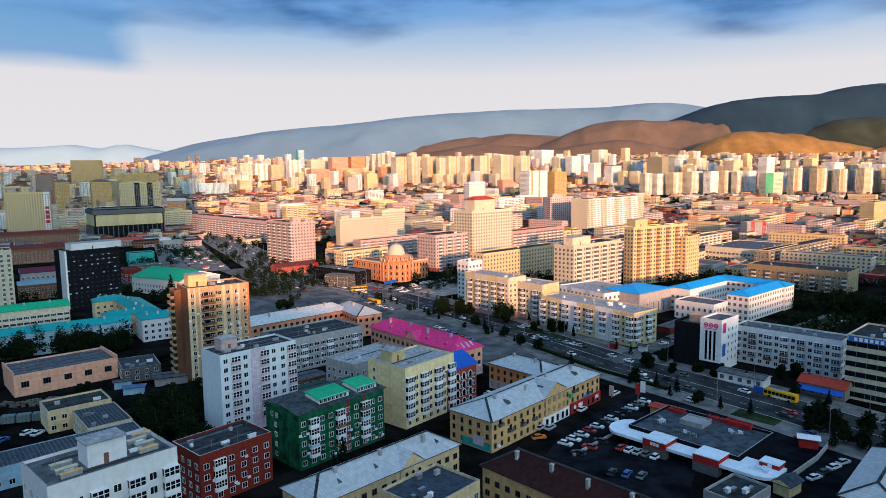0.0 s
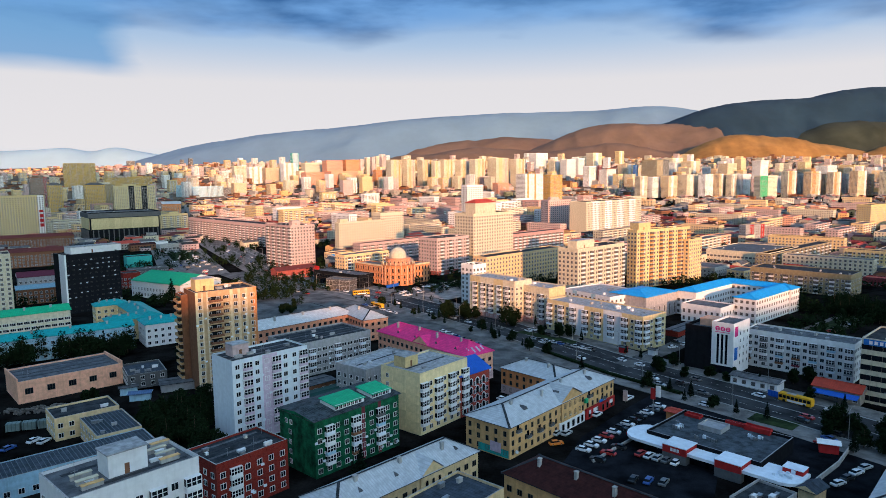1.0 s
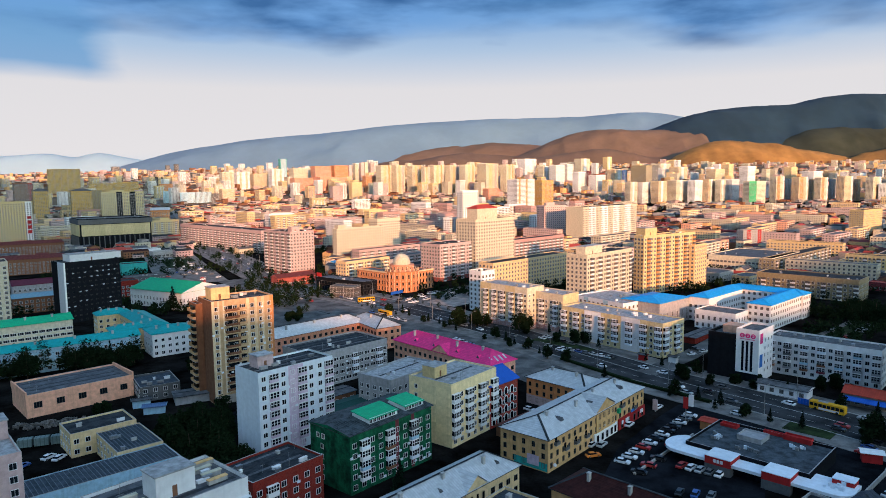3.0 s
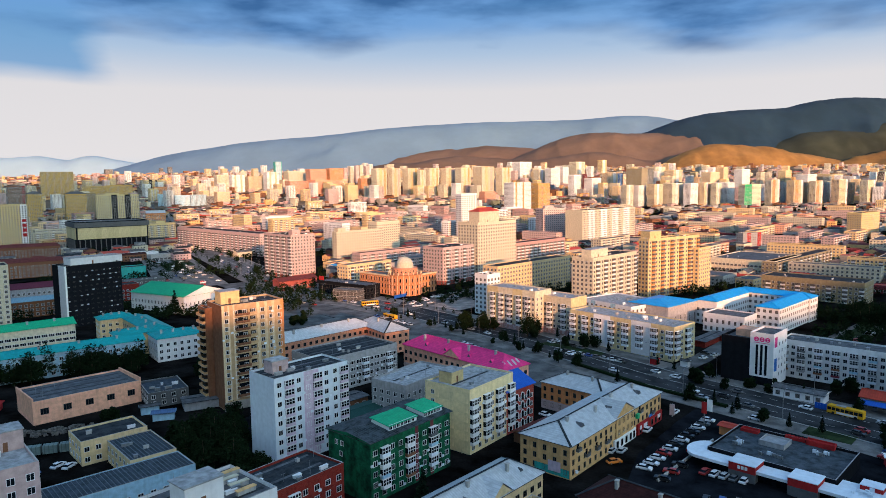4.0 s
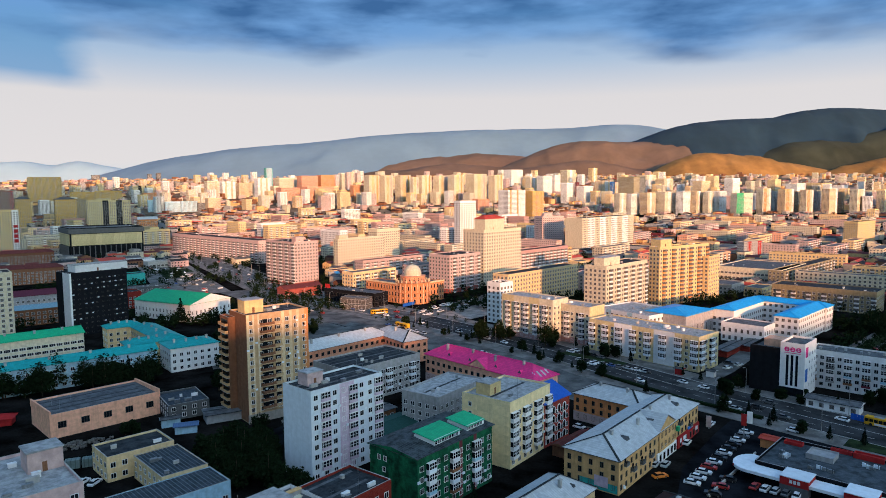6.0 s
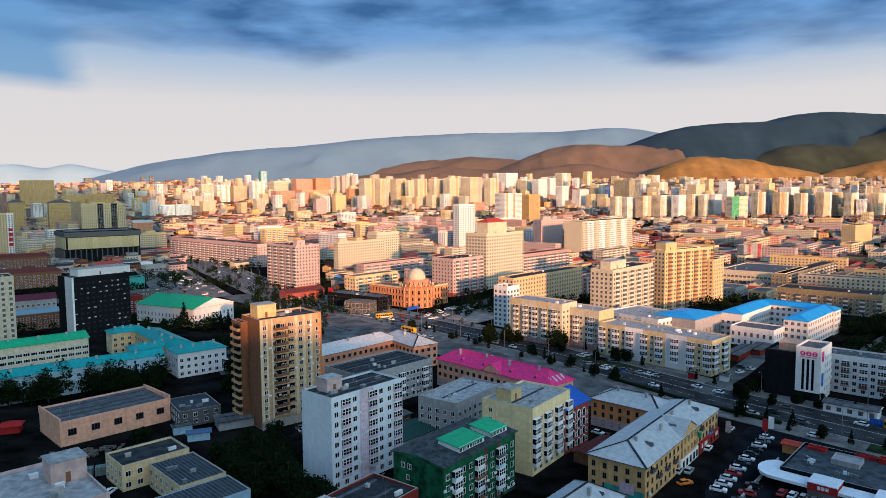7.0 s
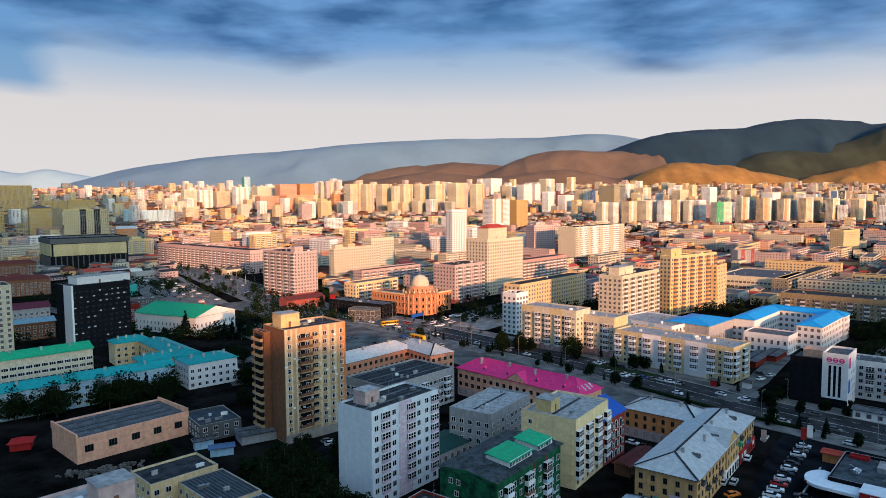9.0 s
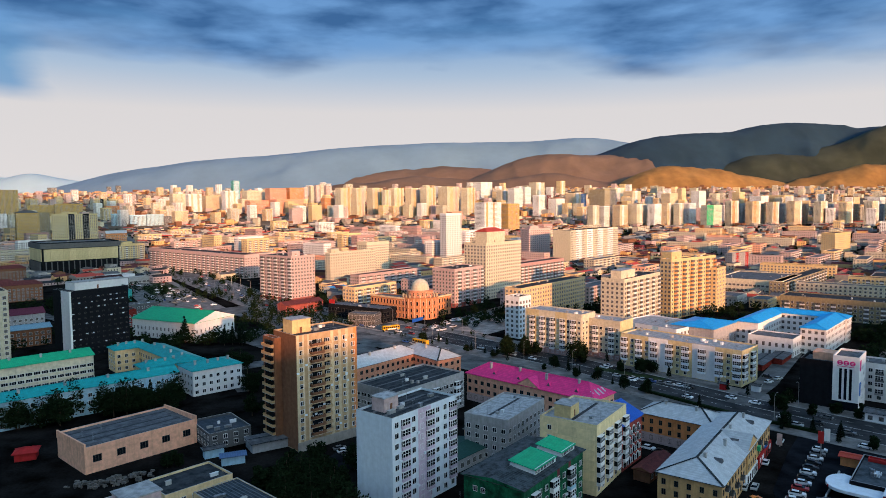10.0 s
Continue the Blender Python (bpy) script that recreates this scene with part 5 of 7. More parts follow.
while done < 7500:
    az, dist = radians(hrng.uniform(-40, 38)), 560 + 3200 * hrng.random() ** 1.15
    x, y = dist * math.sin(az), dist * math.cos(az)
    if not free(x, y, 4) or (az < -0.2 and dist < 780):
        continue
    w, d, h = hrng.uniform(8, 30), hrng.uniform(7, 13), hrng.choice((3, 4, 4, 6, 6, 9)) * hrng.uniform(0.8, 1.2)
    if y > 1800:
        h *= hrng.choice((1, 1.4, 2.0))
    rot = Matrix.Rotation(radians(hrng.choice((48, 48, 138)) + hrng.uniform(-8, 8)), 4, "Z")
    b = hbm[hrng.randrange(6)]
    z = ground_z(x, y)
    n0 = len(b.verts)
    pts = [Vector((x, y, z)) + rot @ Vector(p) for p in ((-w / 2, -d / 2, -1), (w / 2, -d / 2, -1), (w / 2, d / 2, -1), (-w / 2, d / 2, -1), (-w / 2, -d / 2, h), (w / 2, -d / 2, h), (w / 2, d / 2, h), (-w / 2, d / 2, h), (-w / 2, 0, h + (2 if h < 8 else 0.2)), (w / 2, 0, h + (2 if h < 8 else 0.2)))]
    v = [b.verts.new(p) for p in pts]
    for f, k in (((0, 1, 5, 4), 0), ((2, 3, 7, 6), 0), ((1, 2, 6, 9, 5), 0), ((3, 0, 4, 8, 7), 0), ((4, 5, 9, 8), 1), ((6, 7, 8, 9), 1)):
        b.faces.new([v[i] for i in f]).material_index = k
    for s in range(max(1, int(h / 3))):
        for c in range(int(w / 3.2)):
            cx, cz = -w / 2 + 1.6 + c * 3.2, 0.9 + s * 3
            quad(b, [Vector((x, y, z)) + rot @ Vector(p) for p in ((cx - 0.6, -d / 2 - 0.05, cz), (cx + 0.6, -d / 2 - 0.05, cz), (cx + 0.6, -d / 2 - 0.05, cz + 1.3), (cx - 0.6, -d / 2 - 0.05, cz + 1.3))], 2)
        for c in range(int(d / 3.2)):
            cy, cz = -d / 2 + 1.6 + c * 3.2, 0.9 + s * 3
            quad(b, [Vector((x, y, z)) + rot @ Vector(p) for p in ((-w / 2 - 0.05, cy + 0.6, cz), (-w / 2 - 0.05, cy - 0.6, cz), (-w / 2 - 0.05, cy - 0.6, cz + 1.3), (-w / 2 - 0.05, cy + 0.6, cz + 1.3))], 2)
    done += 1
for b, (wall, roof) in zip(hbm, (("pale_cream", GREY_ROOF), ("stone", RED_ROOF), ("pale_pink", BITUMEN), ("ochre", DARK_RED_ROOF), ("concrete", GREY_ROOF), ("brown", MAROON_ROOF))):
    tagged(part("low_houses", b, (paint(wall), roof, GLASS)), "crowd of far low %s houses" % wall.replace("_", " "), "houses", kind="stuff")

# ---- trees ----
def leaf_cloud(bm, centre, radii, count, size, rnd, mat=0):
    """Small tilted leaf clumps spread through a lump."""
    for _ in range(count):
        a, b, c = rnd.gauss(0, 1), rnd.gauss(0, 1), rnd.gauss(0, 1)
        n = math.sqrt(a * a + b * b + c * c) or 1
        r = rnd.uniform(0.4, 1.0)
        p = Vector((centre[0] + a / n * r * radii[0], centre[1] + b / n * r * radii[1], centre[2] + c / n * r * radii[2]))
        u = Vector((rnd.uniform(-1, 1), rnd.uniform(-1, 1), rnd.uniform(-0.6, 0.6))).normalized() * size * rnd.uniform(0.6, 1.3)
        w = u.cross(Vector((rnd.uniform(-1, 1), rnd.uniform(-1, 1), rnd.uniform(-1, 1)))).normalized() * size * rnd.uniform(0.5, 1.0)
        quad(bm, [p - u, p - w * 0.7, p + u, p + w], mat)


def limb(bm, a, b, r0, r1, n=5):
    a, b = Vector(a), Vector(b)
    d = (b - a).normalized()
    s = d.cross(Vector((0.3, 1, 0.2))).normalized()
    t = d.cross(s)
    ra = [bm.verts.new(a + (s * math.cos(i * 2 * math.pi / n) + t * math.sin(i * 2 * math.pi / n)) * r0) for i in range(n)]
    rb = [bm.verts.new(b + (s * math.cos(i * 2 * math.pi / n) + t * math.sin(i * 2 * math.pi / n)) * r1) for i in range(n)]
    for i in range(n):
        bm.faces.new((ra[i], ra[(i + 1) % n], rb[(i + 1) % n], rb[i]))


def tree_proto(seed, h, spread, pine=False):
    rnd = random.Random(seed)
    thing = new("tree")
    tagged(thing, "dark conical spruce in a yard" if pine else "dark leafy street tree with an uneven crown", "tree", "trees of the town")
    bm = bmesh.new()
    limb(bm, (0, 0, -0.3), (0.1, 0.05, h * 0.45), 0.22, 0.14)
    limb(bm, (0.1, 0.05, h * 0.45), (0, 0, h * 0.85), 0.14, 0.04)
    crown = bmesh.new()
    if pine:
        for i in range(9):
            k = i / 8
            leaf_cloud(crown, (0, 0, h * (0.18 + 0.78 * k)), (spread * (1 - k) + 0.25, spread * (1 - k) + 0.25, h * 0.07), int(90 * (1 - k) + 18), 0.46, rnd)
    else:
        for i in range(8):
            a = i * 2.4 + rnd.uniform(-0.4, 0.4)
            r = spread * rnd.uniform(0.25, 0.62)
            c = (r * math.cos(a), r * math.sin(a), h * rnd.uniform(0.24, 0.80))
            limb(bm, (0.1, 0.05, h * rnd.uniform(0.25, 0.5)), c, 0.09, 0.03)
            q = spread * rnd.uniform(0.38, 0.58)
            leaf_cloud(crown, c, (q, q, q * 0.9), 120, 0.42, rnd)
        leaf_cloud(crown, (0, 0, h * 0.72), (spread * 0.5, spread * 0.5, h * 0.24), 100, 0.36, rnd)
    part("trunk", bm, BARK, thing)
    part("crown", crown, PINE if pine else LEAF, thing)
    return thing


TREES = [tree_proto(1, 9, 3.6), tree_proto(2, 7.5, 3.2), tree_proto(3, 11, 4.2), tree_proto(4, 12, 2.6, True), tree_proto(6, 6, 2.4)]
for i, q in enumerate(((-80, 186), (-86, 197), (-71, 176), (-150, 276), (38, 340))):
    TREES[i].matrix_basis = pose(*q, G)
trng = random.Random(11)


def clear(x, y, r=4.0):
    return all((x - a) ** 2 + (y - b) ** 2 > (7 + r) ** 2 for a, b in TAKEN)


FAR_TREES = [(300 + 17 * (i % 23) + 9 * math.sin(i * 5.1), 430 + 13 * (i // 9) + 12 * math.sin(i * 3.7), 6 + 3 * math.sin(i * 1.9) ** 2) for i in range(230)]


def plant(x, y, kind=None, scale=1.0):
    if y > 400:
        FAR_TREES.append((x, y, scale * trng.uniform(4, 7)))
        return
    if not clear(x, y, 1.5):
        return
    k = kind if kind is not None else trng.choice((0, 1, 2, 4))
    o = copy_thing(TREES[k], pose(x, y, G, 0, 0, trng.uniform(0, 360)))
    s = scale * trng.uniform(0.8, 1.2)
    o.scale = (s, s, s * trng.uniform(0.9, 1.15))


def grove(cx, cy, rx, ry, n, kind=None, scale=1.0):
    for _ in range(n):
        a, r = trng.uniform(0, 2 * math.pi), math.sqrt(trng.random())
        plant(cx + rx * r * math.cos(a), cy + ry * r * math.sin(a), kind, scale)


grove(-80, 188, 16, 20, 22)
grove(-52, 164, 9, 10, 10)
grove(-70, 216, 9, 9, 5)
grove(-182, 262, 12, 10, 6, 2, 1.2)
grove(-158, 270, 9, 6, 6, 2, 1.1)
grove(-144, 279, 7, 5, 5, 2, 1.1)
grove(-100, 262, 10, 20, 10)
grove(-110, 300, 8, 20, 8)
grove(-150, 400, 10, 8, 6, 3)
grove(38, 345, 8, 6, 4, 2, 1.2)
grove(8, 358, 12, 8, 10)
grove(58, 320, 14, 3, 6, 4)
grove(60, 455, 16, 10, 14, 2, 1.3)
grove(98, 262, 6, 4, 3, 4)
grove(112, 250, 14, 5, 5, 4, 0.8)
grove(150, 245, 12, 6, 4, 4)
grove(232, 372, 14, 30, 24, 2)
grove(250, 405, 40, 8, 20, 2)
grove(205, 440, 40, 9, 16, 2)
grove(300, 455, 50, 10, 14, 2)
grove(10, 118, 8, 4, 4)
grove(-5, 148, 6, 6, 3, 3)
grove(142, 176, 8, 8, 5)
grove(22, 480, 20, 14, 12)
grove(-20, 440, 16, 8, 6, 4)
grove(140, 196, 8, 8, 6, 1)
grove(-122, 217, 5, 3, 5, 4, 0.7)
grove(-186, 268, 10, 6, 6, 2, 1.3)
grove(-98, 384, 8, 22, 12, 4, 0.8)
# tall old trees in front of the offices and round the theatre
for x, y, k, s in ((-188, 268, 2, 1.25), (-181, 263, 2, 1.2), (-190, 255, 2, 1.3), (-161, 268, 2, 1.1), (-156, 275, 2, 1.25), (-150, 271, 0, 1.2), (-166, 296, 2, 1.0), (-139, 352, 2, 0.8), (-133, 345, 2, 0.9), (-128, 338, 0, 1.0),
                   (-181, 405, 3, 1.3), (-113, 312, 2, 0.9), (-84, 199, 2, 0.8), (-73, 187, 2, 1.0), (-67, 182, 2, 1.1), (-62, 176, 2, 1.1), (-67, 191, 2, 1.0), (-78, 203, 2, 0.9), (-57, 170, 2, 1.0), (-74, 193, 2, 1.1), (-176, 283, 2, 1.1), (-92, 246, 1, 0.9)):
    o = copy_thing(TREES[k], pose(x, y, G, 0, 0, trng.uniform(0, 360)))
    o.scale = (s * 1.15, s * 1.15, s)
for _ in range(16):
    k = trng.random()
    plant(-225 - 160 * k + trng.choice((-30, 28)) + trng.uniform(-5, 5), 540 + 270 * k + trng.uniform(-14, 14), trng.choice((0, 2, 4)), 1.0)
# rows along the street's verges
for a, b in zip(MAIN[1:9], MAIN[2:9]):
    length = math.hypot(b[0] - a[0], b[1] - a[1])
    nx, ny = -(b[1] - a[1]) / length, (b[0] - a[0]) / length
    for i in range(int(length / 9)):
        k = (i + 0.5) / int(length / 9)
        for s in (14.5, -14.5, 19):
            if trng.random() < (0.6 if abs(s) < 15 else 0.3):
                plant(a[0] + (b[0] - a[0]) * k + nx * s + trng.uniform(-1, 1), a[1] + (b[1] - a[1]) * k + ny * s + trng.uniform(-1, 1), *trng.choice(((4, 0.75), (1, 0.75), (3, 0.42), (3, 0.5), (3, 0.38))))
# woods between the farther blocks, too many to count
bm = bmesh.new()
frnd = random.Random(21)
made = 0
while made < 3000:
    az, dist = radians(frnd.uniform(-38, 36)), 430 + 1500 * frnd.random() ** 1.5
    x, y = dist * math.sin(az), dist * math.cos(az)
    if not clear(x, y, 2.0) or noise.noise(Vector((x, y, 0)) / 90) < -0.05:
        continue
    h = frnd.uniform(4, 8.5)
    leaf_cloud(bm, (x, y, ground_z(x, y) + h * 0.5), (h * 0.42, h * 0.42, h * 0.5), 60 if dist < 900 else 26, h * (0.11 if dist < 900 else 0.18), frnd)
    made += 1
for x, y, h in FAR_TREES:
    if clear(x, y, 1.0):
        leaf_cloud(bm, (x, y, ground_z(x, y) + h * 0.5), (h * 0.42, h * 0.42, h * 0.5), 110, h * 0.085, frnd)
for i in range(46):
    k = i / 46
    x, y, h = 172 + 66 * k + 9 * math.sin(i * 2.3), 312 + 66 * k - 9 * math.sin(i * 2.3), 4.5 + 3 * math.sin(i * 1.3) ** 2
    if clear(x, y, 0.0):
        leaf_cloud(bm, (x, y, G + h * 0.5), (h * 0.42, h * 0.42, h * 0.5), 90, h * 0.10, frnd)
tagged(part("woods", bm, LEAF), "dark green treetops between the farther blocks", "trees", kind="stuff")

# ---- cars ----
CAR_PAINT = {"white": (0.75, 0.76, 0.78), "silver": (0.42, 0.44, 0.46), "black": (0.015, 0.016, 0.018), "blue": (0.03, 0.09, 0.30), "grey": (0.12, 0.125, 0.13), "red": (0.4, 0.03, 0.025), "orange": (0.7, 0.2, 0.02)}


def car_proto(colour):
    m = material("car_paint_" + colour, CAR_PAINT[colour], 0.3, 0.0, vary=0.05, scale=2, bump=0.0, spec=0.6)
    thing = new("car")
    tagged(thing, colour + " parked car with dark windows", "car", "cars")
    # lower body and roof from one side outline, drawn in towards the top
    side = ((-2.2, 0.30), (-2.25, 0.75), (-1.9, 0.98), (-0.95, 1.02), (1.35, 1.0), (2.1, 0.88), (2.2, 0.5), (2.15, 0.30))
    bm = bmesh.new()
    for s in (-1, 1):
        pts = [bm.verts.new((x, s * (0.88 if z < 0.9 else 0.80), z)) for x, z in side]
        bm.faces.new(pts if s < 0 else pts[::-1])
        if s < 0:
            keep = pts
    for i in range(len(side)):
        j = (i + 1) % len(side)
        bm.faces.new((keep[i], pts[i], pts[j], keep[j]))
    top = ((-1.35, 1.42), (0.35, 1.42))
    box(bm, top[0][0], -0.62, 1.40, top[1][0], 0.62, 1.46, bottom=True)
    part("body", bm, m, thing)
    bm = bmesh.new()
    lo = [bm.verts.new(p) for p in ((-1.95, -0.76, 0.98), (1.15, -0.76, 0.98), (1.15, 0.76, 0.98), (-1.95, 0.76, 0.98))]
    hi = [bm.verts.new(p) for p in ((-1.38, -0.63, 1.41), (0.38, -0.63, 1.41), (0.38, 0.63, 1.41), (-1.38, 0.63, 1.41))]
    for i in range(4):
        bm.faces.new((lo[i], lo[(i + 1) % 4], hi[(i + 1) % 4], hi[i]))
    part("windows_band", bm, GLASS, thing, "dark car glazing").name = "glazing"
    wheel = mesh_of(("wheel",), lambda q: (cyl(q, 0, 0, -0.11, 0.11, 0.32, n=10), cyl(q, 0, 0, -0.12, 0.125, 0.18, n=8, mat=1)), (TYRE, METAL))
    for x in (-1.4, 1.35):
        for s in (-1, 1):
            place("wheel", wheel, thing, pose(x, s * 0.8, 0.32, -90 * s, 0, 0))
    return thing


CARS = {}
crng = random.Random(31)


def car(x, y, yaw, colour=None, lift=0.2):
    c = colour or crng.choice(("white", "white", "white", "white", "silver", "silver", "black", "black", "blue", "grey", "grey", "red", "black") if lift != 0.22 else ("white", "white", "silver", "black"))
    m = pose(x, y, G + lift, 0, 0, yaw + crng.uniform(-3, 3))
    if c not in CARS:
        CARS[c] = car_proto(c)
        CARS[c].matrix_basis = m
    else:
        copy_thing(CARS[c], m)


def row(x0, y0, x1, y1, n, yaw, skip=0.1, lift=0.2):
    for i in range(n):
        if crng.random() > skip:
            k = i / max(1, n - 1)
            car(x0 + (x1 - x0) * k, y0 + (y1 - y0) * k, yaw, lift=lift)


row(53.5, 178.7, 84.4, 217, 12, -32, 0.0)
row(56.5, 172, 64, 181, 3, 150, 0.0)
row(69.5, 176.5, 78, 171, 5, 48, 0.0)
row(64, 160, 79, 157, 5, 60, 0.2)
row(47, 312, 72, 291, 9, -42, 0.0)
car(-115.2, 178.8, 75, "white", 0.0)
car(-111.6, 178.4, 80, "white", 0.0)
row(-70, 228, -62, 216, 6, 20, 0.1, 0.02)
row(-30, 372, -52, 396, 6, 130, 0.2, 0.1)
row(20, 300, 2, 326, 6, -35, 0.2, 0.1)
row(-100, 436, -128, 462, 7, 135, 0.2, 0.1)
row(196, 330, 222, 356, 7, -42, 0.2, 0.02)
row(128, 300, 140, 318, 4, -42, 0.1)
row(108, 300, 114, 306, 3, -40)
row(116, 160, 128, 170, 4, 30, 0.1)
row(124, 186, 132, 194, 3, 120, 0.1)
row(47, 191, 62, 208, 2, 55, 0.0)
for x, y, a, c in ((46, 183, 20, "orange"), (50, 191, 55, "silver"), (75.8, 225, 48, "white"), (30.6, 222, -42, "white"), (33.5, 218.5, -42, "black"), (-87.8, 206, 40, "silver"), (-118.5, 172, 75, "blue"), (-128.4, 322, 60, "white"), (90, 249, -48, "white"), (90.6, 241, -48, "silver"), (100.6, 218.5, -48, "white"), (110, 297, 30, "white"), (117, 302, 30, "silver")):
    car(x, y, a, c)
row(262, 395, 290, 430, 8, -40, 0.2, 0.02)
for a, b in zip(MAIN[1:9], MAIN[2:9]):
    length = math.hypot(b[0] - a[0], b[1] - a[1])
    ang = math.degrees(math.atan2(b[1] - a[1], b[0] - a[0]))
    nx, ny = -(b[1] - a[1]) / length, (b[0] - a[0]) / length
    for i in range(int(length / 11)):
        for lane in (-8.2, -4.6, 4.2, 8.0):
            if crng.random() < 0.27:
                k = (i + crng.uniform(0.2, 0.8)) / int(length / 11)
                car(a[0] + (b[0] - a[0]) * k + nx * lane, a[1] + (b[1] - a[1]) * k + ny * lane, ang + (0 if lane < 0 else 180))
for _ in range(26):
    k = crng.random()
    car(-40 + 40 * k + crng.uniform(-9, 9), 430 + 50 * k + crng.uniform(-6, 6), crng.choice((55, 235)), lift=0.22)
for _ in range(40):
    car(-480 + crng.uniform(-90, 70), 940 + crng.uniform(-60, 60) - 0.0, crng.choice((48, 138)), lift=0.02)


for _ in range(90):
    k = crng.random()
    car(-215 - 157 * k + crng.uniform(-22, 22), 520 + 270 * k + crng.uniform(-10, 10), crng.choice((28, 118)), lift=0.06)


def bus(x, y, yaw, label="yellow city bus with dark windows"):
    thing = new("bus")
    thing.matrix_basis = pose(x, y, G + 0.2, 0, 0, yaw)
    tagged(thing, label, "bus", "city buses")
    bm = bmesh.new()
    box(bm, -5.6, -1.25, 0.35, 5.6, 1.25, 1.35, 0)
    box(bm, -5.6, -1.25, 2.45, 5.6, 1.25, 2.9, 0)
    box(bm, -5.5, -1.2, 2.9, 5.5, 1.2, 3.0, 0)
    box(bm, -3, -0.7, 3.0, 0, 0.7, 3.2, 1)
    for i in range(9):
        c = -5.55 + i * 11.1 / 8
        box(bm, c - 0.08, -1.25, 1.35, c + 0.08, 1.25, 2.45, 0)
    part("body", bm, (paint("signal_yellow"), paint("grey")), thing)
    bm = bmesh.new()
    box(bm, -5.52, -1.2, 1.33, 5.52, 1.2, 2.47)
    part("glazing", bm, GLASS, thing)
    bm = bmesh.new()
    box(bm, -2.5, -1.28, 0.5, 4.0, 1.28, 1.2)
    part("advert_panel", bm, paint("white"), thing, "pale advert panel")
    wheel = mesh_of(("bus_wheel",), lambda q: cyl(q, 0, 0, -0.15, 0.15, 0.5, n=12), (TYRE,))
    for u in (-3.6, 3.4):
        for s in (-1, 1):
            place("wheel", wheel, thing, pose(u, s * 1.15, 0.5, -90 * s, 0, 0))


bus(132.5, 222.5, -49)
bus(-62, 434, 25)
bus(-43, 389, -48, "yellow city bus waiting at the stop")

# ---- restaurant with a car park ----
def restaurant():
    thing = new("restaurant")
    thing.matrix_basis = pose(0, 0, G, 0, 0, -42)
    tagged(thing, "low flat restaurant with white canopy and red sign boxes", "restaurant")
    bm = bmesh.new()
    walls_bm(bm, 33, 24, 4.6, 0.8)
    bm.transform(Matrix.Translation((-69.5, 186.3, 0)))
    part("wall", bm, (paint("black"), paint("grey")), thing)
    bm = bmesh.new()
    quad(bm, [(-69.2, 186.6, 3.8), (-36.8, 186.6, 3.8), (-36.8, 210, 3.8), (-69.2, 210, 3.8)])
    part("roof", bm, material("blue_grey_roofing", (0.075, 0.092, 0.108), 0.8, vary=0.35, scale=0.2, bump=0.3, fine=3), thing)
    # canopy round the front, with rounded ends
    bm = bmesh.new()
    ring = [(-70 + 5.2 * math.cos(a), 187.0 + 6.6 * math.sin(a)) for a in [math.pi * (0.62 + 0.88 * i / 12) for i in range(13)]]
    ring += [(-30.0 + 4.5 * math.cos(a), 184.8 + 4.4 * math.sin(a)) for a in [math.pi * (1.5 + 0.5 * i / 8) for i in range(9)]]
    ring += [(-25.6, 190.5), (-36.0, 190.5), (-36.0, 186.0), (-69.0, 186.0), (-69.0, 192.2)]
    up = [bm.verts.new((x, y, 3.55)) for x, y in ring]
    dn = [bm.verts.new((x, y, 2.75)) for x, y in ring]
    bm.faces.new(up)
    bm.faces.new(dn[::-1])
    for i in range(len(ring)):
        j = (i + 1) % len(ring)
        bm.faces.new((dn[i], dn[j], up[j], up[i]))
    part("canopy", bm, paint("cold_white"), thing, "white canopy with rounded ends")
    bm = bmesh.new()
    box(bm, -68.5, 182.2, 0, -31, 186.2, 2.75)
    part("shop_front", bm, GLASS, thing, "dark glazed shop front")
    for x0, x1, y0, y1, hh in ((-61, -54, 179.8, 186.5, 4.9), (-46, -39, 179.8, 186.5, 4.9), (-31.5, -26.5, 187.5, 191.5, 4.9)):
        bm = bmesh.new()
        box(bm, x0, y0, 2.6, x1, y1, hh - 0.2)
        sign = part("sign_box", bm, paint("red"), thing, "red sign box over an entrance")
        bm = bmesh.new()
        box(bm, x0, y0, 0, x1, y1, 2.6)
        part("entrance", bm, paint("dark_grey"), sign, "dark entrance")
        bm = bmesh.new()
        box(bm, x0 - 0.1, y0 - 0.1, hh - 0.2, x1 + 0.1, y1 + 0.1, hh, bottom=True)
        part("cap", bm, paint("cold_white"), sign, "white cap")
    bm = bmesh.new()
    for i in range(3):
        box(bm, -58.6 + i * 0.95, 179.72, 3.3, -57.9 + i * 0.95, 179.8, 4.2)
    part("sign", bm, paint("white"), thing, "white sign shapes")
    bm = bmesh.new()
    box(bm, -74.2, 182.6, 2.85, -72.4, 182.7, 3.45)
    part("sign", bm, paint("red"), thing, "small red sign")
    for x0, y0, x1, y1, hh, m in ((-60, 199.5, -53, 206, 1.5, "grey"), (-68, 207, -63, 209.5, 0.9, "red"), (-50, 208.5, -42.5, 211, 1.5, "red"), (-56, 209.5, -50.5, 210.8, 1.0, "red")):
        bm = bmesh.new()
        walls_bm(bm, x1 - x0, y1 - y0, hh, 0.5, 0.2)
        quad(bm, [(0.2, 0.2, hh - 0.5), (x1 - x0 - 0.2, 0.2, hh - 0.5), (x1 - x0 - 0.2, y1 - y0 - 0.2, hh - 0.5), (0.2, y1 - y0 - 0.2, hh - 0.5)])
        bm.transform(Matrix.Translation((x0, y0, 3.8)))
        part("roof_box", bm, (paint(m), paint(m)), thing)
    r2 = random.Random(8)
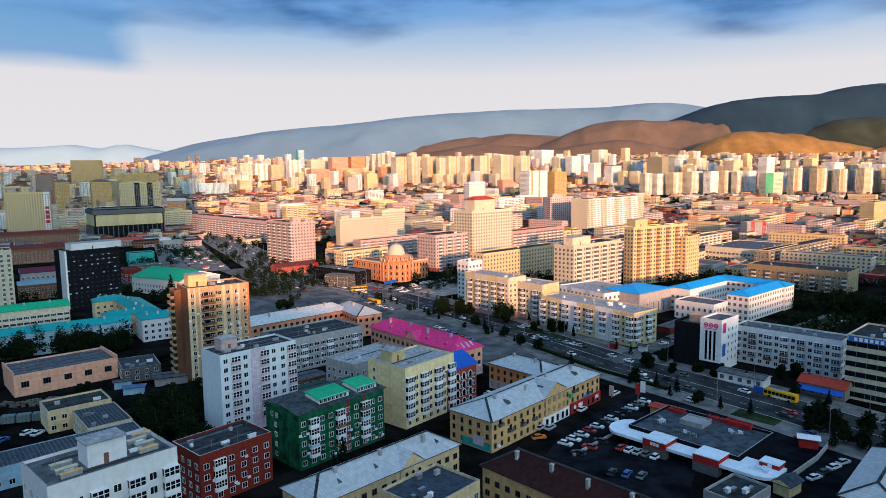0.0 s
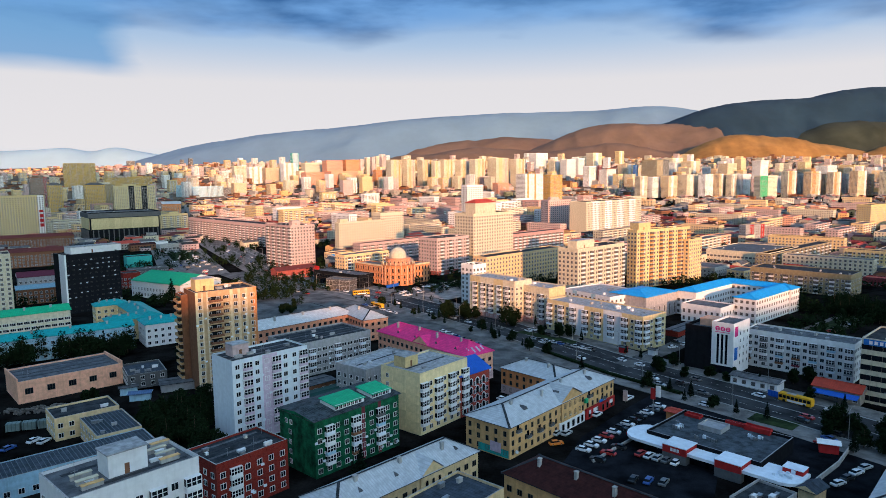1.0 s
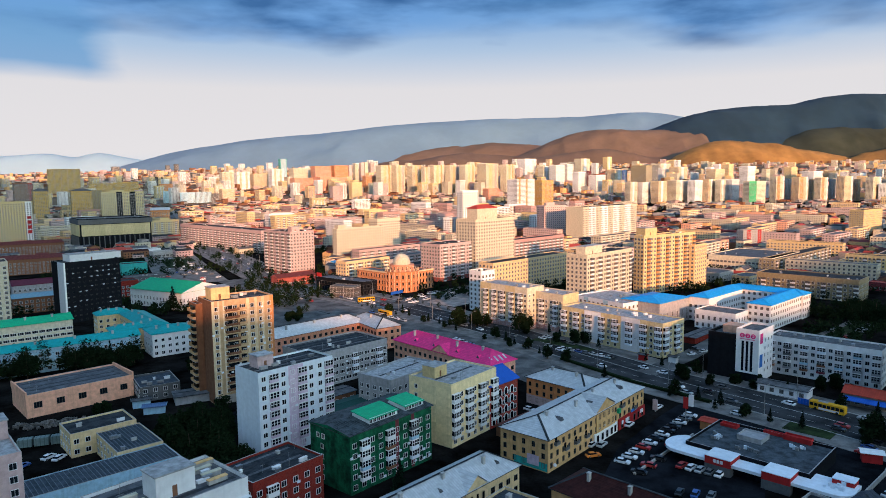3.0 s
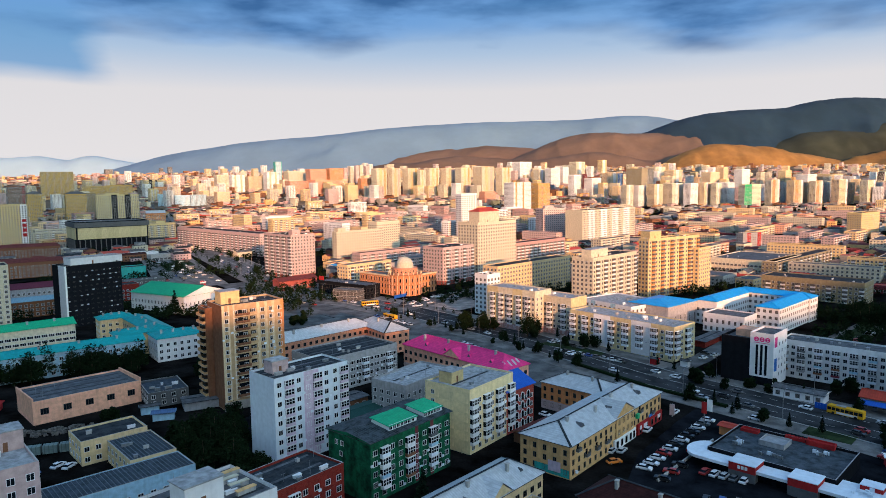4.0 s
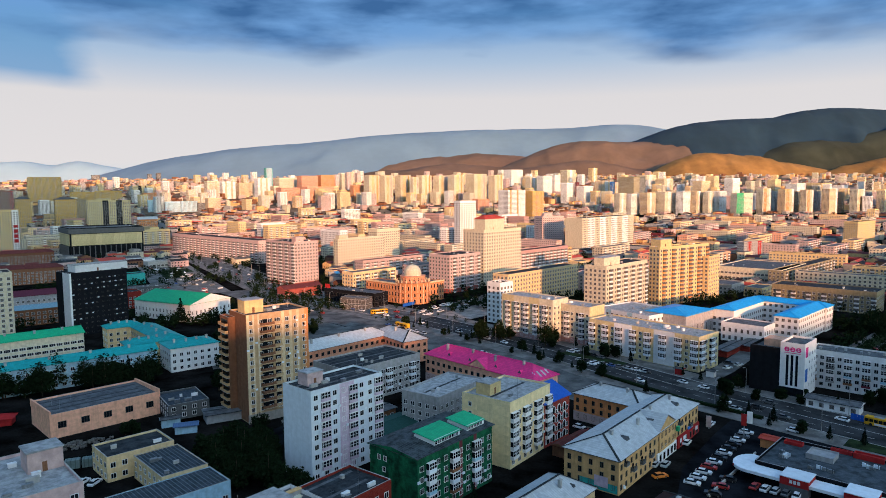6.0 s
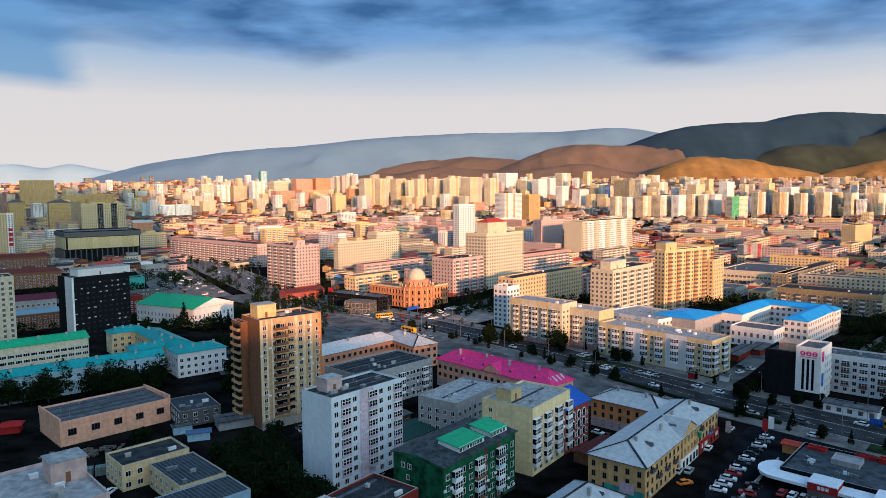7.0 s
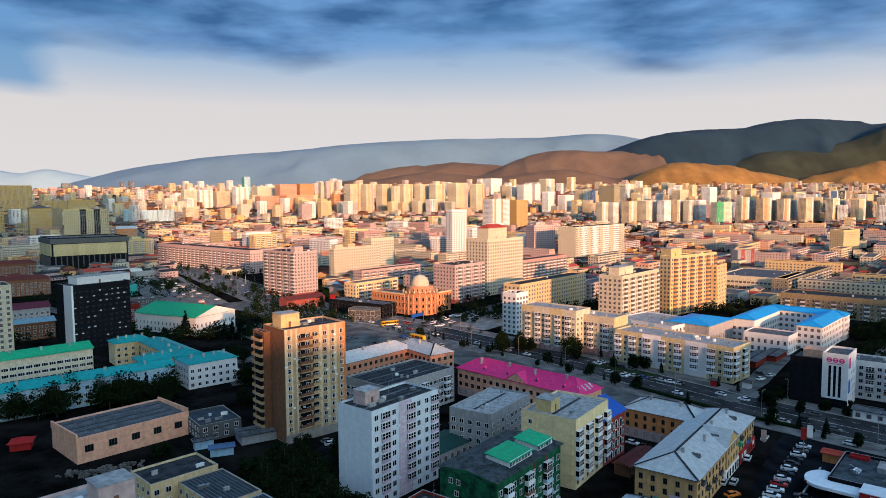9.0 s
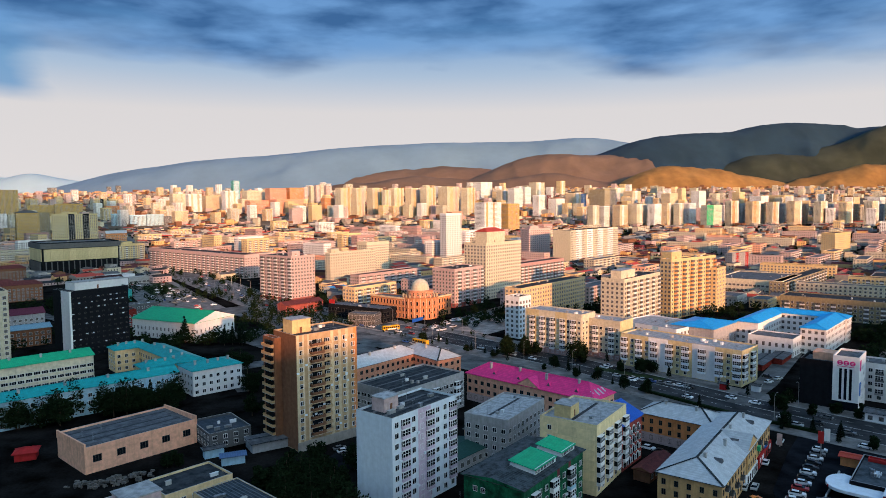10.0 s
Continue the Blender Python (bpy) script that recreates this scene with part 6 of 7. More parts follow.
    for i in range(14):
        x, y = r2.choice(((-66, 197), (-46, 204), (-45, 193), (-55, 193))), 0
        bx, by = x[0] + r2.uniform(-3, 3), x[1] + r2.uniform(-2.4, 2.4)
        bm = bmesh.new()
        box(bm, bx, by, 3.8, bx + 0.9, by + 0.45, 4.8)
        cyl(bm, bx + 1.3, by + 0.2, 3.8, 4.7, 0.16)
        part("air_unit", bm, METAL if i % 2 else paint("cold_white"), thing)
    for i in range(10):
        bx, by = -30 + r2.uniform(-4, 3), 185.5 + r2.uniform(-2.5, 3)
        bm = bmesh.new()
        box(bm, bx, by, 3.55, bx + r2.uniform(0.5, 1.2), by + 0.5, 3.55 + r2.uniform(0.4, 1.1))
        part("air_unit", bm, paint("cold_white"), thing)


restaurant()

# ---- office with the sign tower ----
def sign_office():
    thing = new("office_building")
    thing.matrix_basis = pose(0, 0, G, 0, 0, -42)
    tagged(thing, "black clad office with a white sign tower", "building")
    x0, x1, x2, y0, y1 = -100, -88.6, -79.8, 271.5, 287
    bm = bmesh.new()
    walls_bm(bm, x1 - x0, y1 - y0, 18.2, 1.2)
    bm.transform(Matrix.Translation((x0, y0, 0)))
    part("wall", bm, (paint("black"), paint("dark_grey")), thing, "black cladding")
    bm = bmesh.new()
    quad(bm, [(x0 + 0.3, y0 + 0.3, 17.0), (x1 - 0.3, y0 + 0.3, 17.0), (x1 - 0.3, y1 - 0.3, 17.0), (x0 + 0.3, y1 - 0.3, 17.0)])
    box(bm, x0 + 3, y0 + 7, 17, x1 - 0.5, y1 - 1, 20, 1)
    part("roof", bm, (GREY_ROOF, paint("peach")), thing)
    bm = bmesh.new()
    walls_bm(bm, x2 - x1, y1 - y0, 21, 0.8)
    bm.transform(Matrix.Translation((x1, y0 - 0.4, 0)))
    quad(bm, [(x1 + 0.3, y0, 20.2), (x2 - 0.3, y0, 20.2), (x2 - 0.3, y1 - 0.8, 20.2), (x1 + 0.3, y1 - 0.8, 20.2)], 2)
    part("tower", bm, (paint("white"), paint("white"), GREY_ROOF), thing, "white sign tower")
    for i in range(3):
        bm = bmesh.new()
        box(bm, x1 + 2.2 + i * 1.7, y0 - 0.47, 4.2, x1 + 3.1 + i * 1.7, y0 - 0.3, 16.2)
        part("slit_window", bm, GLASS, thing)
    bm = bmesh.new()
    for i in range(3):
        cx = x1 + 1.6 + i * 2.1
        for q in range(14):
            a0, a1 = 2 * math.pi * q / 14, 2 * math.pi * (q + 1) / 14
            pts = [(cx + 0.8 + r * math.cos(a), y0 - 0.52, 18.4 + r * math.sin(a)) for r, a in ((0.95, a0), (0.95, a1), (0.5, a1), (0.5, a0))]
            quad(bm, pts)
        box(bm, cx + 0.2, y0 - 0.53, 18.2, cx + 1.4, y0 - 0.45, 18.6)
    box(bm, x1 + 1.5, y0 - 0.5, 16.9, x2 - 1.5, y0 - 0.45, 17.1)
    part("sign", bm, paint("magenta_sign"), thing, "pink round sign shapes")
    bm = bmesh.new()
    box(bm, x1, y0 - 0.5, 0, x2, y0 - 0.35, 3.4)
    part("entrance", bm, GLASS, thing, "dark glazed entrance")
    m = pose(x2, y0 - 0.4, 0, 0, 0, 90)
    me = mesh_of(("window", "side_office"), lambda q: window_bm(q, 0.9, 1.5, 0), (FRAME, GLASS))
    for f in range(5):
        for c in range(3):
            place("window", me, thing, m @ Matrix.Translation((6.5 + c * 3.4, 0, 3.5 + f * 3.0)))
    for z0, z1, col in ((15.5, 19.5, "magenta_sign"), (6, 11, "blue")):
        bm = bmesh.new()
        box(bm, x2, y0 + 0.8, z0, x2 + 0.08, y0 + 3.6, z1)
        part("banner", bm, paint(col), thing, col.replace("_", " ") + " banner")


sign_office()

# ---- domed corner hall ----
def domed_hall(cx, cy):
    thing = new("domed_hall")
    thing.matrix_basis = pose(cx, cy, G)
    tagged(thing, "round orange brick hall with arched windows and dome", "building")

    def drum(name, r, z0, z1, mat, n=36):
        bm = bmesh.new()
        cyl(bm, 0, 0, z0, z1, r, n=n)
        for zz in (z0 + (z1 - z0) * 0.5, z1 - 0.5):
            cyl(bm, 0, 0, zz, zz + 0.45, r + 0.4, n=n)
        part(name, bm, mat, thing)
    drum("wall", 12.5, 0, 15, BRICK_DEEP)
    drum("upper_drum", 9, 15, 19.5, BRICK_ORANGE)
    for i in range(20):
        a = radians(i * 18)
        bm = bmesh.new()
        cyl(bm, 12.1 * math.cos(a), 12.1 * math.sin(a), 15, 16.4, 0.4, n=6)
        cyl(bm, 12.1 * math.cos(a), 12.1 * math.sin(a), 16.4, 17.1, 0.5, 0.05, n=6)
        part("pinnacle", bm, paint("sand"), thing)
    small = mesh_of(("small_arch",), lambda q: arch_bm(q, 1.3, 2.2), (paint("pale_cream"), GLASS))
    for i in range(18):
        a = i * 20
        place("window", small, thing, pose(9.02 * math.cos(radians(a)), 9.02 * math.sin(radians(a)), 16.2, 0, 0, a + 90))
    pil = mesh_of(("pilaster",), lambda q: box(q, -0.28, -0.3, 0, 0.28, 0.1, 14.4), (paint("peach"),))
    me = mesh_of(("arch_window",), lambda q: arch_bm(q, 1.7, 3.1), (paint("peach"), GLASS))
    for i in range(18):
        a = 180 + (i + 0.5) * 20
        place("pilaster", pil, thing, pose(12.52 * math.cos(radians(a)), 12.52 * math.sin(radians(a)), 0, 0, 0, a + 90))
        for z in (1.0, 5.4, 9.9):
            place("window", me, thing, pose(12.52 * math.cos(radians(a - 10)), 12.52 * math.sin(radians(a - 10)), z, 0, 0, a + 80))
    bm = bmesh.new()
    rings = [[bm.verts.new((6.2 * math.cos(t) * math.cos(p), 6.2 * math.cos(t) * math.sin(p), 21.2 + 6.0 * math.sin(t))) for p in [2 * math.pi * i / 24 for i in range(24)]] for t in [math.pi / 2 * j / 9 for j in range(9)]]
    for a, b in zip(rings, rings[1:]):
        for i in range(24):
            bm.faces.new((a[i], a[(i + 1) % 24], b[(i + 1) % 24], b[i])).smooth = True
    bm.faces.new(rings[-1])
    cyl(bm, 0, 0, 19.5, 21.2, 6.4, n=24)
    cyl(bm, 0, 0, 27.0, 28.4, 0.3, 0.1)
    part("dome", bm, paint("pale_cream"), thing, "pale ribbed dome")
    # two brick wings that meet at the drum, with rows of arched windows
    for label, x, y, yaw, w in (("long orange brick hall wing with arched windows", -36, 16, -41, 34), ("short orange brick hall wing with arched windows", 6.5, -6, 49, 24)):
        wing = block("domed_hall_wing", label, cx + x, cy + y, yaw, w, 13, 14.2, BRICK_DEEP, detail=1, skip="FLRB", top=GREY_ROOF, vents=4)
        for f in range(3):
            for c in range(int(w / 3.0)):
                place("window", me, wing, Matrix.Translation((1.8 + c * 3.0, -0.02, 0.8 + f * 4.4)))
                place("window", me, wing, face_pose("R", w, 13)[0] @ Matrix.Translation((1.8 + c * 3.0, -0.02, 0.8 + f * 4.4))) if c < 4 else None
        bm = bmesh.new()
        box(bm, -0.4, -0.5, 13.6, w + 0.4, 0.2, 14.6, bottom=True)
        part("cornice", bm, paint("sand"), wing, "pale brick cornice")


def arch_bm(bm, w, h, t=0.2):
    """An arched window with a proud rim, in the plane y = 0."""
    def outline(k, n=7):
        r = w / 2 * k
        return [(-r, 0)] + [(r * math.cos(math.pi - math.pi * i / n), h - w / 2 + r * math.sin(math.pi - math.pi * i / n)) for i in range(n + 1)] + [(r, 0)]
    a, b = outline(1.0), outline(0.74)
    va = [bm.verts.new((x, -0.12, z)) for x, z in a]
    vb = [bm.verts.new((x, -0.12, z)) for x, z in b]
    vc = [bm.verts.new((x, 0.0, z)) for x, z in a]
    vd = [bm.verts.new((x, -0.03, z)) for x, z in b]
    for i in range(len(a) - 1):
        bm.faces.new((va[i], va[i + 1], vb[i + 1], vb[i]))
        bm.faces.new((vc[i], vc[i + 1], va[i + 1], va[i]))
        bm.faces.new((vb[i], vb[i + 1], vd[i + 1], vd[i]))
    bm.faces.new(vd).material_index = 1


domed_hall(-43, 482)

# ---- additions to single houses ----
def under(label, nth=0):
    return [o for o in scene.objects if o.parent is None and str(o.get("label", "")).startswith(label)][nth]


def attic(host, x0, x1, y0, y1, z, rise):
    """A sheet-metal attic: glazed front, lean-to roof falling to the back."""
    bm = bmesh.new()
    box(bm, x0 + 0.3, y0 + 0.3, z, x1 - 0.3, y1 - 0.3, z + rise * 0.45, 0)
    part("attic_wall", bm, paint("white"), host)
    bm = bmesh.new()
    lo, hi = z + rise * 0.95, z + rise * 0.55
    v = [(x0, y0, lo - 0.5), (x1, y0, lo - 0.5), (x1, y1, hi + 1.2), (x0, y1, hi + 1.2)]
    a = [bm.verts.new(p) for p in v]
    b = [bm.verts.new((p[0], p[1], p[2] - 0.18)) for p in v]
    bm.faces.new(a)
    bm.faces.new(b[::-1])
    for i in range(4):
        bm.faces.new((b[i], b[(i + 1) % 4], a[(i + 1) % 4], a[i]))
    part("attic_roof", bm, GREEN_ROOF, host, "bright green sheet roof")
    bm = bmesh.new()
    box(bm, x0 + 0.3, y0 + 0.32, z + rise * 0.4, x1 - 0.3, y1 - 0.3, z + rise * 0.75)
    part("attic_side", bm, paint("white"), host)
    n = int((x1 - x0) / 1.5)
    me = mesh_of(("window", "attic"), lambda q: window_bm(q, 1.2, 1.1, 1), (FRAME, GLASS))
    for i in range(n):
        place("window", me, host, Matrix.Translation((x0 + 0.8 + (x1 - x0 - 1.2) * i / n, y0 + 0.3, z + 0.35)))


green = under("dark green five-storey")
me = mesh_of(("window", (1.35, 1.45), "gable side"), lambda q: window_bm(q, 1.2, 1.4, 1), (FRAME, GLASS))
for f in range(5):
    for y in (11.0, 13.2) if f == 4 else (11.5,):
        place("window", me, green, pose(0, y, 1.2 + f * 2.85, 0, 0, -90))
attic(green, 8.0, 19.0, 1.4, 9.0, 16.2, 2.2)
attic(green, 21.5, 29.5, 1.4, 9.0, 16.2, 2.2)


def dormer(host, x, y, z, mat):
    bm = bmesh.new()
    a = [bm.verts.new(p) for p in ((x - 0.9, y - 0.9, z), (x + 0.9, y - 0.9, z), (x, y - 0.9, z + 1.1), (x, y + 1.6, z + 1.1), (x - 0.9, y + 0.6, z + 0.3), (x + 0.9, y + 0.6, z + 0.3))]
    bm.faces.new((a[0], a[1], a[2])).material_index = 1
    bm.faces.new((a[0], a[2], a[3], a[4]))
    bm.faces.new((a[1], a[5], a[3], a[2]))
    part("dormer", bm, (mat, paint("dark_grey")), host, "small roof dormer")


def gable_bm(bm, x0, x1, z0, z1):
    """A five-sided wall that stands a little proud of the front."""
    pts = ((x0, 0), (x1, 0), (x1, z0), ((x0 + x1) / 2, z1), (x0, z0))
    f = [bm.verts.new((x, -0.38, z)) for x, z in pts]
    k = [bm.verts.new((x, 0.3, z)) for x, z in pts]
    bm.faces.new(f)
    for i in range(5):
        bm.faces.new((k[i], k[(i + 1) % 5], f[(i + 1) % 5], f[i]))


corner = under("ochre three-storey corner")
for x in (12, 30, 50):
    dormer(corner, x, 3.6, 11.0, GREY_ROOF)
# middle gable of the corner house
bm = bmesh.new()
gable_bm(bm, 27, 39, 9.8, 13.0)
part("gable", bm, paint("ochre"), corner, "ochre plastered gable")
bm = bmesh.new()
for s in (0, 1):
    e = (26.4, 39.6)[s]
    q = [(e, -0.6, 9.9), (33, -0.6, 13.4), (33, 8.1, 13.4), (e, 8.1, 9.9)]
    quad(bm, q if s else q[::-1])
part("gable_roof", bm, PALE_ROOF, corner)
me = mesh_of(("window", (1.1, 1.6), "gable"), lambda q: window_bm(q, 1.1, 1.6, 1), (DARK_FRAME, GLASS))
for f in range(3):
    for c in range(4):
        place("window", me, corner, Matrix.Translation((28.8 + c * 2.9, -0.36, 1.1 + f * 3.1)))
bm = bmesh.new()
box(bm, 25.5, -0.5, 0, 40.5, -0.1, 3.3)
part("shop_front", bm, paint("white"), corner, "white painted shop front")
me = mesh_of(("shop_window",), lambda q: window_bm(q, 1.3, 2.2, 0), (DARK_FRAME, GLASS))
for x in (27.5, 30.5, 33.5, 36.5, 39, 43.5, 48.6, 52.5, 55.5, 58.5):
    place("shop_window", me, corner, Matrix.Translation((x, -0.52 if x < 40.5 else -0.62, 0.4)))
bm = bmesh.new()
box(bm, 41.5, -0.6, 0, 60.6, -0.1, 3.6)
part("shop_front", bm, paint("red"), corner, "red shop front with signs")
for x, w, col in ((46, 2.6, "white"), (50, 4.5, "blue"), (57, 2.0, "white"), (43.2, 1.2, "white")):
    bm = bmesh.new()
    box(bm, x, -0.7, 1.6 if col != "blue" else 3.7, x + w, -0.55, 2.8 if col != "blue" else 4.6)
    part("sign", bm, paint(col), corner, col + " plain sign board")
bm = bmesh.new()
box(bm, 40.5, -1.0, 6.0, 42.0, -0.2, 7.4)
part("sign", bm, paint("emerald"), corner, "green sign box")
bm = bmesh.new()
quad(bm, [(-0.06, 11.5, 0.3), (-0.06, 0.3, 0.3), (-0.06, 0.3, 2.6), (-0.06, 11.5, 2.6)])
quad(bm, [(-0.09, 7, 1.2), (-0.09, 3, 1.2), (-0.09, 3, 4.2), (-0.09, 7, 4.2)], 1)
part("mural", bm, (paint("teal_paint"), paint("lilac")), corner, "turquoise and lilac mural patch")
for x in (4, 9, 15, 21, 44, 53):
    for z in (4.0, 7.0):
        if (x * 3 + int(z)) % 2:
            me = mesh_of(("balcony", "small"), lambda q: open_balcony_bm(q, 2.0, 0.9, 2.7), (paint("concrete"), GLASS, paint("dark_grey")))
            place("balcony", me, corner, Matrix.Translation((x, -0.02, z)))

pinkhouse = under("three-storey peach house")
for k in (8, 20, 34, 46):
    bm = bmesh.new()
    x = 3.4
    a = [bm.verts.new(p) for p in ((1.6, k - 1, 12.2), (1.6, k + 1, 12.2), (1.6, k, 13.6), (4.6, k, 13.6))]
    bm.faces.new((a[0], a[2], a[1])).material_index = 1
    bm.faces.new((a[0], a[3], a[2]))
    bm.faces.new((a[1], a[2], a[3]))
    part("dormer", bm, (PINK_ROOF, paint("dark_grey")), pinkhouse, "small pink dormer")

redhouse = under("red brick house with white arched")
arch_white = mesh_of(("arch_white",), lambda q: arch_bm(q, 1.9, 2.5), (paint("white"), GLASS))
for f in range(4):
    for c in range(4):
        place("window", arch_white, redhouse, Matrix.Translation((1.9 + c * 3.15, -0.13, 1.0 + f * 3.0)))

hall = under("peach plastered hall")
for y in (0,):
    for x0 in (-0.15, 35.5):
        bm = bmesh.new()
        a = [(x0, -0.3, 6.5), (x0, 22.4, 6.5), (x0, 22.4, 8.9), (x0, -0.3, 9.4)]
        b = [(p[0] + 0.5, p[1], p[2]) for p in a]
        va, vb = [bm.verts.new(p) for p in a], [bm.verts.new(p) for p in b]
        bm.faces.new(va[::-1])
        bm.faces.new(vb)
        for i in range(4):
            bm.faces.new((va[i], va[(i + 1) % 4], vb[(i + 1) % 4], vb[i]))
        part("fire_wall", bm, paint("peach"), hall, "raised peach gable wall")

brown = under("brown and gold sixteen")
bm = bmesh.new()
walls_bm(bm, 2.4, 8, 36.5, 0.6)
bm.transform(Matrix.Translation((-2.4, 10, 0)))
quad(bm, [(-2.1, 10.3, 35.9), (-0.3, 10.3, 35.9), (-0.3, 17.7, 35.9), (-2.1, 17.7, 35.9)], 2)
part("side_wing", bm, (paint("brown"), paint("concrete"), BITUMEN), brown, "set-back brown side wing")
bm = bmesh.new()
box(bm, -0.06, 0.3, 0.3, -0.02, 9.9, 37.6)
part("facade_band", bm, paint("brown"), brown, "dark brown rendered side")
me = mesh_of(("balcony", "tower_side"), lambda q: open_balcony_bm(q, 6.6, 1.1, 2.8), (paint("concrete"), GLASS, paint("tan")))
for f in range(12):
    place("balcony", me, brown, pose(-2.4, 14, 3.5 + f * 2.7, 0, 0, -90))
bw = max(v.co.x for o in brown.children if o.name.startswith("wall") for v in o.data.vertices)
me = mesh_of(("balcony", "tower_front"), lambda q: open_balcony_bm(q, bw * 0.21, 1.3, 2.7), (paint("sand"), GLASS, paint("brown")))
me2 = mesh_of(("balcony", "tower_front_side"), lambda q: open_balcony_bm(q, bw * 0.12, 1.0, 2.7), (paint("sand"), GLASS, paint("umber")))
for f in range(12):
    place("balcony", me, brown, Matrix.Translation((bw * 0.315, -0.02, 4.4 + f * 2.7)))
    place("balcony", me2, brown, Matrix.Translation((bw * 0.485, -0.02, 4.4 + f * 2.7)))
bm = bmesh.new()
box(bm, -0.3, -0.6, 0, 23.8, 0, 3.0)
part("plinth", bm, paint("stone"), brown)

# frieze, glazed base and columns of the dark theatre
hall_dark = under("flat dark theatre hall")
for face in "FL":
    wall = [o for o in hall_dark.children if o.name.startswith("wall")][0]
    w, d, h = (max(v.co[i] for v in wall.data.vertices) for i in range(3))
    m, run = face_pose(face, w, d)
    slab = mesh_of(("frieze_panel", face), lambda q: box(q, 0, -1.2, h * 0.44, run * 0.078, 0, h * 0.80, bottom=True), (paint("straw"),))
    for i in range(12):
        place("frieze_panel", slab, hall_dark, m @ Matrix.Translation((run * (0.02 + 0.08 * i), 0, 0)))
    bm = bmesh.new()
    box(bm, -1.5, -1.8, h * 0.82, run + 1.5, 0, h * 0.97, bottom=True)
    bm.transform(m)
    part("cornice", bm, paint("dark_grey"), hall_dark, "dark jutting cornice")
    column = mesh_of(("column", round(h)), lambda q: box(q, -0.5, -2.2, 0, 0.5, -1.2, h * 0.42), (paint("dark_grey"),))
    for i in range(14):
        place("column", column, hall_dark, m @ Matrix.Translation((run * (0.04 + 0.0708 * i), 0, 0)))

# roof benches of the white block
white = under("white seven-storey block")
for i, (x, y) in enumerate(((3, 2.5), (3, 5), (3, 8), (17, 3), (17.5, 6), (17.2, 9), (19, 11.5), (10, 12))):
    bm = bmesh.new()
    box(bm, x, y, 27.9, x + 3.6, y + 0.7, 28.7)
    box(bm, x - 0.1, y - 0.15, 28.7, x + 3.7, y + 0.85, 28.85, 1, bottom=True)
    part("roof_curb", bm, (paint("concrete"), paint("pale_cream") if i % 3 else paint("ochre")), white, "long concrete roof vent")

stepped = under("pale cream stepped tower")
bm = bmesh.new()
roof_bm(bm, 26, 12, 0, "hip", 3.0, 0.4)
bm.transform(Matrix.Translation((8, 5, 55.7)))
part("cap_roof", bm, (RED_ROOF, RED_ROOF, RED_ROOF), stepped, "red hipped cap roof")
bm = bmesh.new()
for s in (0, 1):
    e = (22.6, 33.4)[s]
    q = [(-0.7, e, 11.3), (-0.7, 28, 14.6), (7.2, 28, 14.6), (7.2, e, 11.3)]
    quad(bm, q[::-1] if s else q)
quad(bm, [(-0.5, 33, 11.3), (-0.5, 23, 11.3), (-0.5, 28, 14.4)], 1)
part("cross_gable", bm, (PINK_ROOF, paint("peach")), pinkhouse, "pink cross gable over the entrance")
# worn bare sheets on the pink roof's hip
for k in range(4):
    bm = bmesh.new()
    x = 2.6 + k * 2.4
    z = lambda y: 11.2 + 4.2 * (y + 0.6) / 7.0
    quad(bm, [(x, 0.4 + abs(x - 7) * 0.1, z(0.6)), (x + 0.9, 0.4 + abs(x - 7) * 0.1, z(0.6)), (x + 0.9, 3.0, z(3.2)), (x, 3.0, z(3.2))])
    part("worn_sheet", bm, PALE_ROOF, pinkhouse, "worn bare roof sheet")

# ---- air conditioners and lit-window panels on the nearer facades ----
ac_mesh = mesh_of(("air_conditioner",), lambda q: (box(q, -0.42, -0.38, 0, 0.42, -0.06, 0.58, 0, bottom=True), cyl(q, 0, 0, 0, 0.02, 0.2, n=8, mat=1)), (paint("cold_white"), paint("dark_grey")))


def air_conditioners(label, face, w, d, h, count, first=3.2, sh=2.8, bay=3.2):
    host, r = under(label), random.Random(len(label) * 7 + count)
    m, run = face_pose(face, w, d)
    for _ in range(count):
        c, f = r.randrange(max(1, int(run / bay))), r.randrange(max(1, int((h - first - 1) / sh)))
        place("air_conditioner", ac_mesh, host, m @ Matrix.Translation(((c + r.choice((0.08, 0.92))) * bay, 0, first + f * sh + r.uniform(-0.9, 0.2))))


air_conditioners("dark green five-storey", "F", 30.7, 16.5, 16.0, 16, 1.6, 2.8, 3.0)
air_conditioners("white and lilac nine", "F", 26.5, 13.0, 26.4, 12)
air_conditioners("cream panel apartment", "F", 23.7, 17.1, 20.0, 10)
air_conditioners("grey concrete block with ribbon", "F", 37.6, 21.8, 14.0, 14)
air_conditioners("ochre three-storey corner", "F", 60.8, 16.2, 9.4, 12, 1.4, 2.75)
air_conditioners("long white five-storey block", "L", 13.0, 40.5, 15.5, 16, 1.4, 2.7)
air_conditioners("pale yellow and white five", "L", 17.5, 58.7, 16.0, 14)
air_conditioners("brown and gold sixteen", "F", 23.5, 14.9, 38.4, 18)
air_conditioners("red brick five-storey", "F", 20.3, 14.0, 13.4, 6)
air_conditioners("three-storey peach house", "F", 14.3, 59.0, 11.0, 3)
air_conditioners("white seven-storey block", "F", 22.9, 15.0, 28.5, 8)
# red sign boards on the white end of the tall yellow slab
slab = under("yellow and white tall slab")
for height, tall in ((15.0, 4.6), (21.5, 4.6), (28.0, 4.6), (35.0, 3.4)):
    bm = bmesh.new()
    box(bm, 53.8 * 0.885, -0.35, height, 53.8 * 0.975, -0.03, height + tall, bottom=True)
    part("sign_board", bm, paint("red"), slab, "red sign board")

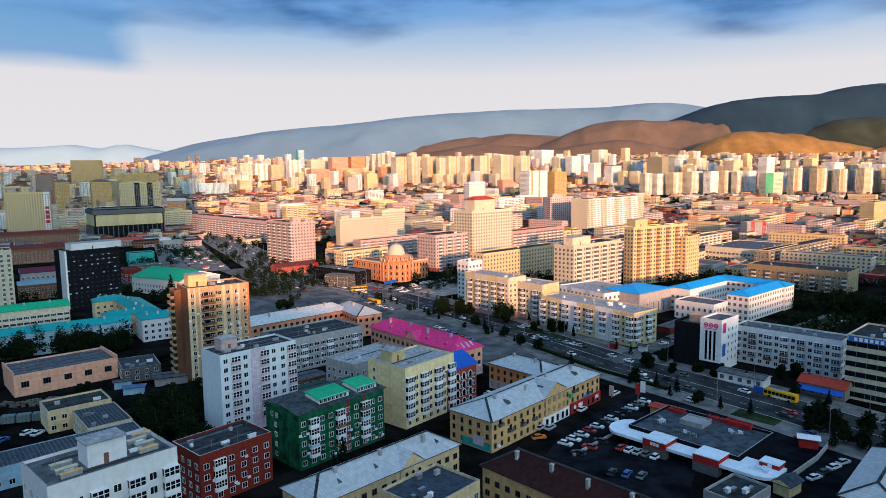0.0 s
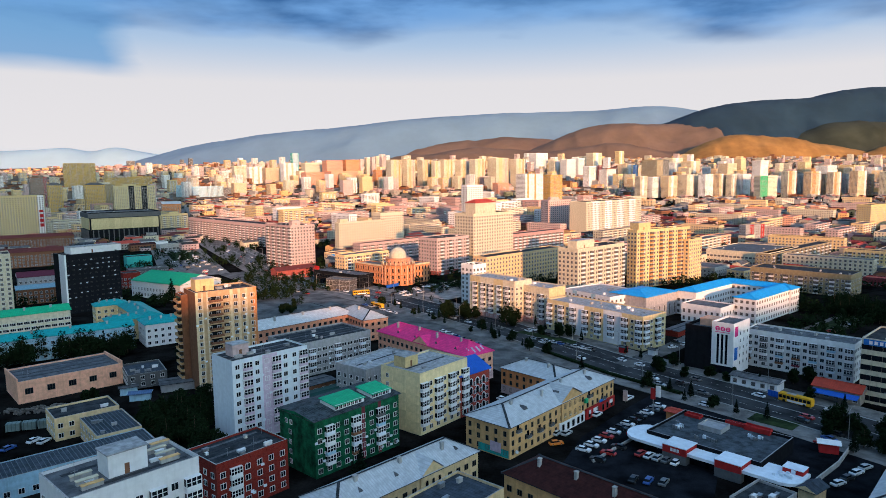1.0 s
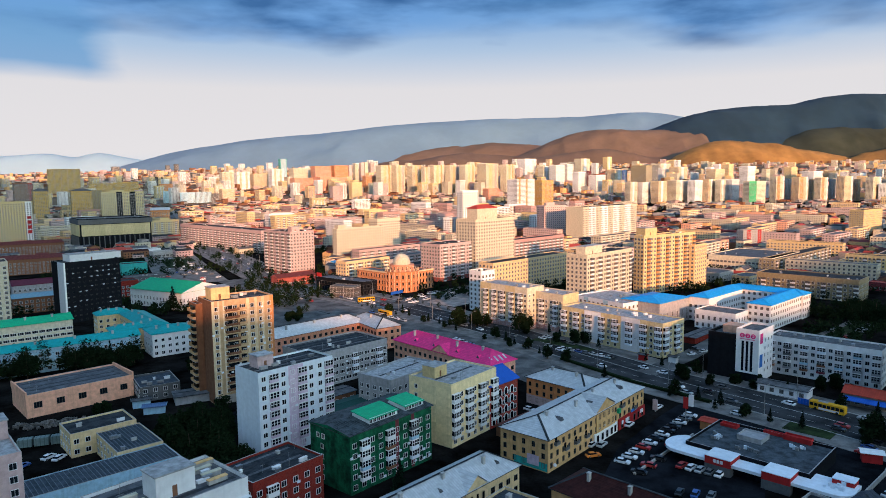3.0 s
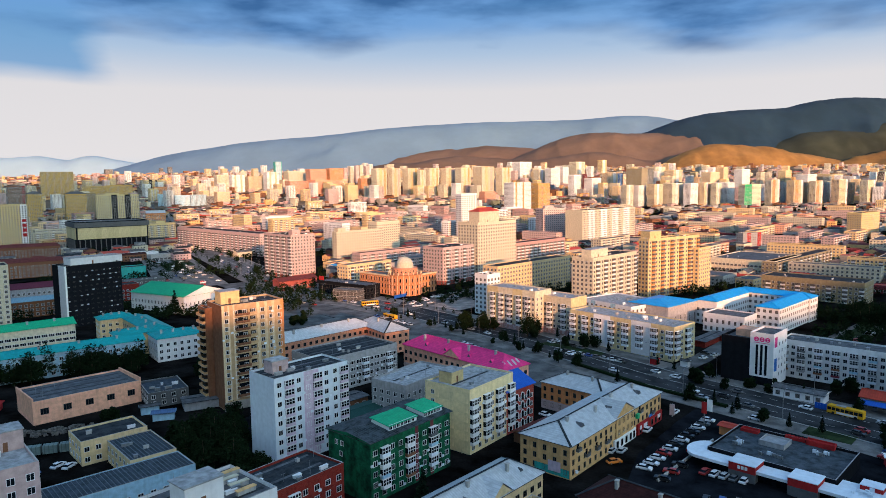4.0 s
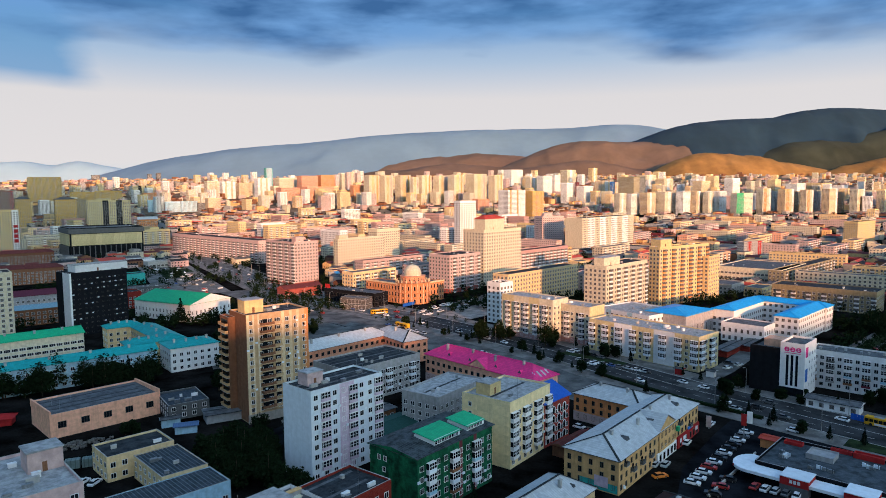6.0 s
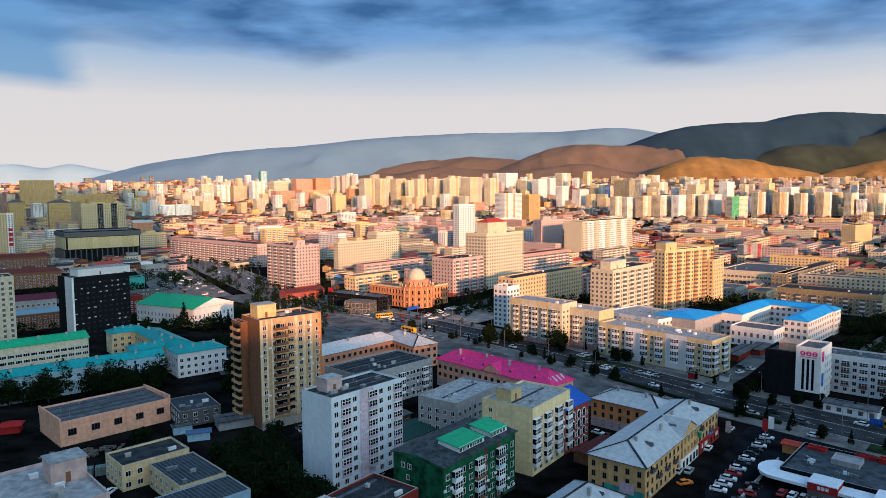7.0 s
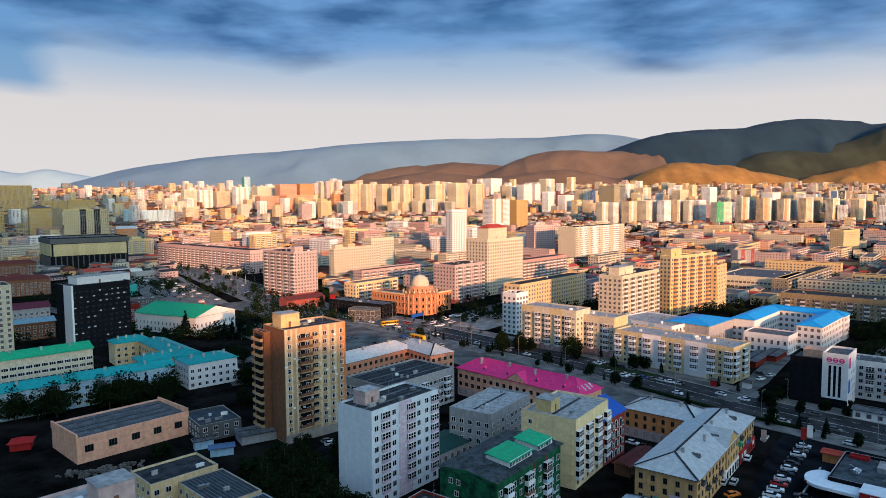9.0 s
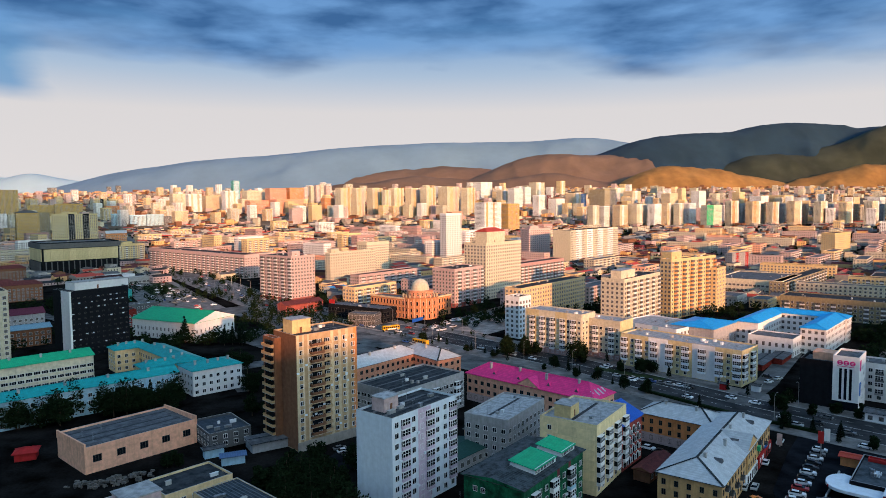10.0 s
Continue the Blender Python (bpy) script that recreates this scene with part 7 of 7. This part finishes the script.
# pale blind panels on the black tower's glass stand in for lit windows
tower = under("black glass office tower")
blind = mesh_of(("blind",), lambda q: box(q, -0.55, -0.09, 0, 0.55, -0.07, 0.5), (paint("cold_white"),))
brnd = random.Random(3)
for _ in range(34):
    place("blind", blind, tower, Matrix.Translation((1.7 + 3.4 * brnd.randrange(9), 0, 1.0 + 2.8 * brnd.randrange(1, 12))))

# ---- street things ----
def lamp_post(x, y, yaw):
    thing = new("street_lamp")
    thing.matrix_basis = pose(x, y, G + 0.15, 0, 0, yaw)
    tagged(thing, "tall grey street lamp with a curved arm", "street lamp", "street lamps")
    bm = bmesh.new()
    cyl(bm, 0, 0, 0, 9.5, 0.13, 0.07, n=7)
    part("pole", bm, METAL, thing)
    bm = bmesh.new()
    limb(bm, (0, 0, 9.4), (0.9, 0, 10.2), 0.06, 0.05)
    limb(bm, (0.9, 0, 10.2), (2.2, 0, 10.4), 0.05, 0.04)
    part("arm", bm, METAL, thing)
    bm = bmesh.new()
    box(bm, 1.9, -0.16, 10.28, 2.8, 0.16, 10.42, bottom=True)
    part("lamp_head", bm, paint("grey"), thing)
    return thing


first_lamp = None
for a, b in zip(MAIN[1:9], MAIN[2:9]):
    length = math.hypot(b[0] - a[0], b[1] - a[1])
    ang = math.degrees(math.atan2(b[1] - a[1], b[0] - a[0]))
    nx, ny = -(b[1] - a[1]) / length, (b[0] - a[0]) / length
    for i in range(max(1, int(length / 28))):
        k = (i + 0.5) / max(1, int(length / 28))
        for s, turn in ((12.3, -90), (-12.3, 90)):
            p = (a[0] + (b[0] - a[0]) * k + nx * s, a[1] + (b[1] - a[1]) * k + ny * s)
            if first_lamp is None:
                first_lamp = lamp_post(*p, ang + turn)
            else:
                copy_thing(first_lamp, pose(*p, G + 0.15, 0, 0, ang + turn))

# kerbs and lane marks
for s, w in ((11.6, 0.3), (-11.6, 0.3)):
    pts = []
    for i, (x, y) in enumerate(MAIN[:9]):
        a, b = MAIN[max(0, i - 1)], MAIN[i + 1]
        n = Vector((-(b[1] - a[1]), b[0] - a[0])).normalized() * s
        pts.append((x + n.x, y + n.y))
    strip("kerb", pts, w, 0.34, paint("concrete"), "pale concrete kerb along the main street", "kerb")
bm = bmesh.new()
for a, b in zip(MAIN[1:9], MAIN[2:9]):
    length = math.hypot(b[0] - a[0], b[1] - a[1])
    ux, uy = (b[0] - a[0]) / length, (b[1] - a[1]) / length
    for i in range(int(length / 6)):
        for s in (-6.4, -0.15, 0.15, 6.2):
            c = Vector((a[0] + ux * i * 6 - uy * s, a[1] + uy * i * 6 + ux * s, G + 0.206))
            l, n = Vector((ux, uy, 0)) * (1.5 if abs(s) > 1 else 3.0), Vector((-uy, ux, 0)) * 0.08
            quad(bm, [c - l - n, c + l - n, c + l + n, c - l + n])
tagged(part("road_marking", bm, LINE), "worn white lane marks on asphalt", "road marking", kind="structure")


def shed(name, label, x, y, yaw, w, d, h, wall, roof, rise=1.0, category="building", kind="gable"):
    return block(name, label, x, y, yaw, w, d, h, wall, roof=kind, top=roof, rise=rise, skip="FLRB" if h < 3.2 else "LRB", sh=3.0, category=category, parapet=0.3)


shed("shop_building", "small shop with brick-red roof and blue awning", 142, 231, -42, 15, 8, 4.2, "stone", RED_ROOF, 2.0)
bm = bmesh.new()
quad(bm, [(0, -0.4, 3.6), (15, -0.4, 3.6), (15, -4.2, 2.9), (0, -4.2, 2.9)])
quad(bm, [(0, -0.4, 3.55), (0, -4.2, 2.85), (15, -4.2, 2.85), (15, -0.4, 3.55)])
part("awning", bm, DEEP_BLUE_ROOF, under("small shop with brick-red"), "bright blue awning")
shed("kiosk", "white street kiosk with rounded advert", 96, 285, -42, 3.4, 2.6, 2.8, "white", GREY_ROOF, 0.4, "kiosk")
shed("kiosk", "red and cream street kiosk", 84, 289, -42, 3.2, 2.4, 2.7, "red", GREY_ROOF, 0.4, "kiosk")
shed("kiosk", "orange-red sales kiosk beside the car park", 84, 206, -42, 5.5, 4, 2.9, "orange", RED_ROOF, 0.4, "kiosk")
shed("kiosk", "red and white sales van stand", 121, 181, -20, 5, 3, 2.9, "red", paint("white"), 0.4, "kiosk")
shed("shed", "yard shed with grey roof", 105, 149, 40, 6, 4, 3.0, "cream", SLATE_ROOF, 1.2, "shed")
shed("shed", "grey-blue sheet-metal yard shed", -105, 216, 20, 7, 3.5, 2.6, "light_blue", material("dull_blue_roof", (0.09, 0.16, 0.30), 0.7, kind="seam"), 0.5, "shed")
shed("shed", "pale blue site cabin", -112, 222, 30, 6, 3, 2.8, "light_blue", GREY_ROOF, 0.4, "shed")
shed("shed", "grey flat shed in a yard", -98, 226, 30, 12, 8, 3.0, "grey", GREY_ROOF, 0.3, "shed")
shed("shed", "red tent roof in a yard", -172, 223, 20, 6, 5, 2.4, "red", paint("red"), 1.2, "tent", "hip")
shed("shop_building", "low white shop with bright blue roof", -121, 609, 48, 18, 12, 5.0, "white", BLUE_ROOF, 1.0)
shed("shop_building", "low shop under a blue awning roof", 122, 276, -42, 5, 4, 2.9, "grey", DEEP_BLUE_ROOF, 0.4)
shed("garage_row", "row of brick garages behind the flats", 118, 318, 48, 26, 7, 2.8, BRICK_RED, GREY_ROOF, 0.3, "garage")
shed("garage_row", "row of brick garages in a yard", 133, 328, 48, 22, 7, 2.8, BRICK_RED, GREY_ROOF, 0.3, "garage")
shed("low_building", "white ruined low building behind a blue fence", 118, 245, -42, 17, 7, 3.4, "white", GREY_ROOF, 0.8)
shed("low_building", "small tan building beside the office", -22, 228, 48, 12, 9, 4.0, "tan", GREY_ROOF, 0.6)
shed("low_building", "dark green low roofs in the courtyard", -34, 205, 48, 18, 12, 4.0, "grey", material("dark_green_roof", (0.02, 0.07, 0.06), 0.7, kind="seam"), 1.2)
shed("low_building", "low flat courtyard workshop", -42, 222, 48, 14, 8, 4.0, "brown", GREY_ROOF, 0.4)
shed("low_building", "low shop with dark red awning roof", 22, 196, 48, 16, 5, 3.2, "brown", DARK_RED_ROOF, 1.0)
# containers in the yard
for i in range(4):
    thing = new("container")
    thing.matrix_basis = pose(-130 + i * 4.3, 186 + i * 1.7, G, 0, 0, 22)
    tagged(thing, "grey-green steel container in the yard", "container", "yard containers")
    bm = bmesh.new()
    box(bm, 0, 0, 0, 4.1, 2.4, 2.5)
    part("body", bm, material("container_paint", (0.16, 0.22, 0.21), 0.6, kind="rib", bump=0.8), thing)
# board fence
fence = new("fence")
fence.matrix_basis = pose(126.5, 231.3, G + 0.15, 0, 0, -47)
tagged(fence, "solid bright blue board fence by the street", "fence")
board = mesh_of(("board",), lambda q: box(q, 0, -0.04, 0, 0.96, 0.04, 2.2), (DEEP_BLUE_ROOF,))
for i in range(11):
    place("board", board, fence, Matrix.Translation((i, 0, 0)))
fence2 = new("fence")
fence2.matrix_basis = pose(-40.5, 470.5, G + 0.15, 0, 0, 55)
tagged(fence2, "blue hoarding round the domed hall", "fence")
for i in range(36):
    place("board", board, fence2, Matrix.Translation((i - 14, 0, 0)))


def pylon(x, y, h, cols, label):
    thing = new("sign_pylon")
    thing.matrix_basis = pose(x, y, G + 0.1, 0, 0, -30)
    tagged(thing, label, "sign")
    bm = bmesh.new()
    cyl(bm, 0, 0, 0, h, 0.18, 0.14)
    part("pole", bm, METAL, thing)
    for i, c in enumerate(cols):
        bm = bmesh.new()
        box(bm, -0.9 + i * 1.7, -0.2, h - 4.0 + i, 0.7 + i * 1.7, 0.2, h - 0.2 + i, bottom=True)
        part("panel", bm, paint(c), thing, c + " sign panel")


pylon(81, 211, 9, ("red", "white"), "tall red and white sign pylon")
pylon(74, 222, 4.5, ("pale_pink",), "pale sign board on a pole")
# roof sign on the dark podium
bm = bmesh.new()
box(bm, 1, -0.2, 10.2, 6, 0.2, 13.0)
part("roof_sign", bm, paint("red"), under("dark glass shopping podium"), "red roof sign box")
# office block: sign band with bars for letters
na = under("pale office block with dark")
bm = bmesh.new()
box(bm, -0.3, 2, 20.6, -0.05, 15.5, 22.6)
part("sign_band", bm, paint("blue"), na, "blue sign band")
for i in range(7):
    bm = bmesh.new()
    box(bm, -0.4, 3.2 + i * 1.6, 21.0, -0.3, 4.2 + i * 1.6, 22.2)
    part("sign_bar", bm, paint("white"), na, "white letter-sized bar")
# lawns
for i, (x, y, w, d, a) in enumerate(((54, 317, 34, 6, -42), (-8, 470, 30, 14, 30), (-300, 690, 60, 16, 122), (118, 205, 14, 8, -42))):
    bm = bmesh.new()
    box(bm, -w / 2, -d / 2, -0.3, w / 2, d / 2, 0.24 + 0.01 * i)
    ob = part("lawn", bm, GRASS)
    ob.matrix_basis = pose(x, y, G, 0, 0, a)
    tagged(ob, "worn green lawn beside the street", "lawn", kind="structure")
# rubble heap in the yard of the peach hall
for i, (x, y) in enumerate(((-134, 206), (-128, 209), (-140, 203))):
    bm = bmesh.new()
    r3 = random.Random(i)
    for _ in range(40):
        a, b, s = r3.gauss(0, 2.4), r3.gauss(0, 1.5), r3.uniform(0.2, 0.6)
        z = max(0, 1.2 - 0.3 * math.hypot(a, b))
        box(bm, a - s, b - s * 0.7, z - 0.3, a + s, b + s * 0.7, z + s)
    ob = part("rubble_heap", bm, material("rubble", (0.20, 0.18, 0.16), 0.95, vary=0.4))
    ob.matrix_basis = pose(x, y, G)
    tagged(ob, "heap of broken stone and building rubbish", "rubble", kind="stuff")

# panels on the cream tower's blind side
cream = under("cream panel apartment tower")
cream_wall = [o for o in cream.children if o.name.startswith("wall")][0]
depth = max(v.co.y for v in cream_wall.data.vertices)
panel = mesh_of(("panel",), lambda q: (quad(q, [(-2.64, -0.06, 0.03), (2.64, -0.06, 0.03), (2.64, -0.06, 2.74), (-2.64, -0.06, 2.74)]), quad(q, [(-2.7, 0, 0), (-2.64, -0.06, 0.03), (-2.64, -0.06, 2.74), (-2.7, 0, 2.78)]),
                                   quad(q, [(2.64, -0.06, 0.03), (2.7, 0, 0), (2.7, 0, 2.78), (2.64, -0.06, 2.74)]), quad(q, [(-2.7, 0, 0), (2.7, 0, 0), (2.64, -0.06, 0.03), (-2.64, -0.06, 0.03)])), (PANEL_CREAM,))
n = int(depth / 5.5)
for f in range(6):
    for c in range(n):
        place("panel", panel, cream_wall, pose(0, depth - 2.8 - c * 5.5, 1.2 + f * 2.85, 0, 0, -90))
me = mesh_of(("window", "blind side"), lambda q: window_bm(q, 1.2, 1.4, 1), (FRAME, GLASS))
for f in range(6):
    place("window", me, cream, pose(-0.07, depth - 3.0, 2.0 + f * 2.85, 0, 0, -90))

# long pale-roofed house: gable and dormers
bar = under("two-storey cream house with a long")
for x in (9, 20, 41):
    dormer(bar, x, 3.2, 8.9, GREY_ROOF)
bm = bmesh.new()
gable_bm(bm, 25.4, 33.6, 7.6, 10.8)
part("gable", bm, paint("cream"), bar, "cream plastered gable")
bm = bmesh.new()
for s in (0, 1):
    e = (25.0, 34.0)[s]
    q = [(e, -0.65, 7.7), (29.5, -0.65, 11.1), (29.5, 6.5, 11.1), (e, 6.5, 7.7)]
    quad(bm, q if s else q[::-1])
part("gable_roof", bm, PALE_ROOF, bar)
me = mesh_of(("arch_plain",), lambda q: arch_bm(q, 1.3, 2.2), (paint("cream"), GLASS))
for x in (27.3, 29.5, 31.7):
    for z in (1.2, 4.4):
        place("window", me, bar, Matrix.Translation((x, -0.42, z)))

# brick joints aside, roof rims: tar seams on the flat roofs nearest the camera
for label, count in (("white and lilac nine", 5), ("cream panel apartment", 1), ("grey concrete block with ribbon", 6), ("low grey concrete block", 1), ("white seven-storey block", 3), ("red brick five-storey", 4), ("peach plastered hall", 8), ("brown and gold sixteen", 4)):
    host = under(label)
    roof = [c for c in host.children if c.name.startswith("roof") and len(c.data.vertices) == 4][0]
    xs = [v.co.x for v in roof.data.vertices]
    ys = [v.co.y for v in roof.data.vertices]
    z = roof.data.vertices[0].co.z
    strip_rng = random.Random(len(label))
    for i in range(count):
        bm = bmesh.new()
        y0 = min(ys) + (max(ys) - min(ys)) * (i + 0.5) / count + strip_rng.uniform(-0.5, 0.5)
        x0, x1 = min(xs) + strip_rng.uniform(0.1, 3), max(xs) - strip_rng.uniform(0.1, 3)
        box(bm, x0, y0 - 0.5, z, x1, y0 + 0.5, z + 0.02)
        part("roofing_strip", bm, GREY_ROOF if i % 2 else material("fresh_tar", (0.03, 0.032, 0.036), 0.6, vary=0.3, scale=0.6), host, "patched roofing strip")
    # a few masts and aerials
    for i in range(3):
        bm = bmesh.new()
        x, y = strip_rng.uniform(min(xs) + 1, max(xs) - 1), strip_rng.uniform(min(ys) + 1, max(ys) - 1)
        cyl(bm, x, y, z, z + strip_rng.uniform(2.0, 4.0), 0.05, 0.03, n=5)
        box(bm, x - 0.6, y - 0.03, z + 1.8, x + 0.6, y + 0.03, z + 1.86)
        part("aerial", bm, METAL, host)

wall_low = strip("low_wall", [(55, 171), (66, 184), (80, 200)], 0.4, 0.9, paint("concrete"), "low concrete wall along the car park", "wall")
wall_low = strip("low_wall", [(108, 158), (122, 172), (136, 190)], 0.3, 1.6, paint("concrete"), "yard wall of concrete slabs", "wall")
strip("hedge", [(96, 231), (74, 255), (50, 290)], 1.6, 1.1, LEAF, "dark clipped hedge along the street", "hedge")


# raised seams on the ribbed flat roofs
def seams(label, w, d, z):
    host = under(label)
    me = mesh_of(("roof_seam", round(d, 1)), lambda q: box(q, -0.06, 0.35, 0, 0.06, d - 0.35, 0.14), (material("seam_sheet", (0.15, 0.18, 0.20), 0.6),))
    for i in range(1, int(w / 1.1)):
        place("roof_seam", me, host, Matrix.Translation((i * 1.1, 0, z)))


seams("cream connecting wing", 12.6, 20.5, 6.4)
seams("light blue bar", 38.6, 12.2, 6.0)
